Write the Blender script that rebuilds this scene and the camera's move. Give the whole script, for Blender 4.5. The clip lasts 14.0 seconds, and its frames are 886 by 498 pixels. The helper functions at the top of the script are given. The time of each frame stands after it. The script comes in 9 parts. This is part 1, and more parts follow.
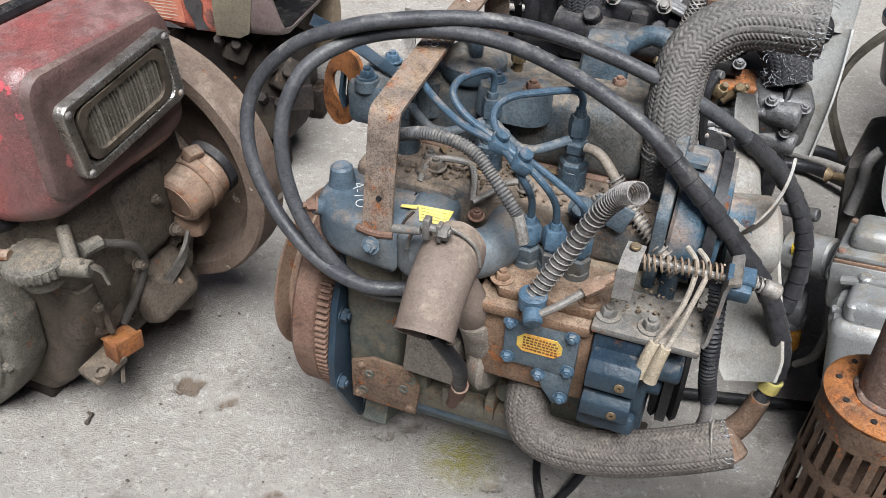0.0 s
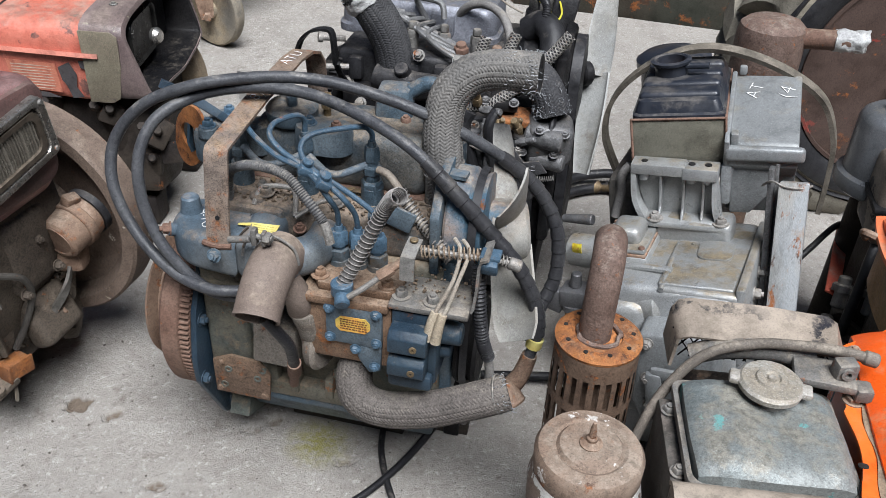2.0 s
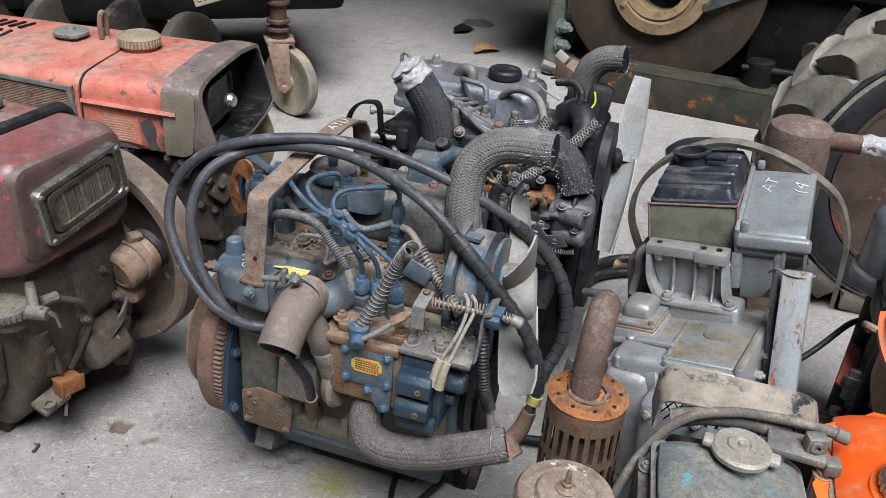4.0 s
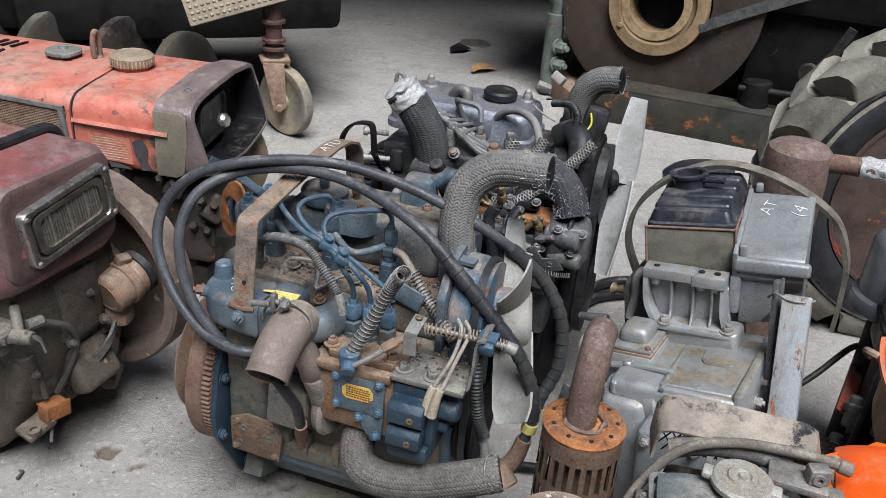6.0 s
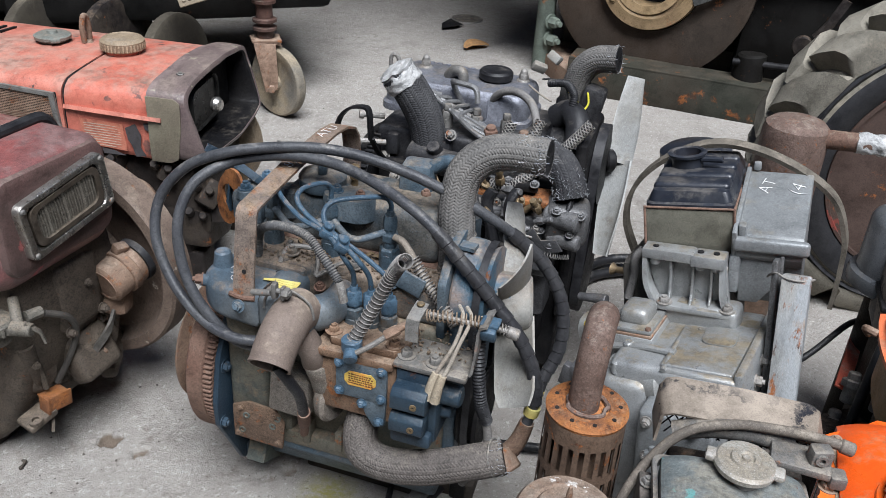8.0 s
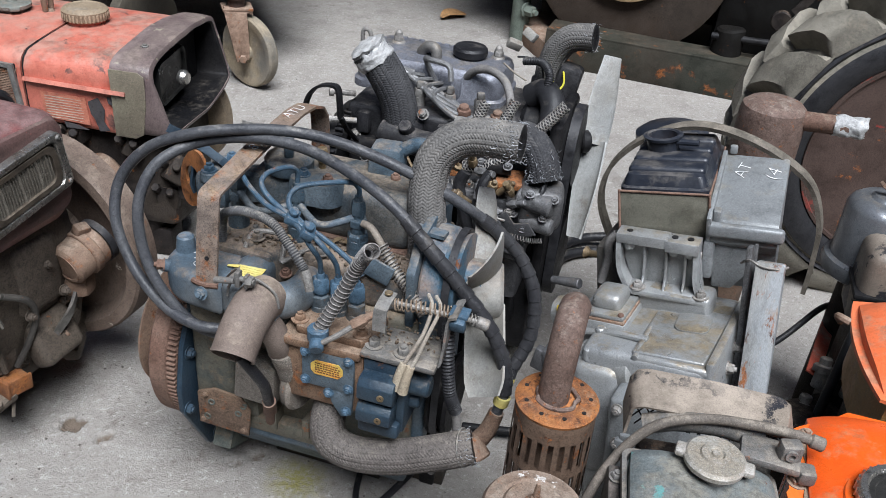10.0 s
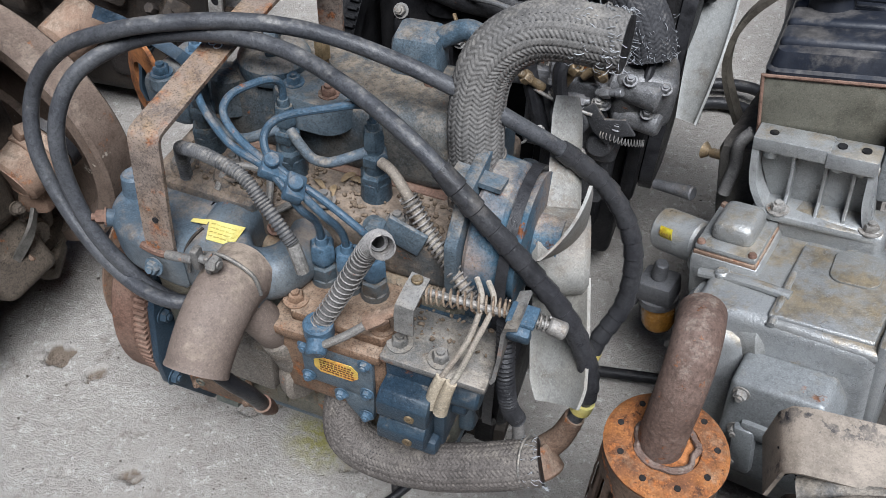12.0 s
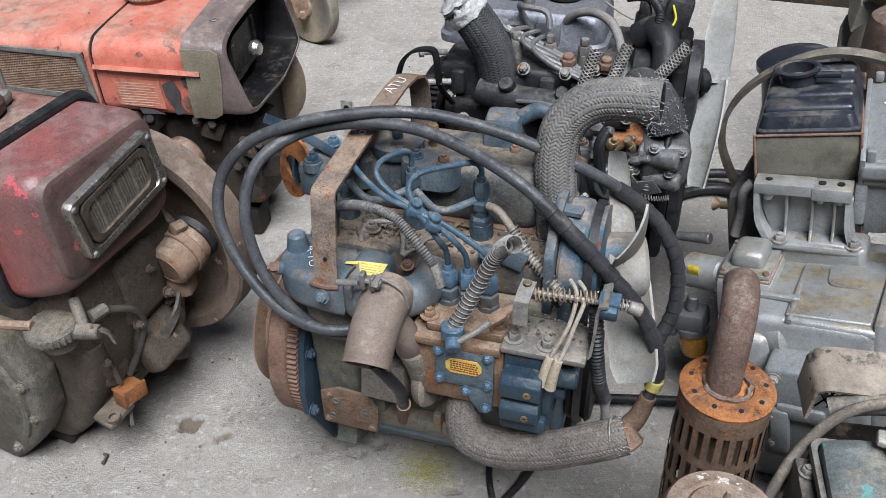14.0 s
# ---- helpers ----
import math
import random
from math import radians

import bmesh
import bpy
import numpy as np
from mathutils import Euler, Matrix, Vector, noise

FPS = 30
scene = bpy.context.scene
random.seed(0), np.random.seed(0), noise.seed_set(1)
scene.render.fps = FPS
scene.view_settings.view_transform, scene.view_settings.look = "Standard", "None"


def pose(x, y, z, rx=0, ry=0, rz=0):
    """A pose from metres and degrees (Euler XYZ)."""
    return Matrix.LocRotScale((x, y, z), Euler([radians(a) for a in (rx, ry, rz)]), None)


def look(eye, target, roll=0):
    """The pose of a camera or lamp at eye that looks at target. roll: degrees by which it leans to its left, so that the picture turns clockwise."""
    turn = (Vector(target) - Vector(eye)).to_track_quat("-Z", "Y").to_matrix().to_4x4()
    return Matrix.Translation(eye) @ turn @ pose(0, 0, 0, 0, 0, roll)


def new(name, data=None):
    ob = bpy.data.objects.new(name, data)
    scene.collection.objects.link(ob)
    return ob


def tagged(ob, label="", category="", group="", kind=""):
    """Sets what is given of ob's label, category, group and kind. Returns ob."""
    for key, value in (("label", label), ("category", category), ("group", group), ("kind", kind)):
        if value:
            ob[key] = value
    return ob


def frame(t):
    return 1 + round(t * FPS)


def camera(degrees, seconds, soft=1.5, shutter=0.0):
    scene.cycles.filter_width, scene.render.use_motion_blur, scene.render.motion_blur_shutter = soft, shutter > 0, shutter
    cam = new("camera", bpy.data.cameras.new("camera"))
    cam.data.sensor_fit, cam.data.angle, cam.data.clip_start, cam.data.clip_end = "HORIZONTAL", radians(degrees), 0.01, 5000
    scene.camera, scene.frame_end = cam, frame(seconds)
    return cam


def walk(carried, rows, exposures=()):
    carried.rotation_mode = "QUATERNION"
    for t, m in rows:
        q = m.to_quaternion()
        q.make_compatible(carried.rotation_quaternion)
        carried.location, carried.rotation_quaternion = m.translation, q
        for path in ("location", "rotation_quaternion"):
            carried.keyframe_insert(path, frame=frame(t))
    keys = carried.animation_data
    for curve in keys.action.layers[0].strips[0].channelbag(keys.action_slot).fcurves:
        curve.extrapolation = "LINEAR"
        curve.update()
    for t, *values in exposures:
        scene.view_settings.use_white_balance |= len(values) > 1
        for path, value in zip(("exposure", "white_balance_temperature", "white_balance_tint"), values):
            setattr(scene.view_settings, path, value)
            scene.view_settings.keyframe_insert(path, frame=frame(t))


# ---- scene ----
cam = camera(54.7, 14.0, soft=0.45)
PATH = [
    (0, (0.09, 0.048, 1.093), (0.038, 1.609, -0.156), 2.1),
    (0.5, (0.097, 0.004, 1.08), (0.124, 1.605, -0.118), 3.1),
    (1, (0.112, -0.029, 1.094), (0.218, 1.59, -0.075), 3.0),
    (1.5, (0.114, -0.09, 1.149), (0.268, 1.532, -0.011), 2.4),
    (1.7, (0.14, -0.137, 1.175), (0.29, 1.488, 0.019), 2.9),
    (1.9, (0.188, -0.193, 1.198), (0.34, 1.445, 0.059), 2.4),
    (2, (0.215, -0.22, 1.207), (0.368, 1.418, 0.07), 2.5),
    (2.5, (0.284, -0.31, 1.224), (0.393, 1.347, 0.109), 2.2),
    (3, (0.287, -0.329, 1.233), (0.325, 1.372, 0.182), 2.8),
    (3.2, (0.291, -0.335, 1.241), (0.305, 1.378, 0.209), 2.8),
    (5.3, (0.292, -0.344, 1.232), (0.282, 1.419, 0.287), 5.3),
    (5.5, (0.299, -0.343, 1.243), (0.289, 1.42, 0.3), 5.1),
    (6, (0.297, -0.314, 1.234), (0.29, 1.45, 0.292), 4.3),
    (6.5, (0.28, -0.307, 1.229), (0.277, 1.448, 0.271), 4.1),
    (7, (0.286, -0.31, 1.238), (0.289, 1.437, 0.265), 4.4),
    (7.5, (0.285, -0.307, 1.241), (0.292, 1.434, 0.257), 4.0),
    (8, (0.285, -0.303, 1.246), (0.298, 1.433, 0.254), 3.7),
    (8.2, (0.272, -0.298, 1.256), (0.303, 1.438, 0.263), 4.2),
    (10.3, (0.298, -0.245, 1.257), (0.371, 1.45, 0.198), 4.9),
    (10.5, (0.283, -0.207, 1.224), (0.36, 1.482, 0.155), 3.9),
    (10.6, (0.282, -0.152, 1.223), (0.344, 1.506, 0.106), 3.7),
    (10.8, (0.246, -0.038, 1.199), (0.304, 1.611, 0.07), 5.2),
    (11, (0.229, 0.126, 1.158), (0.26, 1.7, -0.076), 3.9),
    (11.5, (0.218, 0.281, 1.133), (0.157, 1.732, -0.242), -0.6),
    (12, (0.32, 0.211, 1.174), (0.244, 1.573, -0.288), 1.3),
    (12.5, (0.355, 0.077, 1.254), (0.109, 1.531, -0.098), 3.4),
    (13, (0.247, -0.028, 1.251), (0.051, 1.489, -0.038), -5.0),
    (13.5, (0.193, -0.109, 1.258), (0.087, 1.456, 0.017), -3.8),
    (14, (0.187, -0.122, 1.257), (0.131, 1.481, 0.062), -2.3),
]
walk(cam, [(t, look(eye, target, roll)) for t, eye, target, roll in PATH], [(0, 0.80, 6150, 10), (1.0, 0.70, 6100, 10), (3.0, 0.55, 5950, 10), (8.2, 0.51, 5900, 10), (11, 0.52, 5850, 10), (14, 0.57, 5920, 10)])

# ---- light: soft daylight that falls into an open yard ----
SUN_UP, SUN_ROUND = radians(62), radians(168)
world = bpy.data.worlds.new("sky")
scene.world = world
world.use_nodes = True
wt = world.node_tree
sky = wt.nodes.new("ShaderNodeTexSky")
sky.sky_type, sky.sun_disc = "NISHITA", False
sky.sun_elevation, sky.sun_rotation = SUN_UP, SUN_ROUND
sky.dust_density, sky.air_density = 1.5, 1.0
wt.nodes["Background"].inputs["Strength"].default_value = 0.040
wt.links.new(sky.outputs[0], wt.nodes["Background"].inputs["Color"])
sun = new("sun", bpy.data.lights.new("sun", "SUN"))
sun.data.energy, sun.data.angle, sun.data.color = 5.0, radians(34), (1.0, 0.975, 0.94)
sun_dir = Vector((math.sin(SUN_ROUND) * math.cos(SUN_UP), math.cos(SUN_ROUND) * math.cos(SUN_UP), math.sin(SUN_UP)))
sun.matrix_world = look(sun_dir * 20, (0, 0, 0))

# ---- building helpers ----
RNG = random.Random(7)


def V(*a):
    return Vector(a)


class Mesh:
    """A bmesh under construction; every call adds one closed piece."""

    def __init__(self):
        self.bm = bmesh.new()

    def _merge(self, tmp, m=None):
        if m is not None:
            bmesh.ops.transform(tmp, matrix=m, verts=tmp.verts)
        me = bpy.data.meshes.new("tmp")
        tmp.to_mesh(me)
        tmp.free()
        self.bm.from_mesh(me)
        bpy.data.meshes.remove(me)
        return self

    def box(self, centre, size, bevel=0.004, turn=(0, 0, 0), taper=(1, 1), segs=2):
        """A box with rounded edges; taper scales the top face in x and y."""
        b = bmesh.new()
        bmesh.ops.create_cube(b, size=1)
        for v in b.verts:
            k = taper if v.co.z > 0 else (1, 1)
            v.co = V(v.co.x * size[0] * k[0], v.co.y * size[1] * k[1], v.co.z * size[2])
        if bevel > 0:
            bmesh.ops.bevel(b, geom=b.edges[:], offset=min(bevel, 0.45 * min(size)), segments=segs, profile=0.5, affect="EDGES")
        return self._merge(b, pose(*centre, *turn))

    def span(self, lo, hi, bevel=0.004, **k):
        """A box between two corners."""
        c = [(a + b) / 2 for a, b in zip(lo, hi)]
        return self.box(c, [abs(b - a) for a, b in zip(lo, hi)], bevel, **k)

    def cyl(self, p0, p1, r0, r1=None, segs=24, bevel=0.0, hollow=0.0):
        """A round bar from p0 to p1; hollow: the bore's radius."""
        p0, p1 = Vector(p0), Vector(p1)
        r1 = r0 if r1 is None else r1
        d = (p1 - p0).length
        k = min(bevel, d * 0.45, r0 * 0.6, r1 * 0.6)
        prof = [(0 if not hollow else hollow, 0), (r0 - k, 0), (r0, k), (r1, d - k), (r1 - k, d), (0 if not hollow else hollow, d)] if k > 0 else [
            (hollow, 0), (r0, 0), (r1, d), (hollow, d)]
        return self.lathe(prof, p0, p1 - p0, segs, closed=bool(hollow))

    def lathe(self, prof, origin, axis, segs=32, closed=False):
        """A turned body: (radius, height) pairs round the axis from origin."""
        b = bmesh.new()
        rings = []
        for r, h in prof:
            if r < 1e-6:
                rings.append([b.verts.new((0, 0, h))])
            else:
                rings.append([b.verts.new((r * math.cos(math.tau * i / segs), r * math.sin(math.tau * i / segs), h)) for i in range(segs)])
        pairs = list(zip(rings, rings[1:])) + ([(rings[-1], rings[0])] if closed else [])
        for a, c in pairs:
            for i in range(segs):
                q = [a[i % len(a)], a[(i + 1) % len(a)], c[(i + 1) % len(c)], c[i % len(c)]]
                q = list(dict.fromkeys(q))
                if len(q) > 2:
                    b.faces.new(q)
        if not closed:
            for ring, flip in ((rings[0], True), (rings[-1], False)):
                if len(ring) > 2:
                    b.faces.new(ring[::-1] if flip else ring)
        bmesh.ops.recalc_face_normals(b, faces=b.faces[:])
        m = Matrix.Translation(Vector(origin)) @ Vector(axis).to_track_quat("Z", "Y").to_matrix().to_4x4()
        return self._merge(b, m)

    def hexa(self, p0, p1, r, washer=0.0, chamfer=0.2):
        """A hexagonal head or nut with softened corners, on an optional washer."""
        p0, p1 = Vector(p0), Vector(p1)
        d = p1 - p0
        if washer:
            self.cyl(p0, p0 + d * 0.18, washer, segs=16)
        n = d.length
        return self.lathe([(r * 0.98, 0), (r, n * 0.08), (r, n * (1 - chamfer)), (r * 0.84, n)], p0, d, 6)

    def prism(self, outline, axis, lo, hi, bevel=0.003, segs=2, at=None):
        """A flat outline pushed along x, y or z from lo to hi; outline holds the other two coordinates in order."""
        b = bmesh.new()
        def place(p, h):
            return {"x": (h, p[0], p[1]), "y": (p[0], h, p[1]), "z": (p[0], p[1], h)}[axis]
        a = [b.verts.new(place(p, lo)) for p in outline]
        c = [b.verts.new(place(p, hi)) for p in outline]
        n = len(a)
        b.faces.new(a)
        b.faces.new(c[::-1])
        for i in range(n):
            b.faces.new((a[i], c[i], c[(i + 1) % n], a[(i + 1) % n]))
        bmesh.ops.recalc_face_normals(b, faces=b.faces[:])
        if bevel > 0:
            bmesh.ops.bevel(b, geom=b.edges[:], offset=bevel, segments=segs, profile=0.5, affect="EDGES", clamp_overlap=True)
        return self._merge(b, at)

    def loft(self, rings, cap=True, closed=False):
        """Skin between rings of equally many points."""
        b = bmesh.new()
        vs = [[b.verts.new(p) for p in r] for r in rings]
        n = len(vs[0])
        for a, c in list(zip(vs, vs[1:])) + ([(vs[-1], vs[0])] if closed else []):
            for i in range(n):
                b.faces.new((a[i], a[(i + 1) % n], c[(i + 1) % n], c[i]))
        if cap and not closed:
            b.faces.new(vs[0][::-1])
            b.faces.new(vs[-1])
        bmesh.ops.recalc_face_normals(b, faces=b.faces[:])
        return self._merge(b)

    def tube(self, pts, r, segs=12, steps=8, smooth=True, hollow=0.0, wobble=0.0):
        """A round tube along a smooth line; r a number or a function of 0..1; hollow: the wall's thickness."""
        line = spline(pts, steps) if smooth else [Vector(p) for p in pts]
        rad = r if callable(r) else (lambda s: r)
        n = len(line)
        up = None
        rings, inner = [], []
        for i, p in enumerate(line):
            t = (line[min(i + 1, n - 1)] - line[max(i - 1, 0)]).normalized()
            if up is None:
                up = t.orthogonal().normalized()
            up = (up - t * up.dot(t)).normalized()
            side = t.cross(up)
            s = i / (n - 1)
            k = 1 + (wobble * noise.noise(p * 60) if wobble else 0)
            dirs = [up * math.cos(math.tau * j / segs) + side * math.sin(math.tau * j / segs) for j in range(segs)]
            rings.append([p + d * rad(s) * k for d in dirs])
            if hollow:
                inner.append([p + d * (rad(s) * k - hollow) for d in dirs])
        if hollow:
            return self.loft(rings + inner[::-1], closed=True)
        return self.loft(rings)

    def spring(self, pts, radius, wire, turns, per=12, steps=8):
        """A coil of wire round a smooth line."""
        line = spline(pts, steps)
        total = int(turns * per)
        coil, up = [], None
        for i in range(total + 1):
            f = i / total * (len(line) - 1)
            k = min(int(f), len(line) - 2)
            p = line[k].lerp(line[k + 1], f - k)
            t = (line[k + 1] - line[k]).normalized()
            if up is None:
                up = t.orthogonal().normalized()
            up = (up - t * up.dot(t)).normalized()
            a = math.tau * i / per
            rr = radius(i / total) if callable(radius) else radius
            coil.append(p + (up * math.cos(a) + t.cross(up) * math.sin(a)) * rr)
        return self.tube(coil, wire, segs=5, smooth=False)

    def strip(self, pts, width, thick, across, steps=1):
        """A bent flat bar: a line of points, its width along 'across'."""
        line = spline(pts, steps) if steps > 1 else [Vector(p) for p in pts]
        across = Vector(across).normalized()
        rings = []
        n = len(line)
        for i, p in enumerate(line):
            t = (line[min(i + 1, n - 1)] - line[max(i - 1, 0)]).normalized()
            w = (across - t * across.dot(t)).normalized() * (width(i / (n - 1)) if callable(width) else width) / 2
            nn = t.cross(w).normalized() * thick / 2
            rings.append([p - w - nn, p + w - nn, p + w + nn, p - w + nn])
        return self.loft(rings)

    def pillow(self, outline, z0, z1, r, segs=6):
        """A flat outline between two heights with fully rounded rims, as of a cast pipe."""
        n = len(outline)
        turn = sum(outline[i - 1][0] * outline[i][1] - outline[i][0] * outline[i - 1][1] for i in range(n))
        nrm = []
        for i in range(n):
            t = V(outline[(i + 1) % n][0] - outline[i - 1][0], outline[(i + 1) % n][1] - outline[i - 1][1], 0).normalized()
            nrm.append(V(-t.y, t.x, 0) * (1 if turn > 0 else -1))
        rings = []
        for half in (0, 1):
            for k in range(segs + 1):
                a = math.pi / 2 * (1 - k / segs if half == 0 else k / segs)
                z = z0 + r - r * math.sin(a) if half == 0 else z1 - r + r * math.sin(a)
                rings.append([V(p[0], p[1], z) + m * r * (1 - math.cos(a)) for p, m in zip(outline, nrm)])
        return self.loft(rings)

    def flat(self, pts, thick, normal):
        """A thin plate from a polygon of points."""
        nn = Vector(normal).normalized() * thick
        return self.loft([[Vector(p) for p in pts], [Vector(p) + nn for p in pts]])

    def jitter(self, amount, scale=30.0):
        """Slight unevenness, as of castings and dented sheet."""
        for v in self.bm.verts:
            v.co += noise.noise_vector(v.co * scale) * amount
        return self

    def finer(self, cuts=1):
        bmesh.ops.subdivide_edges(self.bm, edges=self.bm.edges[:], cuts=cuts, use_grid_fill=True)
        return self


def spline(pts, steps=8):
    """A smooth line through points."""
    p = [Vector(q) for q in pts]
    if len(p) < 3:
        return [p[0].lerp(p[-1], i / steps) for i in range(steps + 1)]
    out = []
    for i in range(len(p) - 1):
        a, b, c, d = p[max(i - 1, 0)], p[i], p[i + 1], p[min(i + 2, len(p) - 1)]
        for k in range(steps):
            t = k / steps
            out.append(0.5 * (2 * b + (c - a) * t + (2 * a - 5 * b + 4 * c - d) * t * t + (3 * b - a - 3 * c + d) * t ** 3))
    return out + [p[-1]]


def part(name, mesh, material, parent=None, label=""):
    """Links a mesh as one object under a thing or a part."""
    bm = mesh.bm if isinstance(mesh, Mesh) else mesh
    for f in bm.faces:
        f.smooth = True
    for e in bm.edges:
        e.smooth = len(e.link_faces) == 2 and e.calc_face_angle(3.0) < 0.62
    me = bpy.data.meshes.new(name)
    bm.to_mesh(me)
    bm.free()
    me.materials.append(material)
    ob = new(name, me)
    ob.parent = parent
    if label:
        ob["label"] = label
    return ob


def thing(name, m, label, category, group="", kind=""):
    """An Empty at the base of a thing, which carries its parts."""
    ob = new(name)
    ob.empty_display_size = 0.05
    ob.matrix_world = m
    return tagged(ob, label, category, group, kind)


def text_part(name, words, size, m, material, parent, label="", thick=0.0003):
    """Lettering as a mesh of its own."""
    cu = bpy.data.curves.new(name, "FONT")
    cu.body, cu.size, cu.extrude, cu.align_x, cu.align_y = words, size, thick, "CENTER", "CENTER"
    cu.offset = -0.026 * size
    tmp = new("tmp_text", cu)
    me = bpy.data.meshes.new_from_object(tmp)
    bpy.data.objects.remove(tmp)
    bpy.data.curves.remove(cu)
    me.materials.append(material)
    ob = new(name, me)
    ob.parent = parent
    ob.matrix_local = m
    if label:
        ob["label"] = label
    return ob


def rounded(w, h, r, n=5):
    """A rectangle with round corners, centred."""
    out = []
    for cx, cy, a0 in ((w / 2 - r, h / 2 - r, 0), (-w / 2 + r, h / 2 - r, 90), (-w / 2 + r, -h / 2 + r, 180), (w / 2 - r, -h / 2 + r, 270)):
        for i in range(n + 1):
            a = math.radians(a0 + 90 * i / n)
            out.append((cx + r * math.cos(a), cy + r * math.sin(a)))
    return out


def smooth_loop(pts, steps=5):
    """A closed smooth outline through points."""
    p = [V(x, y, 0) for x, y in pts]
    q = spline(p[-2:] + p + p[:2], steps)
    return [(v.x, v.y) for v in q[2 * steps:-2 * steps - steps + steps]][:len(pts) * steps]


def frame_ring(outer, inner, y0, y1, at):
    """A flat frame between two outlines, pushed from y0 to y1."""
    m = Mesh()
    rings = [[(x, y0, z) for x, z in outer], [(x, y1, z) for x, z in outer], [(x, y1, z) for x, z in inner], [(x, y0, z) for x, z in inner]]
    rings = [[at @ Vector(p) for p in r] for r in rings]
    return m.loft(rings, closed=True)

# ---- materials ----
def worn(name, base, second=None, dirt=(0.16, 0.13, 0.10), dirt_amount=0.35, rust=0.0, rough=0.55, metal=0.0, scale=14.0, bump=0.5,
         fine=220.0, chips=None, chip_amount=0.0, stretch=None, gloss=0.28, speck=0.55):
    """Paint, metal or rubber with blotches, dust that lies on what faces up, spots of rust and chipped paint."""
    m = bpy.data.materials.new(name)
    m.use_nodes = True
    nt = m.node_tree
    n, ln = nt.nodes, nt.links
    bsdf = n["Principled BSDF"]
    geo = n.new("ShaderNodeTexCoord")
    src = geo.outputs["Object"]
    if stretch:
        mp = n.new("ShaderNodeMapping")
        mp.inputs["Scale"].default_value = stretch
        ln.new(src, mp.inputs["Vector"])
        src = mp.outputs[0]
    info = n.new("ShaderNodeObjectInfo")
    shift = n.new("ShaderNodeVectorMath")
    shift.operation = "MULTIPLY_ADD"
    ln.new(info.outputs["Random"], shift.inputs[0])
    shift.inputs[1].default_value = (7.0, 5.0, 3.0)
    ln.new(src, shift.inputs[2])
    at = shift.outputs[0]

    def noise_tex(sc, detail=6.0, roughness=0.6):
        t = n.new("ShaderNodeTexNoise")
        t.inputs["Scale"].default_value, t.inputs["Detail"].default_value, t.inputs["Roughness"].default_value = sc, detail, roughness
        ln.new(at, t.inputs["Vector"])
        return t.outputs["Fac"]

    def ramp(fac, lo, hi):
        r = n.new("ShaderNodeMapRange")
        r.inputs["From Min"].default_value, r.inputs["From Max"].default_value = lo, hi
        ln.new(fac, r.inputs["Value"])
        return r.outputs[0]

    def mix(fac, a, b):
        x = n.new("ShaderNodeMix")
        x.data_type = "RGBA"
        if isinstance(fac, float):
            x.inputs[0].default_value = fac
        else:
            ln.new(fac, x.inputs[0])
        for sock, val in ((x.inputs[6], a), (x.inputs[7], b)):
            if isinstance(val, tuple):
                sock.default_value = (*val, 1)
            else:
                ln.new(val, sock)
        return x.outputs[2]

    def mul(a, b):
        x = n.new("ShaderNodeMath")
        x.operation = "MULTIPLY"
        for sock, val in zip(x.inputs, (a, b)):
            if isinstance(val, float):
                sock.default_value = val
            else:
                ln.new(val, sock)
        return x.outputs[0]

    big, mid, grain = noise_tex(scale * 0.6, 6, 0.62), noise_tex(scale * 2.4, 8, 0.68), noise_tex(fine, 4, 0.7)
    second = second or tuple(c * 0.6 for c in base)
    dark = tuple(c * 0.22 for c in base)
    col = mix(ramp(big, 0.42, 0.58), base, second)
    # dark stains and fine grain
    col = mix(mul(ramp(noise_tex(scale * 1.3, 9, 0.7), 0.53, 0.62), 0.45 * (0.4 + 0.6 * speck)), col, dark)
    col = mix(mul(ramp(grain, 0.49, 0.60), 0.48 * speck), col, dark)
    col = mix(mul(ramp(noise_tex(scale * 5.5, 11, 0.78), 0.535, 0.575), 0.42 * speck), col, dark)
    if chips:
        chip = noise_tex(scale * 1.6, 9, 0.66)
        edge = 0.70 - 0.30 * chip_amount
        col = mix(ramp(chip, edge, edge + 0.015), col, chips)
    if rust:
        rcol = mix(ramp(noise_tex(scale * 5.0, 8, 0.7), 0.42, 0.60), (0.055, 0.024, 0.014), (0.30, 0.105, 0.030))
        rmask = ramp(noise_tex(scale * 1.9, 10, 0.72), 0.66 - 0.30 * rust, 0.70 - 0.28 * rust)
        col = mix(rmask, col, rcol)
    if dirt_amount:
        nrm = n.new("ShaderNodeNewGeometry")
        sep = n.new("ShaderNodeSeparateXYZ")
        ln.new(nrm.outputs["Normal"], sep.inputs[0])
        up = ramp(sep.outputs["Z"], -0.2, 1.0)
        add = n.new("ShaderNodeMath")
        add.operation = "MULTIPLY_ADD"
        ln.new(up, add.inputs[0])
        add.inputs[1].default_value = 0.20
        ln.new(noise_tex(scale * 1.5, 10, 0.74), add.inputs[2])
        dm = ramp(add.outputs[0], 0.80 - 0.36 * dirt_amount, 0.90 - 0.30 * dirt_amount)
        dcol = mix(ramp(noise_tex(scale * 7.0, 6, 0.7), 0.44, 0.58), dirt, tuple(c * 0.55 for c in dirt))
        col = mix(mul(dm, min(0.92, 0.6 + 0.4 * dirt_amount)), col, dcol)
    # scuffed edges, dark pits and pale specks
    edge_geo = n.new("ShaderNodeNewGeometry")
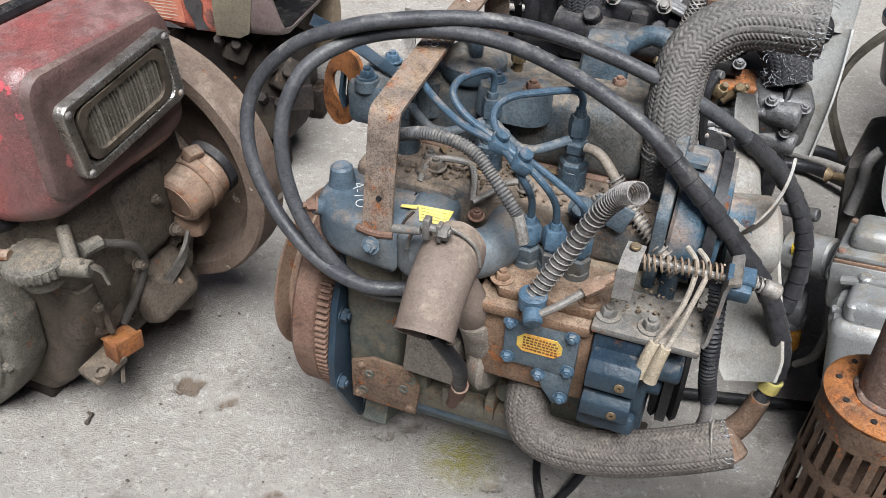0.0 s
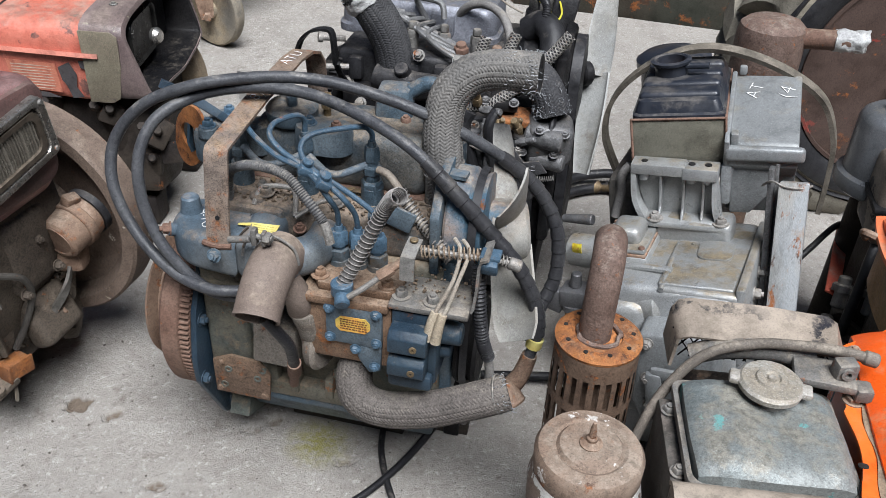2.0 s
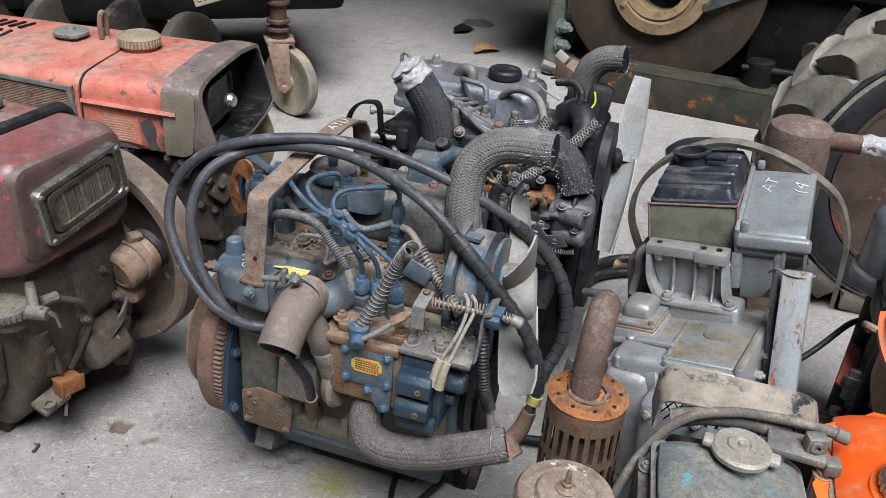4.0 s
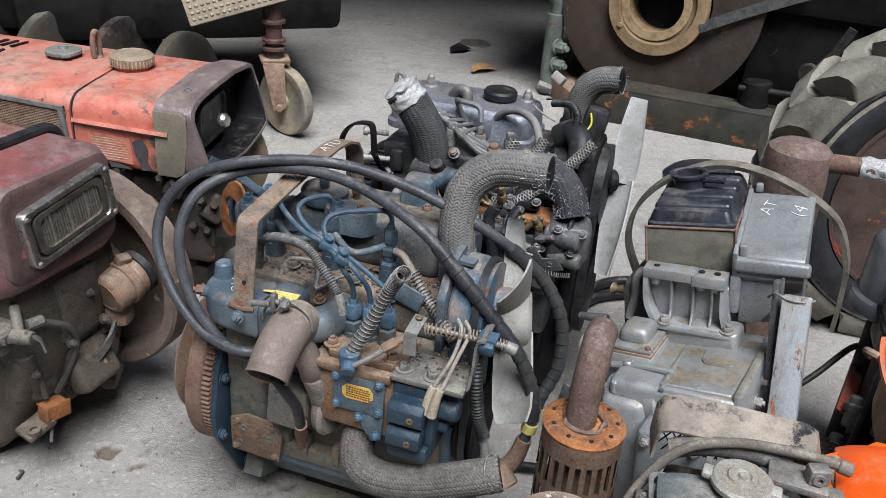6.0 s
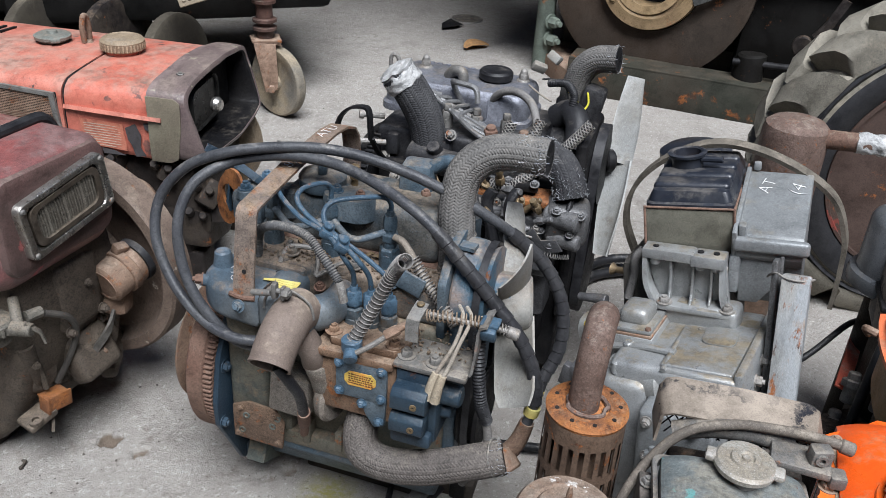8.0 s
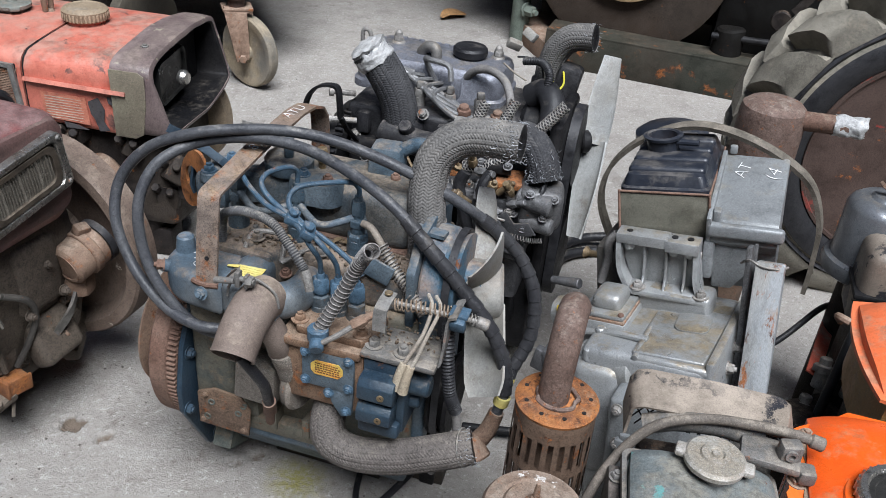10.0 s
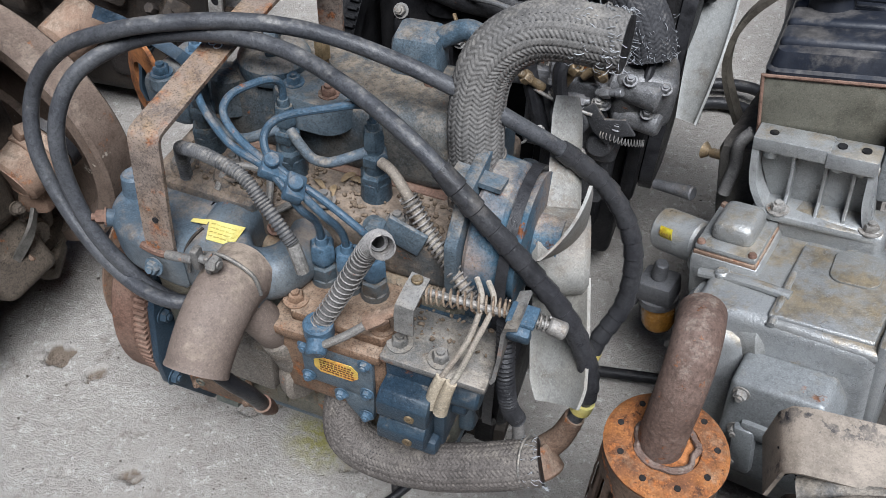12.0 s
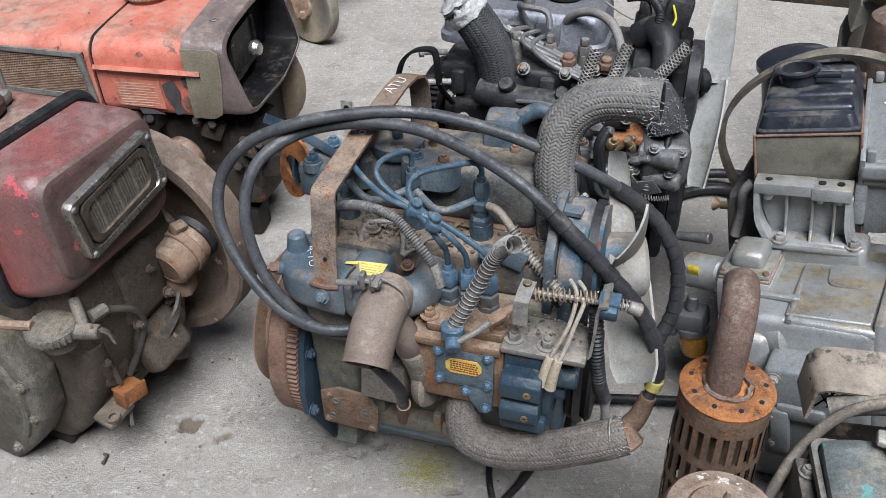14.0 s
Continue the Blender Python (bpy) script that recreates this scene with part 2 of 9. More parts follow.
    col = mix(mul(ramp(edge_geo.outputs["Pointiness"], 0.535, 0.62), mul(ramp(mid, 0.42, 0.58), 0.6)), col, tuple(min(0.62, 0.012 + 1.7 * c) for c in base))
    pit = noise_tex(fine * 2.4, 3, 0.65)
    col = mix(mul(ramp(pit, 0.56, 0.60), 0.62 * speck), col, dark)
    col = mix(mul(ramp(pit, 0.41, 0.36), 0.60 * speck), col, tuple(min(0.7, 0.008 + 2.0 * c) for c in base))
    ln.new(col, bsdf.inputs["Base Color"])
    bsdf.inputs["Metallic"].default_value = metal
    bsdf.inputs["Specular IOR Level"].default_value = gloss
    rr = n.new("ShaderNodeMapRange")
    rr.inputs["To Min"].default_value, rr.inputs["To Max"].default_value = max(0.05, rough - 0.35), min(1.0, rough + 0.30)
    ln.new(mid, rr.inputs["Value"])
    ln.new(rr.outputs[0], bsdf.inputs["Roughness"])
    bp = n.new("ShaderNodeBump")
    bp.inputs["Strength"].default_value, bp.inputs["Distance"].default_value = bump, 0.0028
    hsum = n.new("ShaderNodeMath")
    hsum.operation = "MULTIPLY_ADD"
    ln.new(grain, hsum.inputs[0])
    hsum.inputs[1].default_value = 0.5
    ln.new(mid, hsum.inputs[2])
    ln.new(hsum.outputs[0], bp.inputs["Height"])
    ln.new(bp.outputs[0], bsdf.inputs["Normal"])
    return m


DUST = (0.30, 0.26, 0.21)
BLUE = worn("engine_blue", (0.058, 0.088, 0.116), (0.098, 0.116, 0.128), (0.25, 0.21, 0.165), 0.50, rust=0.12, rough=0.45, speck=0.7)
BLUE_CLEAN = worn("engine_blue_bolt", (0.058, 0.100, 0.145), (0.040, 0.070, 0.10), DUST, 0.22, rust=0.05, rough=0.42, scale=30)
MANIFOLD = worn("smooth_blue_casting", (0.075, 0.105, 0.135), (0.115, 0.125, 0.130), (0.25, 0.20, 0.155), 0.36, rust=0.06, rough=0.45, scale=8, bump=0.3, speck=0.45)
BLUE_NUT = worn("oily_blue_nut", (0.060, 0.082, 0.098), (0.105, 0.080, 0.055), (0.22, 0.16, 0.10), 0.40, rust=0.10, rough=0.45, scale=26)
BLUE_DARK = worn("engine_blue_dark", (0.020, 0.036, 0.055), (0.028, 0.045, 0.060), DUST, 0.20, rust=0.06, rough=0.42)
HEAD = worn("dirty_head", (0.064, 0.072, 0.076), (0.111, 0.089, 0.068), (0.25, 0.19, 0.14), 0.85, rust=0.15, rough=0.8, bump=0.8)
BLOCK = worn("dirty_block", (0.085, 0.095, 0.085), (0.15, 0.13, 0.095), (0.24, 0.175, 0.115), 0.60, rust=0.22, rough=0.75, bump=0.8)
RUSTY = worn("brown_rust", (0.125, 0.072, 0.052), (0.18, 0.115, 0.085), (0.26, 0.20, 0.15), 0.35, rust=0.14, rough=0.85, scale=18, bump=0.8)
RUST_DUST = worn("rust_and_dust", (0.205, 0.138, 0.098), (0.155, 0.098, 0.068), (0.32, 0.25, 0.19), 0.5, rust=0.3, rough=0.85, scale=18, bump=0.7)
ORANGE_RUST = worn("orange_rust", (0.29, 0.115, 0.036), (0.12, 0.055, 0.032), (0.27, 0.18, 0.115), 0.28, rust=0.45, rough=0.85, scale=24, bump=0.9)
PUMP = worn("rust_brown_casting", (0.150, 0.092, 0.058), (0.190, 0.125, 0.082), (0.27, 0.205, 0.15), 0.55, rust=0.22, rough=0.85, bump=0.7, speck=0.8)
RUBBER = worn("black_rubber", (0.014, 0.014, 0.016), (0.026, 0.026, 0.028), (0.15, 0.135, 0.12), 0.26, rough=0.45, scale=16)
RUBBER_DUSTY = worn("dusty_rubber", (0.192, 0.153, 0.128), (0.150, 0.116, 0.096), (0.30, 0.245, 0.19), 0.40, rough=0.8, scale=9, speck=0.35)
BRAID = worn("grey_braid", (0.125, 0.120, 0.114), (0.160, 0.152, 0.142), (0.26, 0.24, 0.21), 0.32, rough=0.85, scale=16, bump=0.3, speck=0.6)
STEEL = worn("grey_steel", (0.26, 0.25, 0.235), (0.18, 0.165, 0.145), (0.24, 0.19, 0.14), 0.40, rust=0.2, rough=0.6, metal=0.35, scale=30)
GREY_METAL = worn("dirty_grey_metal", (0.16, 0.155, 0.145), (0.11, 0.105, 0.10), DUST, 0.5, rust=0.2, rough=0.6, metal=0.3)
SILVER = worn("silver_paint", (0.315, 0.325, 0.328), (0.265, 0.265, 0.252), (0.28, 0.21, 0.11), 0.38, rust=0.0, rough=0.36, metal=0.40, scale=9, speck=0.4, bump=0.6, gloss=0.5, fine=330.0)
WHITE_PLASTIC = worn("old_white_plastic", (0.250, 0.246, 0.228), (0.205, 0.185, 0.150), (0.15, 0.110, 0.075), 0.48, rough=0.7, scale=8, bump=0.15, gloss=0.35, speck=0.4)
BLACK_PAINT = worn("black_paint", (0.015, 0.018, 0.026), (0.028, 0.031, 0.040), (0.14, 0.13, 0.12), 0.34, rough=0.38, scale=8, gloss=0.5, speck=0.3, bump=0.2)
RED_OLD = worn("old_red_paint", (0.245, 0.080, 0.074), (0.130, 0.072, 0.070), (0.22, 0.150, 0.142), 0.46, rust=0.0, rough=0.36, scale=6, chips=(0.40, 0.075, 0.090), chip_amount=0.25, gloss=0.5, speck=0.6)
RED_FADED = worn("faded_orange_red_paint", (0.45, 0.125, 0.086), (0.44, 0.185, 0.140), (0.36, 0.26, 0.21), 0.46, rust=0.04, rough=0.45, scale=6, chips=(0.05, 0.045, 0.045), chip_amount=0.28, gloss=0.4, speck=0.5)
ORANGE = worn("orange_paint", (0.72, 0.098, 0.010), (0.68, 0.082, 0.008), (0.45, 0.24, 0.12), 0.22, rust=0.0, rough=0.3, scale=6, bump=0.15, gloss=0.5, speck=0.2)
GREEN_OLD = worn("old_green_paint", (0.034, 0.035, 0.027), (0.044, 0.036, 0.027), (0.090, 0.070, 0.050), 0.34, rust=0.28, rough=0.7, scale=5, gloss=0.15)
GREASE = worn("greasy_cast_iron", (0.017, 0.014, 0.013), (0.045, 0.036, 0.028), (0.16, 0.12, 0.088), 0.38, rust=0.10, rough=0.6, bump=0.9, gloss=0.14)
MUD_GREY = worn("muddy_grey_paint", (0.125, 0.116, 0.098), (0.078, 0.071, 0.058), (0.22, 0.180, 0.135), 0.50, rust=0.1, rough=0.7, speck=0.9)
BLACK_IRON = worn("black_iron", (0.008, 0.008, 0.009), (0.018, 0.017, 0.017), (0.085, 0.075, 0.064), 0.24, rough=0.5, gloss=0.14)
TYRE = worn("old_tyre", (0.150, 0.138, 0.112), (0.185, 0.170, 0.138), (0.32, 0.28, 0.215), 0.45, rough=0.9, scale=5)
YELLOW = worn("yellow_sticker", (0.60, 0.50, 0.14), (0.55, 0.45, 0.14), (0.40, 0.35, 0.22), 0.24, rough=0.5, speck=0.3)
LABEL_ORANGE = worn("orange_label", (0.66, 0.30, 0.06), (0.60, 0.25, 0.05), DUST, 0.15, rough=0.5)
CABLE = worn("grey_black_cable", (0.048, 0.050, 0.056), (0.075, 0.077, 0.082), (0.24, 0.23, 0.215), 0.30, rough=0.42, scale=22, speck=0.6)
CHALK = worn("white_chalk", (0.82, 0.82, 0.80), (0.7, 0.7, 0.68), DUST, 0.0, rough=0.9)
CHROME = worn("pitted_chrome", (0.55, 0.53, 0.49), (0.36, 0.33, 0.28), (0.25, 0.20, 0.14), 0.15, rust=0.10, rough=0.25, metal=0.9, scale=25, gloss=0.5)
BRASS = worn("dull_brass", (0.17, 0.125, 0.070), (0.12, 0.085, 0.05), DUST, 0.4, rough=0.5, metal=0.4, scale=30)
DARK_WOOD = worn("oily_wood", (0.055, 0.045, 0.036), (0.035, 0.030, 0.025), (0.14, 0.12, 0.10), 0.3, rough=0.9, stretch=(1, 6, 6))
LEAF_BROWN = worn("brown_leaf", (0.30, 0.17, 0.07), (0.22, 0.12, 0.05), DUST, 0.2, rough=0.8, scale=40)
GRIT = worn("dark_grit", (0.075, 0.065, 0.055), (0.13, 0.115, 0.10), DUST, 0.2, rough=0.95)
MOSS = worn("moss", (0.16, 0.17, 0.07), (0.20, 0.20, 0.10), DUST, 0.2, rough=0.95)
DARK_INK = worn("dark_ink", (0.16, 0.07, 0.025), None, DUST, 0.0, rough=0.8)
GREASE_PALE = worn("dusty_grease", (0.075, 0.070, 0.062), (0.045, 0.041, 0.037), (0.20, 0.17, 0.15), 0.45, rust=0.1, rough=0.6)

# ---- setting ----
def concrete():
    m = bpy.data.materials.new("stained_concrete")
    m.use_nodes = True
    n, ln = m.node_tree.nodes, m.node_tree.links
    b = n["Principled BSDF"]
    tc = n.new("ShaderNodeTexCoord")

    def nz(scale, detail, rough=0.6):
        t = n.new("ShaderNodeTexNoise")
        t.inputs["Scale"].default_value, t.inputs["Detail"].default_value, t.inputs["Roughness"].default_value = scale, detail, rough
        ln.new(tc.outputs["Object"], t.inputs["Vector"])
        return t.outputs["Fac"]

    def rng(f, lo, hi):
        r = n.new("ShaderNodeMapRange")
        r.inputs["From Min"].default_value, r.inputs["From Max"].default_value = lo, hi
        ln.new(f, r.inputs["Value"])
        return r.outputs[0]

    def mx(f, a, c):
        x = n.new("ShaderNodeMix")
        x.data_type = "RGBA"
        ln.new(f, x.inputs[0])
        for s, v in ((x.inputs[6], a), (x.inputs[7], c)):
            if isinstance(v, tuple):
                s.default_value = (*v, 1)
            else:
                ln.new(v, s)
        return x.outputs[2]

    big, mid, small, grit = nz(2.2, 5), nz(11, 7), nz(60, 6, 0.7), nz(320, 4, 0.75)
    c = mx(rng(big, 0.33, 0.67), (0.385, 0.360, 0.325), (0.285, 0.262, 0.234))
    c = mx(rng(mid, 0.38, 0.66), c, (0.325, 0.302, 0.272))
    c = mx(rng(mid, 0.60, 0.74), c, (0.36, 0.338, 0.308))
    c = mx(rng(small, 0.55, 0.64), c, (0.25, 0.222, 0.20))
    c = mx(rng(grit, 0.56, 0.66), c, (0.27, 0.24, 0.215))
    c = mx(rng(nz(700, 2, 0.6), 0.57, 0.66), c, (0.26, 0.245, 0.225))
    c = mx(rng(nz(900, 2, 0.6), 0.60, 0.68), c, (0.50, 0.485, 0.455))
    c = mx(rng(nz(24, 9, 0.75), 0.50, 0.78), c, (0.43, 0.415, 0.39))
    c = mx(rng(nz(13, 10, 0.78), 0.56, 0.66), c, (0.195, 0.172, 0.150))
    c = mx(rng(nz(5.5, 9, 0.7), 0.52, 0.70), c, (0.24, 0.218, 0.195))
    c = mx(rng(nz(48, 10, 0.82), 0.575, 0.60), c, (0.235, 0.212, 0.187))
    c = mx(rng(nz(62, 10, 0.82), 0.555, 0.60), c, (0.50, 0.48, 0.45))
    c = mx(rng(nz(190, 5, 0.7), 0.62, 0.65), c, (0.16, 0.143, 0.125))
    # darker brown tint where the potholes go deep, thin dark pits
    c = mx(rng(nz(150, 3, 0.5), 0.69, 0.72), c, (0.13, 0.115, 0.10))
    sep = n.new("ShaderNodeSeparateXYZ")
    ln.new(tc.outputs["Object"], sep.inputs[0])
    deep = n.new("ShaderNodeMapRange")
    deep.inputs["From Min"].default_value, deep.inputs["From Max"].default_value = -0.005, -0.012
    ln.new(sep.outputs["Z"], deep.inputs["Value"])
    c = mx(deep.outputs[0], c, (0.16, 0.125, 0.095))
    # a small patch of yellow-green moss
    far = n.new("ShaderNodeVectorMath")
    far.operation = "DISTANCE"
    ln.new(tc.outputs["Object"], far.inputs[0])
    far.inputs[1].default_value = (0.105, 0.893, 0.0)
    near = rng(far.outputs["Value"], 0.075, 0.015)
    patch = n.new("ShaderNodeMath")
    patch.operation = "MULTIPLY"
    ln.new(near, patch.inputs[0])
    ln.new(rng(nz(70, 6, 0.75), 0.36, 0.56), patch.inputs[1])
    c = mx(patch.outputs[0], c, (0.26, 0.24, 0.07))
    ln.new(c, b.inputs["Base Color"])
    b.inputs["Roughness"].default_value = 0.9
    bp = n.new("ShaderNodeBump")
    bp.inputs["Strength"].default_value, bp.inputs["Distance"].default_value = 0.9, 0.006
    s = n.new("ShaderNodeMath")
    s.operation = "MULTIPLY_ADD"
    ln.new(small, s.inputs[0])
    s.inputs[1].default_value = 1.2
    ln.new(grit, s.inputs[2])
    ln.new(s.outputs[0], bp.inputs["Height"])
    ln.new(bp.outputs[0], b.inputs["Normal"])
    return m


CONCRETE = concrete()
# potholes in the concrete: x, y, radius, depth
HOLES = [(-0.362, 1.010, 0.030, 0.024), (-0.288, 0.978, 0.019, 0.016), (0.156, 0.845, 0.018, 0.014), (-0.172, 0.801, 0.018, 0.016), (-0.229, 0.742, 0.016, 0.013), (0.018, 0.950, 0.020, 0.014),
         (-0.02, 0.93, 0.020, 0.012), (-0.27, 0.80, 0.012, 0.006), (0.06, 0.76, 0.012, 0.005), (-0.33, 0.88, 0.010, 0.004), (-0.45, 0.84, 0.012, 0.004)]


def build_floor():
    bm = bmesh.new()
    xs = [-40, -12, -5, -3] + [-2 + 0.05 * i for i in range(24)] + [-0.8 + 0.0045 * i for i in range(246)] + [0.31 + 0.05 * i for i in range(40)] + [2.6, 4, 6, 12, 40]
    ys = [-40, -10, -3, -1, 0, 0.3, 0.5] + [0.6 + 0.0045 * i for i in range(133)] + [1.2 + 0.06 * i for i in range(60)] + [5, 6, 8, 14, 40]

    def height(x, y):
        z = 0.004 * noise.noise(V(x * 1.7, y * 1.7, 0)) + 0.0012 * noise.noise(V(x * 14, y * 14, 3))
        for hx, hy, r, d in HOLES:
            q = math.hypot(x - hx, (y - hy) * 1.25) * (1 + 0.55 * noise.noise(V(x * 60, y * 60, hx * 9)))
            if q < r * 1.5:
                z -= d * max(0.0, min(1.0, 4.0 - 4.0 * q / r)) * (0.75 + 0.5 * noise.noise(V(x * 110, y * 110, 4))) - 0.0015 * max(0.0, 1 - abs(q - r) / (0.4 * r))
        return z

    grid = [[bm.verts.new((x, y, height(x, y))) for x in xs] for y in ys]
    for a, c in zip(grid, grid[1:]):
        for i in range(len(xs) - 1):
            bm.faces.new((a[i], a[i + 1], c[i + 1], c[i]))
    ob = part("floor", bm, CONCRETE)
    return tagged(ob, "worn grey concrete yard floor with small potholes", "floor", kind="structure")


build_floor()


# unseen roof and walls, added to shade far machines and block low sky light
def build_unseen_blockers():
    roof = part("shed_roof", Mesh().box((0, 6.55, 3.5), (9.4, 7.7, 0.12), 0.01, (3, 0, 0)), UNSEEN_SHEET)
    tagged(roof, "unseen dark roof added to shade the far machines", "roof", kind="structure")
    for name, lo, hi in (("wall_back", (-4.6, 10.2, -0.05), (4.6, 10.4, 4.2)), ("wall_west", (-4.8, -3.4, -0.05), (-4.6, 10.4, 4.2)), ("wall_east", (4.6, -3.4, -0.05), (4.8, 10.4, 4.2)), ("wall_front", (-4.6, -3.4, -0.05), (4.6, -3.2, 3.4))):
        tagged(part(name, Mesh().span(lo, hi, 0.01), UNSEEN_SHEET), "unseen plain dark wall added to cut low sky light", "wall", kind="structure")


UNSEEN_SHEET = worn("unseen_sheeting", (0.12, 0.11, 0.10), (0.09, 0.085, 0.08), DUST, 0.2, rust=0.2, rough=0.8, scale=1.5)
build_unseen_blockers()

# ---- the blue diesel engine ----
# local axes: x from the flywheel to the fan, y away from the injection pump, z up
ENGINE_AT = pose(0.15, 0.90, 0, 0, 0, -17)


def bolt(parent, p, d, r=0.008, h=0.009, material=None, washer=0.0, label="", name="bolt"):
    d = Vector(d).normalized()
    m = Mesh().hexa(Vector(p), Vector(p) + d * h, r, washer or r * 1.35)
    m.cyl(Vector(p) + d * h * 0.9, Vector(p) + d * h * 1.35, r * 0.5, segs=10)
    return part(name, m, material or BLUE_CLEAN, parent, label)


def braided_hose(name, pts, r, parent, label, frayed=0.0, wall=0.005, material=None):
    """A rubber hose under a woven sleeve: raised yarns run in chevrons round an open tube."""
    line = spline(pts, 90)
    cum = [0.0]
    for a, b in zip(line, line[1:]):
        cum.append(cum[-1] + (b - a).length)
    length = cum[-1]
    n = int(length / 0.0012)
    cols, per, pitch = 22, 6, 0.0052
    segs = cols * per
    verts, faces, frames = [], [], []
    up, k = None, 0
    for i in range(n + 1):
        s = length * i / n
        while k < len(cum) - 2 and cum[k + 1] < s:
            k += 1
        f = (s - cum[k]) / max(1e-9, cum[k + 1] - cum[k])
        p, t = line[k].lerp(line[k + 1], f), (line[min(k + 2, len(line) - 1)] - line[max(k - 1, 0)]).normalized()
        up = (t.orthogonal() if up is None else up - t * up.dot(t)).normalized()
        side = t.cross(up)
        frames.append((p, up.copy(), side, t))
        sag = 1 + 0.03 * noise.noise(p * 22)
        for j in range(segs):
            c = j % (2 * per)
            zig = (c if c <= per else 2 * per - c) / per
            w = s / pitch + 1.15 * zig + 0.25 * noise.noise(p * 60)
            h = 0.0020 * abs(math.sin(math.pi * w)) ** 0.8 - 0.0013 * (1 if c in (0, per) else 0)
            a = math.tau * j / segs
            verts.append(p + (up * math.cos(a) + side * math.sin(a)) * (r * sag + h))
    for i in range(n):
        for j in range(segs):
            q = (j + 1) % segs
            faces.append((i * segs + j, i * segs + q, (i + 1) * segs + q, (i + 1) * segs + j))
    me = bpy.data.meshes.new(name)
    me.from_pydata(verts, [], faces)
    me.polygons.foreach_set("use_smooth", [True] * len(faces))
    me.materials.append(material or BRAID)
    hose = new(name, me)
    hose.parent = parent
    hose["label"] = label
    part("liner", Mesh().tube([line[i] for i in range(0, len(line), 12)] + [line[-1]], r - 0.0002, segs=28, smooth=False, hollow=wall), RUBBER, hose, "black rubber inside of the hose")
    if frayed:
        fray = Mesh()
        p, a, b, t = frames[-1]
        for _ in range(int(170 * frayed)):
            ang = RNG.uniform(0, math.tau)
            out = a * math.cos(ang) + b * math.sin(ang)
            back = RNG.uniform(0, 1) ** 1.6 * (0.040 * frayed + 0.006)
            q = p + out * (r + 0.0008) - t * back
            e = q + out * RNG.uniform(0.0, 0.004) + t * RNG.uniform(-0.008, 0.009) + a.lerp(b, RNG.random()) * RNG.uniform(-0.007, 0.007)
            fray.tube([q, (q + e) / 2 + out * 0.002, e], 0.00036, segs=3, steps=2)
        tagged(part("frayed_end", fray, FRAY, hose, "frayed pale threads at the cut end"), kind="stuff")
    return hose


def corrugated(name, pts, r, parent, label, material, ribs=0.0052, steps=10):
    line = spline(pts, steps)
    length = sum((b - a).length for a, b in zip(line, line[1:]))
    count = max(4, int(length / ribs))
    return part(name, Mesh().tube(spline(pts, int(count * 4 / (len(pts) - 1)) + 2), lambda s: r * (1 + 0.11 * math.cos(s * count * math.tau)), segs=14, smooth=False), material, parent, label)


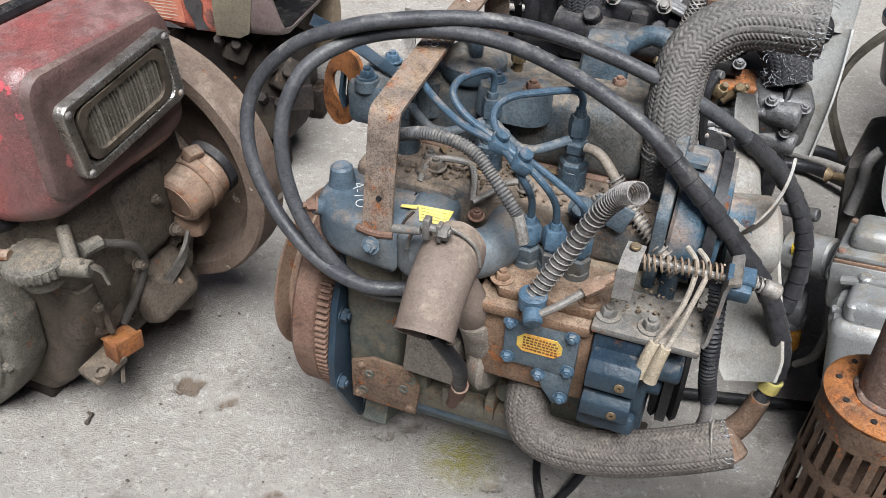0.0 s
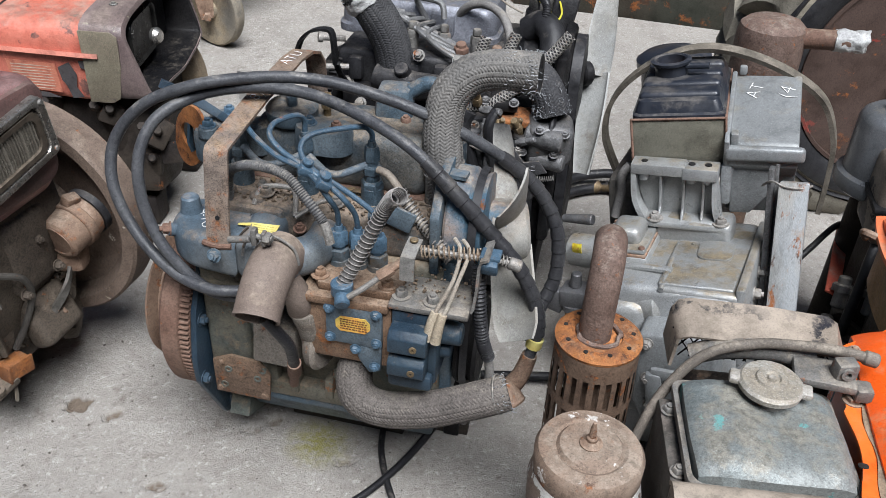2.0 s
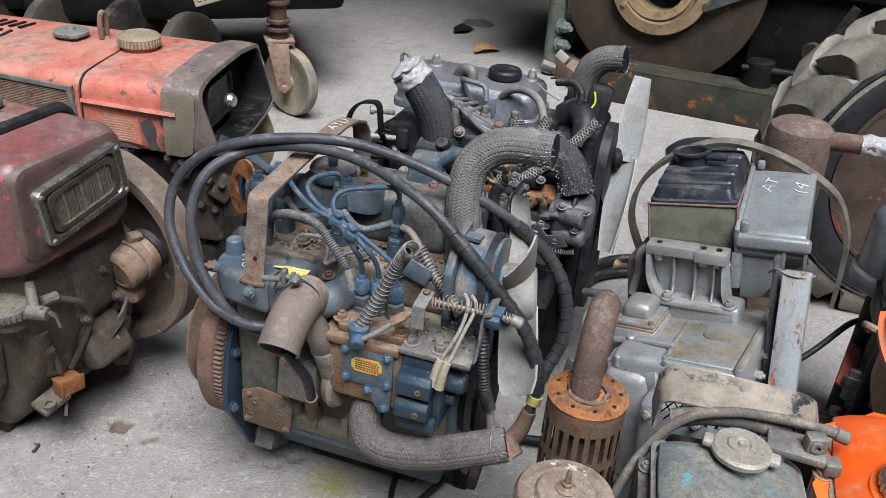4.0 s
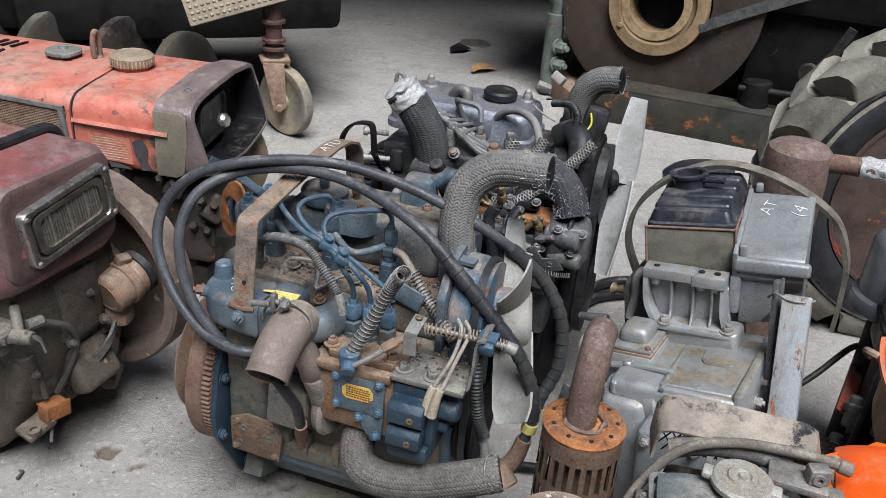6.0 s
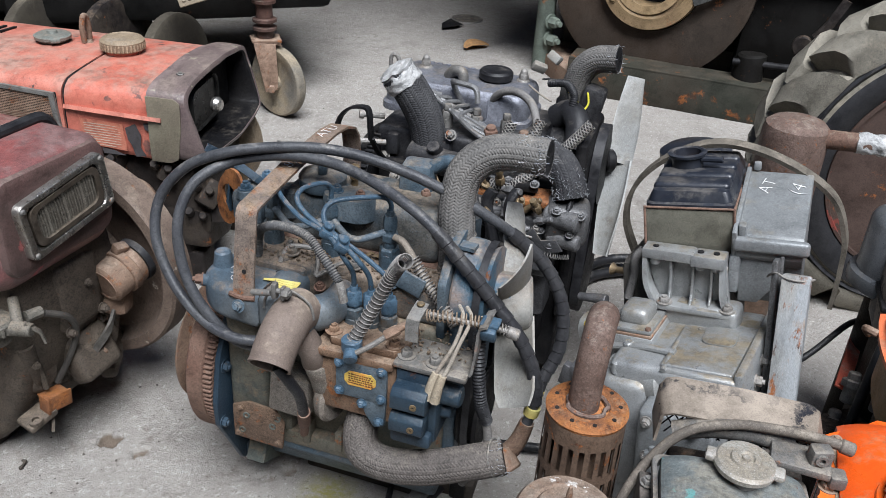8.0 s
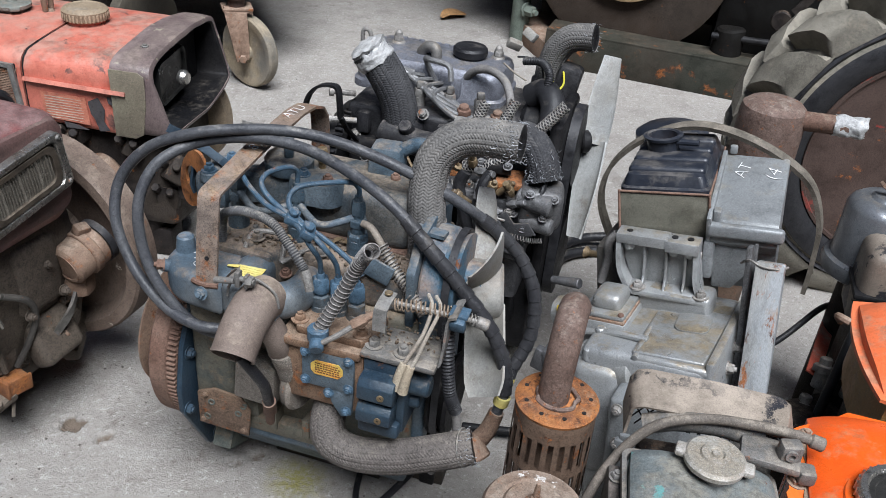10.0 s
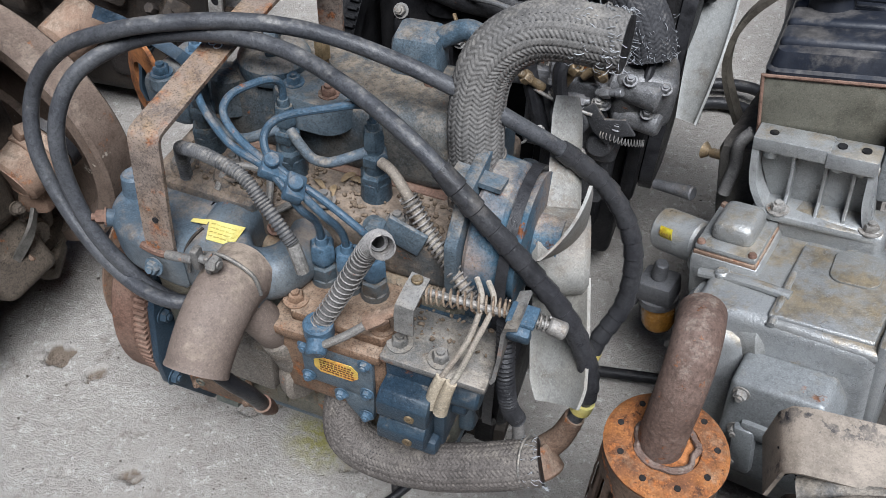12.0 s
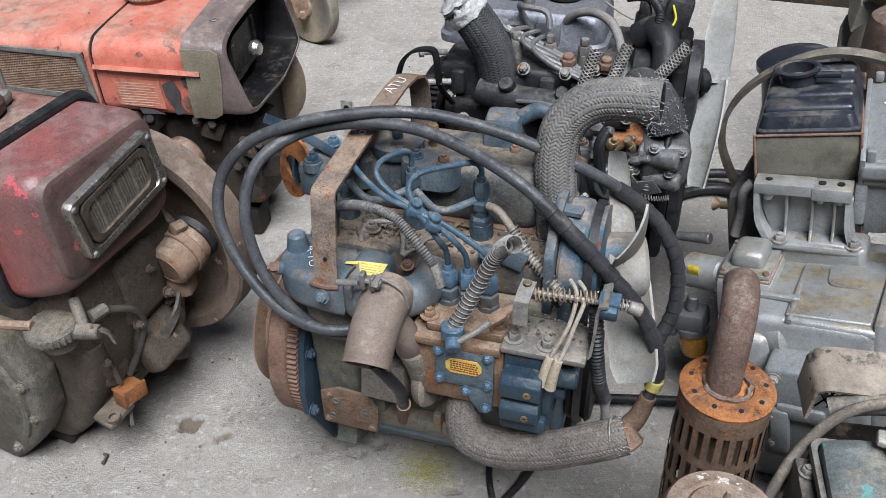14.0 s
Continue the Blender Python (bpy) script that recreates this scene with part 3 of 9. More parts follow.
def build_engine():
    e = thing("diesel_engine", ENGINE_AT, "used blue three-cylinder diesel engine, rusty and dusty, on the concrete", "engine")

    # oil pan and block
    pan = Mesh()
    pan.prism([(-0.020, 0.076), (0.165, 0.076), (0.185, 0.13), (0.19, 0.16), (-0.06, 0.16), (-0.048, 0.12)], "x", -0.165, 0.17, 0.008, 3)
    pan.span((-0.18, -0.078, 0.155), (0.185, 0.20, 0.172), 0.003)
    part("oil_pan", pan.jitter(0.0015), BLUE, e, "slate blue sheet-metal oil pan")
    for i in range(7):
        bolt(e, (-0.165 + i * 0.055, -0.072, 0.172), (0, 0, 1), 0.006, 0.006, BLOCK)
    block = Mesh()
    block.span((-0.185, -0.062, 0.172), (0.185, 0.17, 0.47), 0.012, segs=3)
    block.span((-0.185, -0.085, 0.172), (0.18, -0.03, 0.205), 0.008)
    block.span((-0.18, -0.082, 0.175), (-0.08, -0.05, 0.258), 0.01)
    block.span((-0.184, -0.078, 0.25), (-0.165, -0.03, 0.42), 0.008)
    block.span((-0.190, -0.100, 0.215), (-0.115, -0.03, 0.445), 0.012, segs=3)
    block.span((-0.150, -0.088, 0.30), (-0.01, -0.03, 0.455), 0.012, segs=3)
    for x in (-0.05, 0.01, 0.05):
        block.span((x - 0.007, -0.09, 0.19), (x + 0.007, -0.06, 0.23), 0.003)
    block.cyl((0.03, -0.06, 0.24), (0.03, -0.082, 0.24), 0.018, 0.016, 18, 0.003)
    block.cyl((-0.02, -0.06, 0.38), (-0.02, -0.075, 0.38), 0.022, 0.02, 18, 0.003)
    part("engine_block", block.jitter(0.0012), BLOCK, e, "greasy grey-green cast-iron block")
    plate = Mesh().prism([(-0.182, 0.180), (-0.088, 0.178), (-0.082, 0.235), (-0.098, 0.262), (-0.150, 0.266), (-0.182, 0.250)], "y", -0.1075, -0.1020, 0.0015)
    part("side_plate", plate.jitter(0.0008, 40), SIDE_RUST, e, "dusty brown side plate with stud holes")
    for x, z in ((-0.172, 0.192), (-0.096, 0.19), (-0.10, 0.25), (-0.165, 0.25)):
        bolt(e, (x, -0.1075, z), (0, -1, 0), 0.0055, 0.005, SIDE_RUST)
    for x, z in ((-0.155, 0.235), (-0.105, 0.225), (-0.095, 0.245), (-0.165, 0.20)):
        part("stud_hole", Mesh().cyl((x, -0.1050, z), (x, -0.1095, z), 0.0065, segs=16, hollow=0.0038), BLOCK, e)

    # rear plate and flywheel
    plate = Mesh()
    outline = [(-0.045, 0.46), (-0.075, 0.425), (-0.118, 0.35), (-0.137, 0.27), (-0.135, 0.22), (-0.068, 0.088), (0.0, 0.05), (0.03, 0.09), (0.12, 0.09), (0.17, 0.2), (0.17, 0.40), (0.12, 0.46)]
    plate.prism(outline, "x", -0.202, -0.192, 0.002)
    part("back_plate", plate, BLUE_DARK, e, "dark blue steel plate behind the flywheel")
    lip = Mesh().prism([(-0.070, 0.088), (0.0, 0.05), (-0.01, 0.10), (-0.045, 0.135)], "x", -0.187, -0.150, 0.002)
    part("plate_foot", lip, BLOCK, e)
    for y, z in ((-0.106, 0.330), (-0.124, 0.221), (-0.045, 0.10), (-0.085, 0.40)):
        bolt(e, (-0.192, y, z), (1, 0, 0), 0.009, 0.009, BLUE_DARK)
    fly = Mesh()
    fly.lathe([(0.0, 0), (0.05, 0), (0.05, 0.012), (0.13, 0.014), (0.135, 0.0), (0.152, 0.0), (0.157, 0.005), (0.157, 0.032), (0.152, 0.036), (0.0, 0.036)], (-0.2565, 0.022, 0.282), (1, 0, 0), 72)
    wheel = part("flywheel", fly, RUSTY, e, "flywheel with a skin of brown rust")
    gear = Mesh()
    gear.lathe([(0.135, 0), (0.152, 0), (0.152, 0.017), (0.135, 0.017)], (-0.2205, 0.022, 0.282), (1, 0, 0), 72, closed=True)
    for k in range(110):
        a = math.tau * k / 110
        c = V(-0.2115, 0.022 + 0.155 * math.cos(a), 0.282 + 0.155 * math.sin(a))
        gear.box(c, (0.016, 0.009, 0.0046), 0.0009, (math.degrees(a), 0, 0), segs=1)
    part("ring_gear", gear, RUSTY, wheel, "toothed starter ring caked with rust")
    pul = Mesh()
    pul.lathe([(0.0, 0), (0.085, 0), (0.094, 0.004), (0.118, 0.004), (0.120, 0.008), (0.098, 0.016), (0.098, 0.022), (0.120, 0.030), (0.120, 0.036), (0.07, 0.04), (0.07, 0.056), (0.0, 0.056)], (-0.3095, 0.030, 0.275), (1, 0, 0), 64)
    part("belt_pulley", pul, RUST_DUST, e, "rusted grooved pulley on the flywheel")

    # cylinder head and rocker cover
    head = Mesh()
    head.span((-0.192, -0.05, 0.468), (0.178, 0.165, 0.53), 0.010, segs=3)
    for x in (-0.16, -0.105, 0.0, 0.10):
        head.cyl((x, -0.032, 0.525), (x, -0.032, 0.537), 0.017, 0.015, 18, 0.002)
    head.span((-0.175, -0.06, 0.49), (-0.06, -0.04, 0.525), 0.008)
    part("cylinder_head", head.jitter(0.0015), HEAD, e, "cylinder head caked with dry oily dirt")
    for x in (-0.16, -0.095, 0.015, 0.10):
        bolt(e, (x, -0.032, 0.536), (0, 0, 1), 0.0095, 0.010, HEAD, name="head_bolt")
    for x, y in ((0.145, 0.02), (0.12, 0.045), (-0.11, -0.01)):
        bolt(e, (x, y, 0.53), (0, 0, 1), 0.0085, 0.010, HEAD, name="head_bolt")
    cover = Mesh()
    cover.box((-0.005, 0.095, 0.572), (0.285, 0.135, 0.095), 0.022, taper=(0.97, 0.88), segs=4)
    cover.cyl((0.108, 0.085, 0.53), (0.108, 0.085, 0.606), 0.036, 0.032, 28, 0.010)
    part("rocker_cover", cover.jitter(0.0012), BLUE_DUSTY, e, "faded blue rocker cover under dust")
    boss = Mesh().loft([[V(-0.024 + x * k, 0.036 + y * k, z) for x, y in rounded(0.088, 0.054, 0.0265, 8)] for z, k in ((0.59, 1.04), (0.622, 1.0), (0.627, 0.95))])
    part("cover_boss", boss.jitter(0.0006), BLUE, e, "raised oval boss with two bolts")
    part("cover_corner", Mesh().cyl((-0.135, 0.045, 0.56), (-0.135, 0.045, 0.615), 0.024, 0.020, 24, 0.006), BLUE_DUSTY, e)
    part("cover_gasket", Mesh().span((-0.155, 0.022, 0.527), (0.145, 0.168, 0.532), 0.001), RUSTY, e)
    cap = Mesh()
    cap.lathe([(0.0, 0), (0.036, 0), (0.039, 0.004), (0.040, 0.020), (0.036, 0.026), (0.026, 0.030), (0.0, 0.031)], (-0.085, 0.065, 0.615), (0, 0, 1), 36)
    cap.box((-0.085, 0.065, 0.655), (0.016, 0.045, 0.026), 0.006, (0, 0, 25))
    part("oil_filler_cap", cap, BLUE, e, "dusty blue oil filler cap with a grip")
    for p, mat in (((-0.046, 0.036, 0.627), BLUE_CLEAN), ((-0.003, 0.032, 0.627), RUSTY), ((0.106, 0.085, 0.606), RUSTY), ((0.085, 0.10, 0.617), RUSTY)):
        bolt(e, p, (0, 0, 1), 0.0085, 0.009, mat, name="cover_bolt")
    tall = Mesh().cyl((-0.036, 0.085, 0.61), (-0.036, 0.085, 0.632), 0.006, segs=12)
    tall.hexa((-0.036, 0.085, 0.632), (-0.036, 0.085, 0.655), 0.0095)
    part("cover_stud", tall, BRASS, e, "brass cap nut on a stud")
    breather = Mesh()
    breather.box((0.060, 0.130, 0.630), (0.062, 0.055, 0.068), 0.010, (0, 0, 6), taper=(0.86, 0.86))
    breather.tube([(0.08, 0.135, 0.652), (0.11, 0.14, 0.668), (0.135, 0.135, 0.66), (0.145, 0.125, 0.63)], 0.012, 14)
    part("breather", breather, BLUE, e, "blue breather box with a pipe elbow")
    part("hose_joint", Mesh().cyl((0.166, 0.030, 0.50), (0.163, 0.036, 0.55), 0.026, 0.025, 24, 0.003), BLUE, e)

    # inlet end: blue outlet block, rusty flange and loose bracket
    inlet = Mesh()
    inlet.box((-0.200, 0.055, 0.572), (0.060, 0.09, 0.060), 0.012, (0, 0, -3))
    inlet.cyl((-0.205, 0.02, 0.59), (-0.205, 0.02, 0.607), 0.016, 0.015, 18, 0.002)
    part("exhaust_outlet", inlet.jitter(0.001), BLUE, e)
    gasket = Mesh()
    ring = [(0.062 * math.cos(a) * (1 if abs(math.cos(a)) > 0.5 else 0.82), 0.036 * math.sin(a)) for a in [math.tau * i / 28 for i in range(28)]]
    b = bmesh.new()
    outer = [[b.verts.new((h, y, z)) for y, z in ring] for h in (0, 0.005)]
    inner = [[b.verts.new((h, 0.023 * math.cos(math.tau * i / 28), 0.023 * math.sin(math.tau * i / 28))) for i in range(28)] for h in (0, 0.005)]
    for i in range(28):
        j = (i + 1) % 28
        for q in ((outer[0][i], outer[0][j], outer[1][j], outer[1][i]), (inner[0][i], inner[1][i], inner[1][j], inner[0][j]),
                  (outer[0][i], inner[0][i], inner[0][j], outer[0][j]), (outer[1][i], outer[1][j], inner[1][j], inner[1][i])):
            b.faces.new(q)
    bmesh.ops.recalc_face_normals(b, faces=b.faces[:])
    gasket._merge(b, pose(-0.246, 0.034, 0.576, -62, 0, 62))
    # solid dark plug stands in for the shade inside the open port
    part("exhaust_port", Mesh().cyl((-0.240, 0.039, 0.577), (-0.200, 0.052, 0.573), 0.0215, segs=24, bevel=0.002), GREASE, e, "dark plug added for the shade in the exhaust port")
    part("flange_gasket", gasket, ORANGE_RUST, e, "orange-rusted flange with an open port")
    arm = Mesh()
    arm.strip([(-0.275, 0.02, 0.668), (-0.255, 0.03, 0.655), (-0.225, 0.045, 0.630), (-0.20, 0.05, 0.612), (-0.165, 0.035, 0.606)], 0.014, 0.004, (0.5, 0.6, 0.2))
    arm.strip([(-0.236, 0.055, 0.615), (-0.245, 0.04, 0.60), (-0.245, 0.03, 0.57), (-0.24, 0.03, 0.555)], 0.012, 0.004, (0, 1, 0))
    part("loose_bracket", arm, BLUE_DARK, e, "bent dark blue steel bracket")
    tab = Mesh()
    tab.strip([(-0.19, 0.075, 0.602), (-0.19, 0.105, 0.604), (-0.188, 0.112, 0.615), (-0.186, 0.117, 0.658)], 0.018, 0.003, (1, 0, 0))
    part("lifting_tab", tab, STEEL, e, "upright steel tab with a hole")
    part("tab_hole", Mesh().cyl((-0.186, 0.1150, 0.648), (-0.186, 0.1135, 0.648), 0.0045, segs=14), BLACK_IRON, e)
    for p in ((-0.195, 0.075, 0.605), (-0.205, 0.02, 0.607)):
        bolt(e, p, (0, 0, 1), 0.0095, 0.010, BLUE_CLEAN)

    # manifold on the pump side
    mani = Mesh()
    mani.pillow(smooth_loop([(-0.104, -0.132), (-0.085, -0.146), (-0.050, -0.150), (-0.034, -0.138), (-0.030, -0.115), (-0.040, -0.094), (-0.053, -0.076), (-0.056, -0.050), (-0.058, -0.030),
                             (-0.112, -0.030), (-0.112, -0.055), (-0.110, -0.090)], 5), 0.450, 0.519, 0.0195)
    mani.tube([(-0.080, -0.118, 0.488), (-0.050, -0.119, 0.488), (-0.022, -0.115, 0.4885), (-0.002, -0.098, 0.490), (0.006, -0.070, 0.493), (0.004, -0.030, 0.496)], lambda s: 0.0312 - 0.006 * s, segs=30, steps=8)
    mani.cyl((-0.040, -0.11, 0.490), (-0.038, -0.158, 0.494), 0.037, 0.0355, 30, 0.006)
    part("intake_manifold", mani.jitter(0.0006), MANIFOLD, e, "smooth blue cast intake manifold bent round an open hollow")
    left = Mesh()
    left.pillow(smooth_loop([(-0.100, -0.140), (-0.140, -0.142), (-0.175, -0.136), (-0.203, -0.120), (-0.219, -0.095), (-0.221, -0.060), (-0.214, -0.034), (-0.180, -0.030), (-0.150, -0.030),
                             (-0.147, -0.052), (-0.136, -0.062), (-0.122, -0.058), (-0.117, -0.030), (-0.095, -0.030), (-0.094, -0.090)], 5), 0.452, 0.5145, 0.016)
    left.cyl((-0.197, -0.075, 0.505), (-0.197, -0.075, 0.540), 0.0175, 0.0135, 24, 0.003)
    left.cyl((-0.197, -0.075, 0.538), (-0.197, -0.075, 0.5405), 0.008, segs=14)
    left.tube([(-0.19, -0.10, 0.495), (-0.213, -0.118, 0.505)], 0.010, 12)
    part("manifold_end", left.jitter(0.0006), MANIFOLD, e, "rounded blue manifold end with a short post")
    part("manifold_seam", Mesh().tube([(-0.0945, -0.103, 0.5195), (-0.0985, -0.116, 0.5175), (-0.1005, -0.128, 0.512), (-0.1000, -0.137, 0.503)], 0.0016, 8), GREASE, e, "dark seam between the castings")
    bolt(e, (-0.211, -0.116, 0.505), (-0.8, -0.5, 0.15), 0.008, 0.012, RUSTY)
    for p in ((-0.132, -0.046, 0.500), (-0.034, -0.058, 0.500)):
        bolt(e, p, (0.1, -0.25, 1), 0.0075, 0.009, RUSTY, name="manifold_bolt")
    bolt(e, (-0.125, -0.155, 0.500), (0, -1, 0.3), 0.008, 0.008, BLUE)
    stick = Mesh()
    for x0, x1, y0, y1 in ((-0.113, -0.094, -0.0985, -0.0925), (-0.0945, -0.0525, -0.1165, -0.0885)):
        ends = [(x0, y1 - 0.001), (x1, y1 + 0.0025), (x1 + 0.0006, y0 + 0.001), (x0 + 0.012 * (x1 > -0.08), y0)]
        stick.flat([(x, y, 0.5196 - 0.0016 * (x < -0.105)) for x, y in ends], 0.0007, (0, 0, 1))
    st = part("warning_sticker", stick, YELLOW, e, "worn yellow sticker with faint print")
    bars = Mesh()
    for i in range(4):
        y, x = -0.0935 - i * 0.0055, -0.089 + 0.002 * i
        while x < -0.058:
            w = RNG.uniform(0.003, 0.008)
            bars.flat([(x, y, 0.5203), (x + w, y + 0.0006, 0.5203), (x + w, y - 0.0010, 0.5203), (x, y - 0.0016, 0.5203)], 0.0002, (0, 0, 1))
            x += w + 0.0016
    part("print", bars, FAINT_INK, st)
    leak = Mesh().tube([(-0.108, -0.05, 0.525), (-0.100, -0.03, 0.545), (-0.06, -0.025, 0.548), (-0.045, -0.04, 0.545), (-0.036, -0.068, 0.527)], 0.004, 8)
    leak.tube([(-0.036, -0.068, 0.527), (-0.02, -0.055, 0.535), (-0.005, -0.035, 0.540), (0.02, -0.025, 0.540)], 0.004, 8)
    part("leak_pipe", leak, STEEL, e, "thin steel return pipe")

    # air elbow with its clamp
    elbow = Mesh()
    elbow.tube([(-0.034, -0.125, 0.499), (-0.034, -0.152, 0.504), (-0.0325, -0.184, 0.4995), (-0.031, -0.211, 0.488), (-0.030, -0.237, 0.4685)],
               lambda s: 0.0350 - 0.0030 * s + 0.0008 * (s > 0.94), segs=36, steps=8, hollow=0.004)
    el = part("air_elbow", elbow, RUBBER_DUSTY, e, "dust-brown rubber air elbow, open at its mouth")
    clip = Mesh()
    clip.tube([(-0.083, -0.152, 0.506), (-0.076, -0.150, 0.530), (-0.05, -0.150, 0.545), (-0.03, -0.150, 0.545), (-0.006, -0.150, 0.53), (0.001, -0.152, 0.506)], 0.0022, 8)
    clip.cyl((-0.095, -0.163, 0.538), (-0.062, -0.165, 0.546), 0.005, segs=12, bevel=0.001)
    clip.box((-0.055, -0.165, 0.552), (0.008, 0.012, 0.026), 0.002)
    clip.box((-0.040, -0.167, 0.552), (0.006, 0.012, 0.022), 0.002)
    clip.cyl((-0.06, -0.165, 0.553), (-0.028, -0.167, 0.553), 0.0045, segs=10)
    clip.hexa((-0.040, -0.167, 0.553), (-0.030, -0.167, 0.553), 0.009)
    part("hose_clamp", clip, GREY_METAL, el, "rusted wire clamp with its screw")

    # casting below the elbow, and the drain hose
    pad = Mesh()
    pad.box((-0.060, -0.102, 0.322), (0.072, 0.055, 0.080), 0.006, (0, 4, 0))
    pad.cyl((-0.004, -0.10, 0.330), (0.020, -0.105, 0.330), 0.044, 0.047, 28, 0.006)
    pad.tube([(0.006, -0.10, 0.33), (0.004, -0.118, 0.37), (-0.006, -0.13, 0.41)], lambda s: 0.030 - 0.008 * s, 18)
    pad.cyl((-0.008, -0.115, 0.368), (0.02, -0.115, 0.368), 0.012, segs=14, bevel=0.002)
    pad.box((0.012, -0.07, 0.40), (0.04, 0.05, 0.09), 0.01)
    part("pump_flange", pad.jitter(0.0015), SILVER_DIRT, e, "bare grey alloy flange")
    neck = Mesh().tube([(-0.03, -0.15, 0.485), (-0.01, -0.14, 0.44), (-0.012, -0.125, 0.405)], 0.021, 18)
    part("inlet_neck", neck, RUBBER_DUSTY, e)
    drip = Mesh().tube([(-0.024, -0.224, 0.462), (-0.008, -0.218, 0.434), (0.001, -0.205, 0.400), (-0.004, -0.184, 0.348)], 0.0085, 14)
    dr = part("drain_hose", drip, RUBBER, e, "short black hose")
    part("hose_tail", Mesh().tube([(-0.003, -0.186, 0.353), (-0.012, -0.168, 0.315), (-0.024, -0.146, 0.271)], lambda s: 0.0105 - 0.003 * (s > 0.5), 14), RUSTY, dr, "rusty pipe tail")

    # injection pump
    pump = Mesh()
    pump.span((0.005, -0.142, 0.335), (0.132, -0.052, 0.452), 0.006)
    pump.span((-0.005, -0.150, 0.440), (0.128, -0.045, 0.456), 0.004)
    pump.prism([(0.0, -0.105), (0.02, -0.135), (0.125, -0.135), (0.14, -0.115), (0.14, -0.06), (0.0, -0.06)], "z", 0.455, 0.470, 0.003)
    pump.cyl((0.0, -0.09, 0.40), (-0.016, -0.09, 0.40), 0.03, 0.03, 20, 0.003)
    part("injection_pump", pump.jitter(0.001), PUMP, e, "injection pump covered in brown rust")
    for p in ((0.019, -0.119, 0.470), (0.119, -0.119, 0.470)):
        bolt(e, p, (0, 0, 1), 0.009, 0.010, PUMP, 0.014, name="pump_bolt")
    for x in (0.035, 0.064, 0.093):
        holder = Mesh().cyl((x, -0.08, 0.468), (x, -0.08, 0.479), 0.0158, 0.0148, 20, 0.002)
        holder.hexa((x, -0.08, 0.478), (x, -0.08, 0.497), 0.0152, chamfer=0.12)
        hold = part("valve_holder", holder, BLUE_NUT, e, "oil-stained blue valve holder")
        nut = Mesh().cyl((x, -0.08, 0.496), (x, -0.08, 0.503), 0.0105, segs=16)
        nut.hexa((x, -0.08, 0.502), (x, -0.08, 0.526), 0.0140, chamfer=0.12)
        nut.cyl((x, -0.08, 0.525), (x, -0.08, 0.534), 0.0075, 0.006, 14)
        part("delivery_valve", nut, BLUE_CLEAN, hold, "blue hexagonal pipe union")
    side = part("pump_cover", Mesh().span((0.034, -0.149, 0.374), (0.119, -0.141, 0.446), 0.003), BLUE, e, "blue cover plate with four screws")
    part("pump_cover_foot", Mesh().prism([(0.074, 0.375), (0.118, 0.375), (0.116, 0.331), (0.099, 0.324), (0.084, 0.346)], "y", -0.148, -0.136, 0.002), BLUE, e)
    for x, z in ((0.041, 0.437), (0.111, 0.438), (0.041, 0.384), (0.111, 0.385), (0.108, 0.340), (0.079, 0.368)):
        bolt(e, (x, -0.149, z), (0, -1, 0), 0.0065, 0.006, BLUE_CLEAN, name="cover_screw")
    oct_ = [(0.050, 0.406), (0.057, 0.399), (0.094, 0.400), (0.102, 0.408), (0.102, 0.419), (0.095, 0.427), (0.058, 0.426), (0.050, 0.418)]
    lab = part("maker_label", Mesh().flat([(x, -0.1495, z) for x, z in oct_], 0.0008, (0, -1, 0)), LABEL_ORANGE, side, "orange eight-sided label with unreadable print")
    lines = Mesh()
    for i in range(5):
        z = 0.4225 - i * 0.0042
        x = 0.057
        while x < 0.095:
            w = RNG.uniform(0.002, 0.0045)
            lines.flat([(x, -0.1504, z), (x + w, -0.1504, z), (x + w, -0.1504, z - 0.0022), (x, -0.1504, z - 0.0022)], 0.0004, (0, -1, 0))
            x += w + 0.0012
    part("print", lines, DARK_INK, lab)

    # governor housing
    gov = Mesh()
    gov.span((0.132, -0.146, 0.322), (0.200, -0.055, 0.450), 0.005)
    gov.prism([(-0.168, 0.391), (-0.176, 0.398), (-0.176, 0.422), (-0.166, 0.432), (-0.14, 0.432), (-0.14, 0.391)], "x", 0.134, 0.190, 0.002)
    gov.prism([(-0.168, 0.350), (-0.178, 0.357), (-0.178, 0.377), (-0.170, 0.386), (-0.14, 0.386), (-0.14, 0.350)], "x", 0.134, 0.188, 0.002)
    gov.span((0.130, -0.160, 0.318), (0.196, -0.135, 0.345), 0.006)
    gov.cyl((0.195, -0.12, 0.405), (0.232, -0.12, 0.405), 0.018, 0.017, 20, 0.003)
    gov.cyl((0.195, -0.11, 0.365), (0.215, -0.11, 0.365), 0.014, 0.013, 18, 0.002)
    gv = part("governor_housing", gov, BLUE_DARK, e, "dark blue stepped governor housing")
    for x, y, z in ((0.172, -0.1765, 0.410), (0.170, -0.1785, 0.367)):
        part("brass_plug", Mesh().cyl((x, y, z), (x, y - 0.002, z), 0.0055, segs=16, hollow=0.002), BRASS, gv, "small brass plug")
    shelf = Mesh()
    shelf.box((0.185, -0.112, 0.458), (0.115, 0.075, 0.010), 0.003)
    shelf.strip([(0.24, -0.115, 0.458), (0.246, -0.113, 0.465), (0.249, -0.11, 0.50), (0.250, -0.108, 0.535), (0.252, -0.108, 0.545), (0.262, -0.108, 0.550)], 0.05, 0.004, (0, 1, 0))
    part("control_shelf", shelf, GREY_METAL, e, "dusty grey steel control bracket")
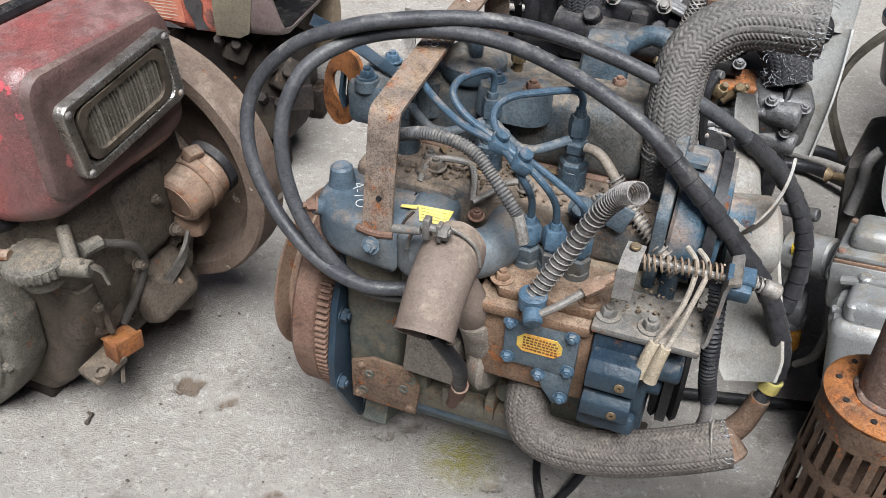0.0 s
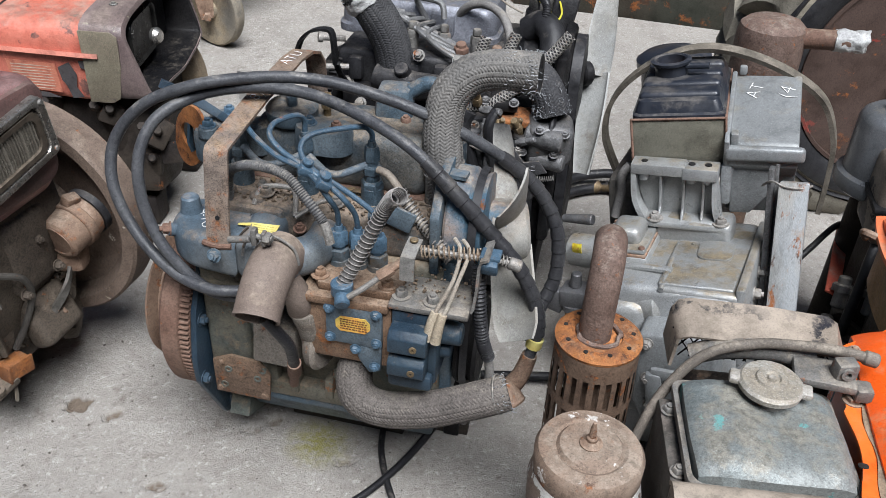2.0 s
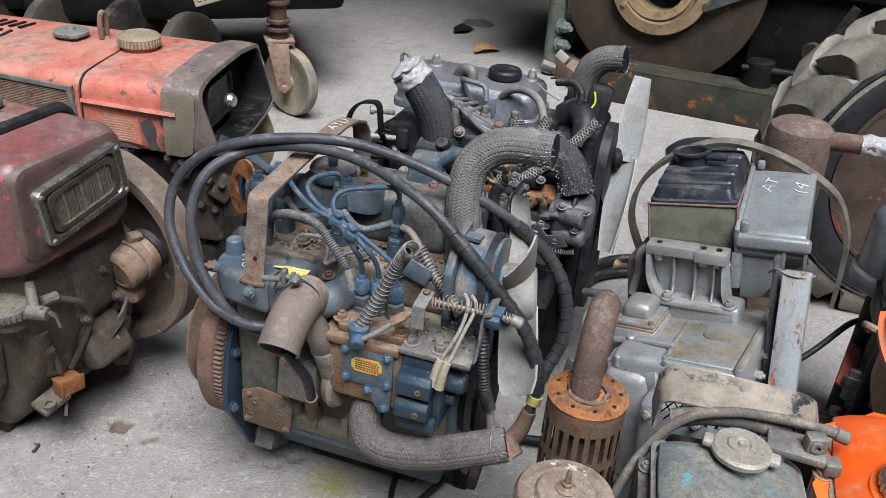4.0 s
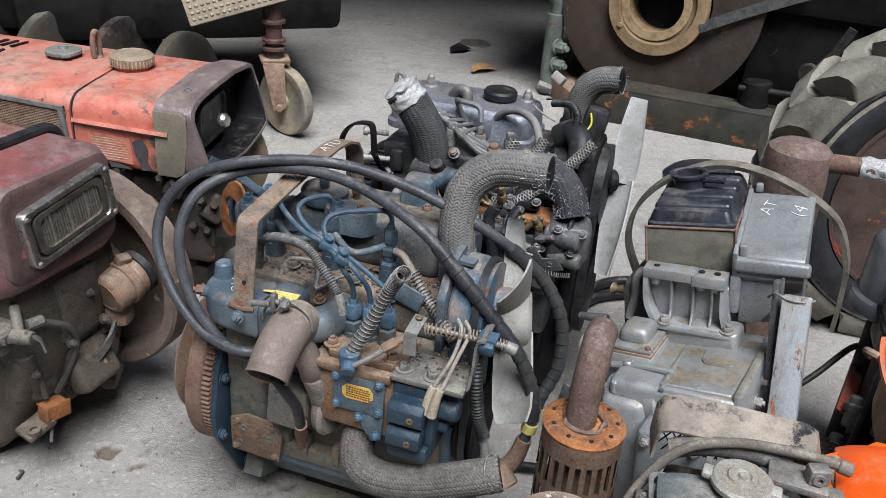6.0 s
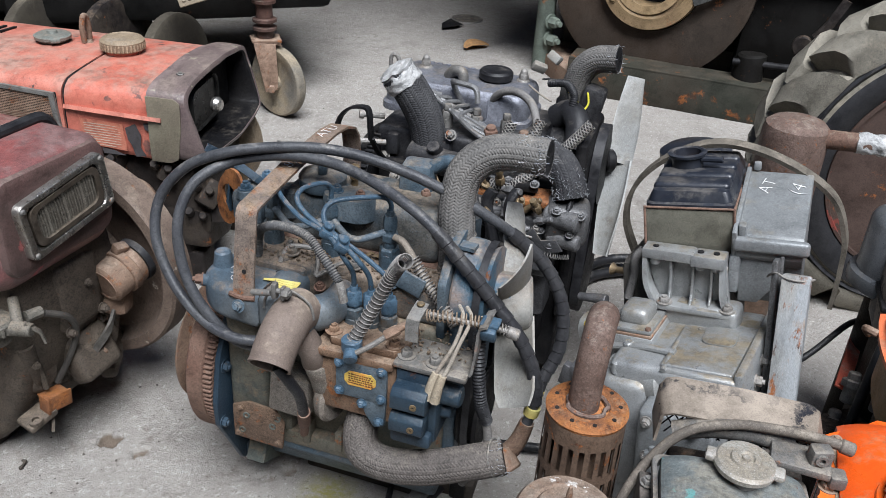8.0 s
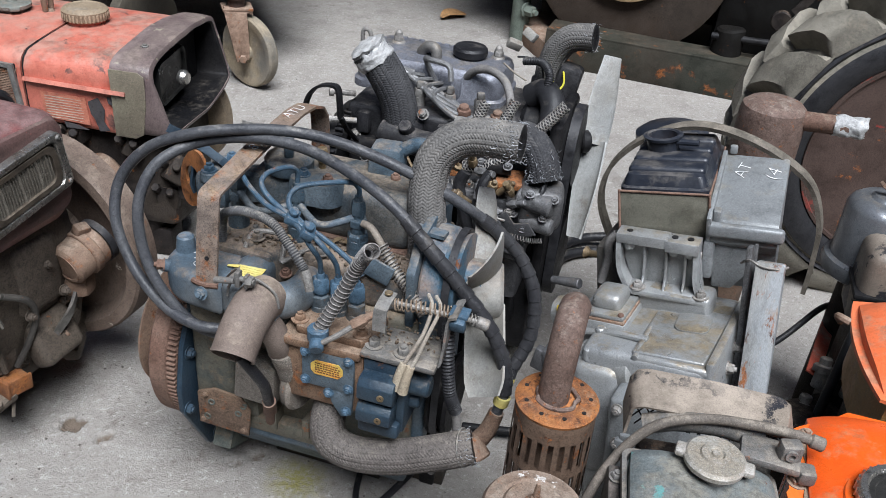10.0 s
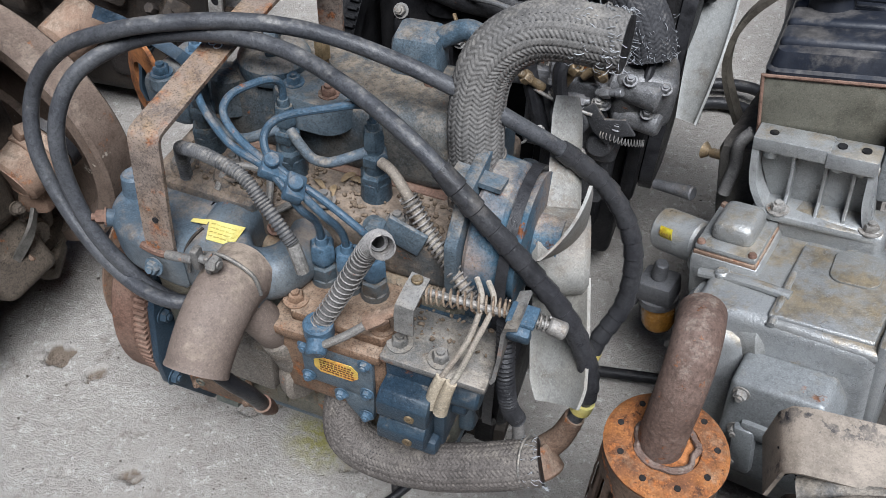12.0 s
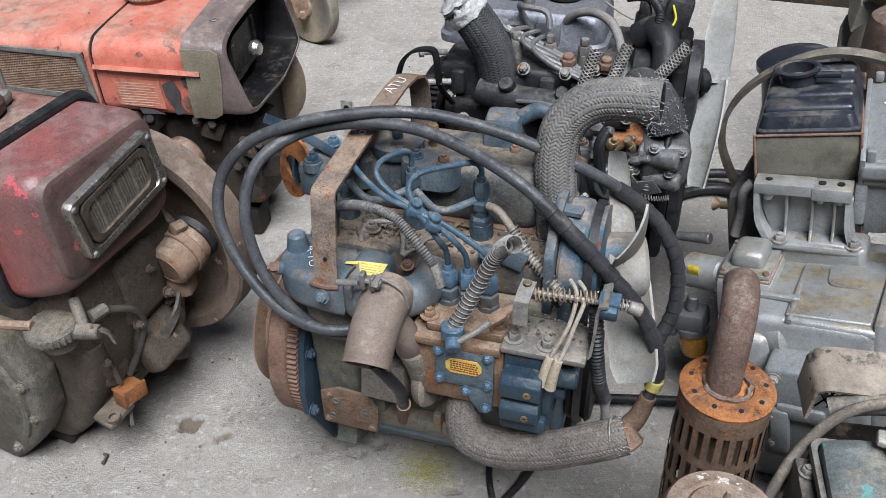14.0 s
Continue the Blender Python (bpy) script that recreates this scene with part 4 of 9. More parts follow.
    for p in ((0.142, -0.127, 0.463), (0.188, -0.130, 0.463)):
        bolt(e, p, (0, 0, 1), 0.009, 0.011, GREY_METAL, 0.014)

    # throttle controls
    lev = Mesh()
    lev.strip([(0.155, -0.10, 0.545), (0.153, -0.118, 0.540), (0.152, -0.135, 0.535), (0.152, -0.138, 0.525), (0.152, -0.138, 0.500)], 0.020, 0.004, (1, 0, 0))
    part("throttle_lever", lev, GREY_METAL, e, "galvanised lever plate")
    part("lever_nut", Mesh().cyl((0.154, -0.108, 0.546), (0.154, -0.108, 0.550), 0.006, segs=14, bevel=0.001), BRASS, e)
    rod = Mesh().tube([(0.068, -0.168, 0.470), (0.095, -0.155, 0.487), (0.118, -0.142, 0.505)], 0.0045, 10)
    part("control_rod", rod, STEEL, e, "pale throttle rod")
    part("rod_nut", Mesh().hexa((0.114, -0.144, 0.503), (0.132, -0.137, 0.516), 0.0085).cyl((0.13, -0.137, 0.516), (0.150, -0.128, 0.528), 0.006, segs=12), RUST_DUST, e)
    ban = Mesh().cyl((0.062, -0.150, 0.468), (0.062, -0.150, 0.488), 0.016, segs=20, bevel=0.002)
    ban.cyl((0.070, -0.175, 0.466), (0.058, -0.140, 0.480), 0.011, segs=18, bevel=0.002)
    part("banjo_fitting", ban, BLUE_CLEAN, e, "blue banjo fitting")
    part("return_spring", Mesh().spring([(0.165, -0.11, 0.532), (0.205, -0.105, 0.535), (0.245, -0.10, 0.535)], 0.0085, 0.0013, 13), SPRING_RUST, e, "open steel coil spring")
    part("stop_spring", Mesh().spring([(0.255, -0.105, 0.540), (0.285, -0.10, 0.530)], 0.0075, 0.0013, 6), STEEL, e)
    part("stop_bolt", Mesh().cyl((0.15, -0.108, 0.534), (0.292, -0.10, 0.530), 0.004, segs=10).cyl((0.285, -0.10, 0.530), (0.303, -0.098, 0.525), 0.009, segs=12, bevel=0.002), STEEL, e)
    part("blue_clip", Mesh().box((0.262, -0.122, 0.532), (0.024, 0.012, 0.022), 0.003, (20, 0, 0)).box((0.262, -0.110, 0.545), (0.028, 0.026, 0.006), 0.002), BLUE_CLEAN, e)

    # hoses and wires
    tube = [(0.060, -0.148, 0.478), (0.085, -0.135, 0.530), (0.115, -0.135, 0.598), (0.135, -0.150, 0.635), (0.150, -0.172, 0.655)]
    fh = part("fuel_hose", Mesh().tube(tube[:-1], 0.0088, 16, hollow=0.003), GREY_HOSE, e, "grey fuel hose wound with wire")
    part("hose_spring", Mesh().spring(tube, 0.0106, 0.0009, 34), SPRING_GREY, fh)
    tube = [(0.074, -0.010, 0.592), (0.092, -0.020, 0.592), (0.112, -0.030, 0.575), (0.138, -0.042, 0.545), (0.17, -0.058, 0.523), (0.20, -0.075, 0.50)]
    lh = part("leak_off_hose", Mesh().tube(tube, 0.0058, 12), WHITE_HOSE, e, "dirty white leak-off hose")
    part("hose_spring", Mesh().spring(tube[2:], 0.0090, 0.0013, 22), SPRING_GREY, lh)
    corrugated("wire_sleeve", [(-0.150, -0.045, 0.525), (-0.140, -0.055, 0.575), (-0.112, -0.078, 0.604), (-0.074, -0.094, 0.620), (-0.03, -0.105, 0.618), (0.0, -0.115, 0.595), (0.03, -0.125, 0.565)], 0.0068, e, "grey dusty corrugated wire sleeve, split open", SLEEVE, 0.0040)
    part("wire_tail", Mesh().tube([(0.03, -0.125, 0.565), (0.036, -0.128, 0.550), (0.04, -0.130, 0.535)], 0.007, 10), STEEL, e)
    for dx, dy in ((0.0, 0.0), (0.012, -0.004)):
        part("control_wire", Mesh().tube([(0.205 + dx, -0.078, 0.54), (0.218 + dx, -0.10, 0.535), (0.215 + dx * 0.6, -0.125 + dy, 0.505), (0.200 + dx, -0.145 + dy, 0.470), (0.193 + dx, -0.150 + dy, 0.455)], 0.003, 8), WHITE_HOSE, e, "grimy white wire")
        part("wire_boot", Mesh().tube([(0.196 + dx, -0.148 + dy, 0.462), (0.192 + dx, -0.153 + dy, 0.445), (0.188 + dx, -0.157 + dy, 0.418)], lambda s: 0.006 + 0.0022 * s, 12), CREAM, e, "cream rubber boot")
    corrugated("drain_sleeve", [(0.245, -0.10, 0.515), (0.252, -0.115, 0.46), (0.260, -0.115, 0.40), (0.268, -0.10, 0.355)], 0.0095, e, "black corrugated sleeve", RUBBER)
    part("drain_tube", Mesh().tube([(0.268, -0.10, 0.355), (0.272, -0.095, 0.31), (0.262, -0.09, 0.26), (0.235, -0.09, 0.20)], 0.007, 12), GREY_HOSE, e)

    # dry clods and leaf scraps that lie between the injectors
    clods = Mesh()
    for _ in range(260):
        x, y = RNG.uniform(-0.17, 0.17), RNG.uniform(-0.045, 0.018)
        s = RNG.uniform(0.0015, 0.0052)
        clods.box((x, y, 0.531 + s * 0.3), (s * RNG.uniform(0.8, 1.9), s, s * 0.8), s * 0.25, (RNG.uniform(0, 60), RNG.uniform(0, 60), RNG.uniform(0, 180)), segs=1)
    for _ in range(90):
        x, y = RNG.uniform(0.10, 0.24), RNG.uniform(-0.12, -0.05)
        s = RNG.uniform(0.0015, 0.0045)
        clods.box((x, y, 0.465 + s * 0.4), (s * RNG.uniform(0.8, 2.2), s, s * 0.7), s * 0.25, (RNG.uniform(0, 60), RNG.uniform(0, 60), RNG.uniform(0, 180)), segs=1)
    tagged(part("dry_dirt", clods.jitter(0.0006, 200), DRY_DIRT, e, "dry brown dirt crumbs on the head"), kind="stuff")
    for k in range(9):
        x, y, a = RNG.uniform(-0.10, 0.05), RNG.uniform(-0.04, 0.015), RNG.uniform(0, 6.28)
        w = V(math.cos(a), math.sin(a), 0) * 0.006
        part("dry_leaf_scrap", Mesh().strip([V(x, y, 0.537) - w * 1.6, V(x, y, 0.541), V(x, y, 0.538) + w * 1.6], lambda s: 0.007 * math.sin(0.4 + 2.4 * s), 0.0006, (-w.y, w.x, 0.002), 3), DRY_LEAF, e)

    # injectors and their pipes
    tops = []
    for x in (-0.147, -0.042, 0.060):
        inj = Mesh()
        inj.cyl((x, 0.004, 0.528), (x, 0.004, 0.556), 0.0175, 0.0165, 20, 0.002)
        inj.hexa((x, 0.004, 0.550), (x, 0.004, 0.566), 0.0175)
        inj.cyl((x, 0.004, 0.565), (x, 0.004, 0.580), 0.0115, segs=16)
        inj.hexa((x, 0.004, 0.578), (x, 0.004, 0.592), 0.0150)
        inj.cyl((x, 0.004, 0.591), (x, 0.004, 0.600), 0.0095, segs=14)
        inj.hexa((x, 0.004, 0.599), (x, 0.004, 0.622), 0.0120, chamfer=0.35)
        inj.cyl((x, 0.004, 0.62), (x, 0.004, 0.630), 0.007, 0.006, 14)
        part("injector", inj, BLUE_INJ, e, "blue injector with stacked hexagon nuts")
        tops.append(V(x, 0.004, 0.626))
    lines = [
        [tops[0], tops[0] + V(0, 0, 0.018), V(-0.130, -0.02, 0.655), V(-0.095, -0.058, 0.648), V(-0.050, -0.085, 0.635), V(-0.012, -0.092, 0.626), V(0.008, -0.098, 0.616), V(0.028, -0.10, 0.590), V(0.035, -0.085, 0.560), V(0.035, -0.08, 0.53)],
        [tops[1], tops[1] + V(0.0, 0, 0.022), V(-0.048, -0.012, 0.662), V(-0.065, -0.045, 0.664), V(-0.066, -0.065, 0.655), V(-0.045, -0.078, 0.640), V(-0.005, -0.090, 0.626), V(0.022, -0.095, 0.612), V(0.050, -0.098, 0.590), V(0.062, -0.086, 0.560), V(0.064, -0.08, 0.53)],
        [tops[2], tops[2] + V(0.0, 0, 0.016), V(0.052, -0.005, 0.655), V(0.03, -0.028, 0.661), V(-0.006, -0.055, 0.660), V(-0.018, -0.072, 0.648), V(-0.008, -0.085, 0.632), V(0.015, -0.088, 0.616), V(0.045, -0.088, 0.600), V(0.085, -0.090, 0.575), V(0.094, -0.084, 0.555), V(0.093, -0.08, 0.53)]]
    for pts in lines:
        part("injection_pipe", Mesh().tube(pts, 0.0041, 10, steps=7), BLUE_PIPE, e, "blue-painted steel injection pipe")
    for a, c in ((tops[0], tops[1]), (tops[1], tops[2])):
        part("return_pipe", Mesh().tube([a + V(0.006, -0.004, -0.034), a + V(0.035, -0.02, -0.046), (a + c) / 2 + V(0, -0.022, -0.048), c + V(-0.035, -0.02, -0.044), c + V(-0.006, -0.004, -0.034)], 0.0058, 12), GREY_BLUE, e)
    for cx, cy, cz in ((-0.006, -0.088, 0.625), (0.022, -0.096, 0.612)):
        cl = Mesh().box((cx, cy, cz), (0.020, 0.028, 0.014), 0.003, (14, 32, 25))
        cl.cyl((cx, cy, cz), (cx + 0.006, cy - 0.004, cz + 0.014), 0.0075, segs=14, bevel=0.001)
        part("pipe_clamp", cl, BLUE_PIPE, e, "small blue pipe clamp")

    # strap over the engine
    strap = Mesh()
    strap.strip([(-0.124, -0.140, 0.505), (-0.1235, -0.134, 0.55), (-0.122, -0.1255, 0.610), (-0.1212, -0.1215, 0.640), (-0.1210, -0.1195, 0.6470), (-0.1210, -0.1155, 0.6510), (-0.1208, -0.109, 0.6525), (-0.1195, -0.050, 0.659), (-0.118, 0.02, 0.667), (-0.116, 0.09, 0.672), (-0.115, 0.15, 0.675), (-0.114, 0.195, 0.671), (-0.1135, 0.228, 0.658), (-0.113, 0.245, 0.636), (-0.1125, 0.249, 0.60), (-0.112, 0.246, 0.53)], 0.0345, 0.0045, (1, 0.02, 0))
    sp = part("lifting_strap", strap, STRAP, e, "rusty bent steel strap with chalk marks")
    part("strap_hole", Mesh().cyl((-0.1225, -0.1375, 0.552), (-0.1225, -0.131, 0.5515), 0.0034, segs=12), BLACK_IRON, sp)
    part("weld_bead", Mesh().tube([(-0.148, -0.140, 0.509), (-0.126, -0.142, 0.507), (-0.105, -0.140, 0.509)], 0.0045, 8), RUSTY, sp)
    text_part("chalk_mark", "8)", 0.026, pose(-0.118, 0.018, 0.6696, 7) @ pose(0, 0, 0, 0, 0, 70), CHALK, sp, "white chalk figure")
    text_part("chalk_mark", "ATU", 0.026, pose(-0.116, 0.150, 0.6778, 2) @ pose(0, 0, 0, 0, 0, 80), CHALK, sp, "white chalk letters")
    text_part("chalk_mark", "A-TO", 0.022, pose(-0.168, -0.090, 0.5150, 0) @ pose(0, 0, 0, 0, 0, -60), CHALK, e, "white chalk letters on the manifold")

    # front end: pulley housing and fan
    front = Mesh()
    front.span((0.178, -0.05, 0.20), (0.205, 0.165, 0.50), 0.010, segs=3)
    front.prism([(-0.065, 0.46), (-0.07, 0.56), (-0.03, 0.605), (0.05, 0.612), (0.12, 0.59), (0.12, 0.46)], "x", 0.165, 0.180, 0.004)
    part("timing_case", front.jitter(0.001), BLUE, e, "blue timing case")
    pump_w = Mesh()
    pump_w.lathe([(0.0, 0), (0.074, 0), (0.078, 0.004), (0.076, 0.030), (0.070, 0.036), (0.066, 0.042), (0.070, 0.048), (0.072, 0.054), (0.03, 0.058), (0.03, 0.085), (0.0, 0.085)], (0.182, 0.015, 0.520), (1, 0, 0), 40)
    part("fan_pulley", pump_w.jitter(0.0008), BLUE_PATCHY, e, "blue fan pulley with bare rust patches")
    low = Mesh().lathe([(0.0, 0), (0.07, 0), (0.075, 0.006), (0.062, 0.018), (0.075, 0.030), (0.07, 0.036), (0.0, 0.036)], (0.208, 0.01, 0.29), (1, 0, 0), 40)
    part("crank_pulley", low, BLACK_IRON, e, "black crankshaft pulley")
    belt = Mesh()
    loop = [(0.015 + 0.078 * math.cos(a), 0.52 + 0.078 * math.sin(a)) for a in [math.radians(d) for d in range(-8, 190, 18)]] + [
        (0.01 - 0.078 * math.cos(a), 0.29 - 0.078 * math.sin(a)) for a in [math.radians(d) for d in range(8, 180, 18)]]
    rings = [[(0.219, y, z), (0.231, y, z), (0.229, y + (0.015 - y) * 0.1, z + (0.40 - z) * 0.03), (0.221, y + (0.015 - y) * 0.1, z + (0.40 - z) * 0.03)] for y, z in loop]
    belt.loft(rings, closed=True)
    part("fan_belt", belt, RUBBER, e)
    brace = Mesh().strip([(0.15, 0.00, 0.60), (0.205, -0.005, 0.60)], 0.02, 0.006, (0, 1, 0))
    part("belt_plate", Mesh().box((0.118, -0.056, 0.545), (0.045, 0.006, 0.034), 0.003, (0, 20, 0)), BLUE, e)
    part("belt_bracket", brace, BLUE, e)
    bolt(e, (0.085, -0.052, 0.54), (0, -1, 0.4), 0.011, 0.012, BLUE)
    hub_at = V(0.266, 0.025, 0.500)
    up_dir = V(-0.236, 0.68, 0.70).normalized()
    axis = V(0.965, 0.249, 0.084)
    axis = (axis - up_dir * axis.dot(up_dir)).normalized()
    side_dir = axis.cross(up_dir)
    fan = Mesh().cyl(hub_at - axis * 0.030, hub_at + axis * 0.030, 0.050, 0.046, 32, 0.006)
    hub = part("fan", fan, WHITE_PLASTIC, e, "white plastic cooling fan, yellowed with age")
    part("hub_boss", Mesh().cyl(hub_at - axis * 0.05, hub_at - axis * 0.016, 0.026, segs=20), BLACK_IRON, hub)
    for k in range(4):
        blade = Mesh()
        a0 = math.radians((0, 76, 180, 270)[k])
        radial = up_dir * math.cos(a0) + side_dir * math.sin(a0)
        tang = side_dir * math.cos(a0) - up_dir * math.sin(a0)
        rings = []
        for i in range(13):
            f = i / 12
            r = 0.026 + (0.140 if k % 2 == 0 else 0.094 if k == 1 else 0.03) * f
            half = ((0.034 + 0.005 * min(1, f * 1.6)) if k == 2 else 0.020 if k == 0 else 0.026 + 0.020 * f) * (1 - (0.22 if k % 2 == 0 else 0.04) * max(0, f - 0.86) / 0.14)
            tw = math.radians(58 - 12 * f if k % 2 == 0 else 52 - 20 * f)
            row = []
            for j in range(9):
                q = j / 4 - 1
                row.append(hub_at + radial * r + tang * (q * half * math.cos(tw) + 0.004 * (1 - q * q)) - axis * (q * half * math.sin(tw) - 0.006 * (1 - q * q)))
            rings.append(row + [p + axis * 0.0034 for p in row[::-1]])
        blade.loft(rings)
        part("blade", blade, WHITE_PLASTIC, hub)

    # coolant hoses
    braided_hose("coolant_hose", [(0.164, 0.034, 0.535), (0.160, 0.042, 0.580), (0.153, 0.054, 0.632), (0.157, 0.068, 0.682), (0.182, 0.080, 0.713), (0.22, 0.087, 0.726), (0.285, 0.085, 0.730)], 0.0275, e, "bent coolant hose in a grey woven sleeve, cut end frayed", 1.0)
    band = Mesh().tube([V(0.1595, 0.0435, 0.586) + V(0.0295 * math.cos(a), 0.0295 * math.sin(a), 0.006 * math.cos(a)) for a in [math.tau * i / 28 for i in range(29)]], 0.0016, 6, smooth=False)
    band.tube([V(0.160, 0.0425, 0.578) + V(0.0295 * math.cos(a), 0.0295 * math.sin(a), 0.006 * math.cos(a)) for a in [math.tau * i / 28 for i in range(29)]], 0.0016, 6, smooth=False)
    band.cyl((0.186, 0.028, 0.578), (0.198, 0.016, 0.590), 0.005, segs=10)
    part("hose_band", band, GREY_METAL, e)
    braided_hose("coolant_hose", [(0.075, -0.085, 0.335), (0.066, -0.115, 0.300), (0.076, -0.138, 0.266), (0.115, -0.145, 0.252), (0.182, -0.143, 0.264), (0.245, -0.132, 0.285), (0.305, -0.112, 0.303)], 0.0265, e, "lower coolant hose in a brown-grey woven sleeve", 0.3, material=BRAID_BROWN)
    part("hose_band", Mesh().tube([V(0.291, -0.116, 0.299) + V(0.010 * math.sin(a), 0.0285 * math.cos(a), 0.0285 * math.sin(a) * -1) for a in [math.tau * i / 28 for i in range(29)]], 0.0018, 6, smooth=False), GREY_METAL, e)

    # two long throttle cables
    outer = [(-0.085, -0.125, 0.425), (-0.14, -0.145, 0.428), (-0.205, -0.135, 0.440), (-0.270, -0.112, 0.480), (-0.312, -0.088, 0.544), (-0.315, -0.060, 0.605), (-0.268, -0.045, 0.662), (-0.20, -0.030, 0.693), (-0.138, -0.006, 0.703), (-0.07, 0.016, 0.706), (-0.004, 0.034, 0.698), (0.07, 0.044, 0.680), (0.137, 0.050, 0.657), (0.204, 0.062, 0.622), (0.251, 0.083, 0.583), (0.301, 0.097, 0.532), (0.336, 0.090, 0.470), (0.343, 0.075, 0.395), (0.325, 0.05, 0.34), (0.315, 0.03, 0.29)]
    inner = [(-0.085, -0.118, 0.405), (-0.15, -0.130, 0.412), (-0.209, -0.132, 0.468), (-0.246, -0.118, 0.530), (-0.256, -0.100, 0.598), (-0.243, -0.066, 0.648), (-0.205, -0.026, 0.672), (-0.150, -0.004, 0.686), (-0.085, 0.006, 0.691), (-0.02, 0.006, 0.687), (0.058, -0.015, 0.674), (0.134, -0.040, 0.648), (0.196, -0.050, 0.597), (0.249, -0.050, 0.542), (0.295, -0.052, 0.490), (0.325, -0.056, 0.434), (0.334, -0.064, 0.390), (0.326, -0.07, 0.34)]
    for pts, start in ((outer, 0.72), (inner, 0.66)):
        cab = part("throttle_cable", Mesh().tube(pts, 0.0087, 14, steps=8), CABLE, e, "thick black throttle cable in a wide loop")
        line = spline(pts, 8)
        n = len(line)
        wrap = line[int(n * start):int(n * (0.965 if start > 0.7 else 0.955))]
        part("tape_wrap", Mesh().tube(spline(wrap[::3], 24), lambda s: 0.0103 + 0.0017 * ((s * 15) % 1.0), 14, smooth=False), TAPE, cab, "black tape wound in overlapping turns")
        ring = line[int(n * 0.955):int(n * 0.975)]
        part("yellow_tape", Mesh().tube(ring, 0.0124, 14, smooth=False), YELLOW, cab, "yellow tape mark")
    tee = Mesh().tube([(0.327, -0.068, 0.345), (0.318, -0.075, 0.31), (0.305, -0.08, 0.285)], lambda s: 0.012 + 0.004 * s, 16)
    tee.cyl((0.292, -0.09, 0.292), (0.318, -0.105, 0.270), 0.019, 0.020, 20, 0.003, hollow=0.011)
    part("pipe_tee", tee, RUST_DUST, e, "rusty pipe elbow")
    foot = Mesh().box((0.19, 0.10, 0.085), (0.03, 0.08, 0.17), 0.004)
    part("front_support", foot, BLACK_IRON, e)
    return e


SIDE_RUST = worn("brown_block_dirt", (0.130, 0.088, 0.062), (0.175, 0.115, 0.075), (0.25, 0.18, 0.125), 0.45, rust=0.32, rough=0.85, scale=20, bump=0.9, speck=0.8)
FAINT_INK = worn("faint_ink", (0.42, 0.33, 0.09), None, DUST, 0.0, rough=0.8)
DRY_DIRT = worn("dry_dirt", (0.105, 0.078, 0.054), (0.16, 0.12, 0.085), (0.24, 0.195, 0.15), 0.3, rough=0.95, scale=40)
DRY_LEAF = worn("dry_leaf", (0.15, 0.105, 0.058), (0.21, 0.155, 0.09), DUST, 0.2, rough=0.9, scale=30)
BRAID_BROWN = worn("brown_braid", (0.100, 0.088, 0.080), (0.140, 0.125, 0.112), (0.22, 0.195, 0.165), 0.36, rough=0.9, scale=14, speck=0.8)
FRAY = worn("pale_threads", (0.28, 0.29, 0.30), (0.19, 0.20, 0.22), DUST, 0.0, rough=0.9)
SILVER_DIRT = worn("dirty_alloy", (0.215, 0.195, 0.17), (0.14, 0.115, 0.092), (0.26, 0.21, 0.155), 0.45, rust=0.14, rough=0.65, metal=0.2, speck=0.8)
SLEEVE = worn("dusty_sleeve", (0.075, 0.076, 0.080), (0.11, 0.108, 0.106), (0.26, 0.24, 0.21), 0.42, rough=0.6, scale=26)
SPRING_GREY = worn("dull_spring_wire", (0.21, 0.20, 0.19), (0.15, 0.135, 0.12), DUST, 0.2, rust=0.1, rough=0.6, metal=0.3, scale=40)
SPRING_RUST = worn("rusty_spring_wire", (0.24, 0.19, 0.14), (0.17, 0.11, 0.07), DUST, 0.2, rust=0.25, rough=0.6, metal=0.3, scale=60)
GREY_HOSE = worn("grey_hose", (0.20, 0.19, 0.18), (0.14, 0.135, 0.13), DUST, 0.3, rough=0.7)
WHITE_HOSE = worn("dirty_white_hose", (0.31, 0.28, 0.235), (0.22, 0.185, 0.15), DUST, 0.3, rough=0.6, scale=25)
CREAM = worn("cream_rubber", (0.36, 0.31, 0.235), (0.27, 0.22, 0.155), DUST, 0.25, rough=0.6)
BLUE_INJ = worn("injector_blue", (0.040, 0.062, 0.082), (0.065, 0.074, 0.076), (0.18, 0.15, 0.11), 0.4, rust=0.10, rough=0.42, scale=26, speck=0.8)
GREY_BLUE = worn("grey_blue_hose", (0.085, 0.110, 0.135), (0.11, 0.12, 0.125), DUST, 0.35, rough=0.6, scale=24)
BLUE_DUSTY = worn("dusty_blue_cover", (0.055, 0.070, 0.082), (0.095, 0.090, 0.080), (0.24, 0.195, 0.145), 0.58, rust=0.08, rough=0.6, speck=0.8)
BLUE_PIPE = worn("pipe_blue", (0.052, 0.092, 0.134), (0.042, 0.070, 0.100), (0.22, 0.19, 0.16), 0.34, rust=0.10, rough=0.36, scale=24)
BLUE_PATCHY = worn("patchy_blue", (0.06, 0.11, 0.155), (0.30, 0.20, 0.13), DUST, 0.4, rust=0.28, rough=0.65, scale=16)
STRAP = worn("strap_rust", (0.135, 0.108, 0.090), (0.20, 0.135, 0.090), (0.34, 0.24, 0.15), 0.42, rust=0.42, rough=0.65, scale=20, bump=0.6, speck=0.9)
TAPE = worn("black_tape", (0.028, 0.028, 0.031), (0.040, 0.040, 0.042), (0.12, 0.11, 0.10), 0.25, rough=0.35)
ENGINE = build_engine()

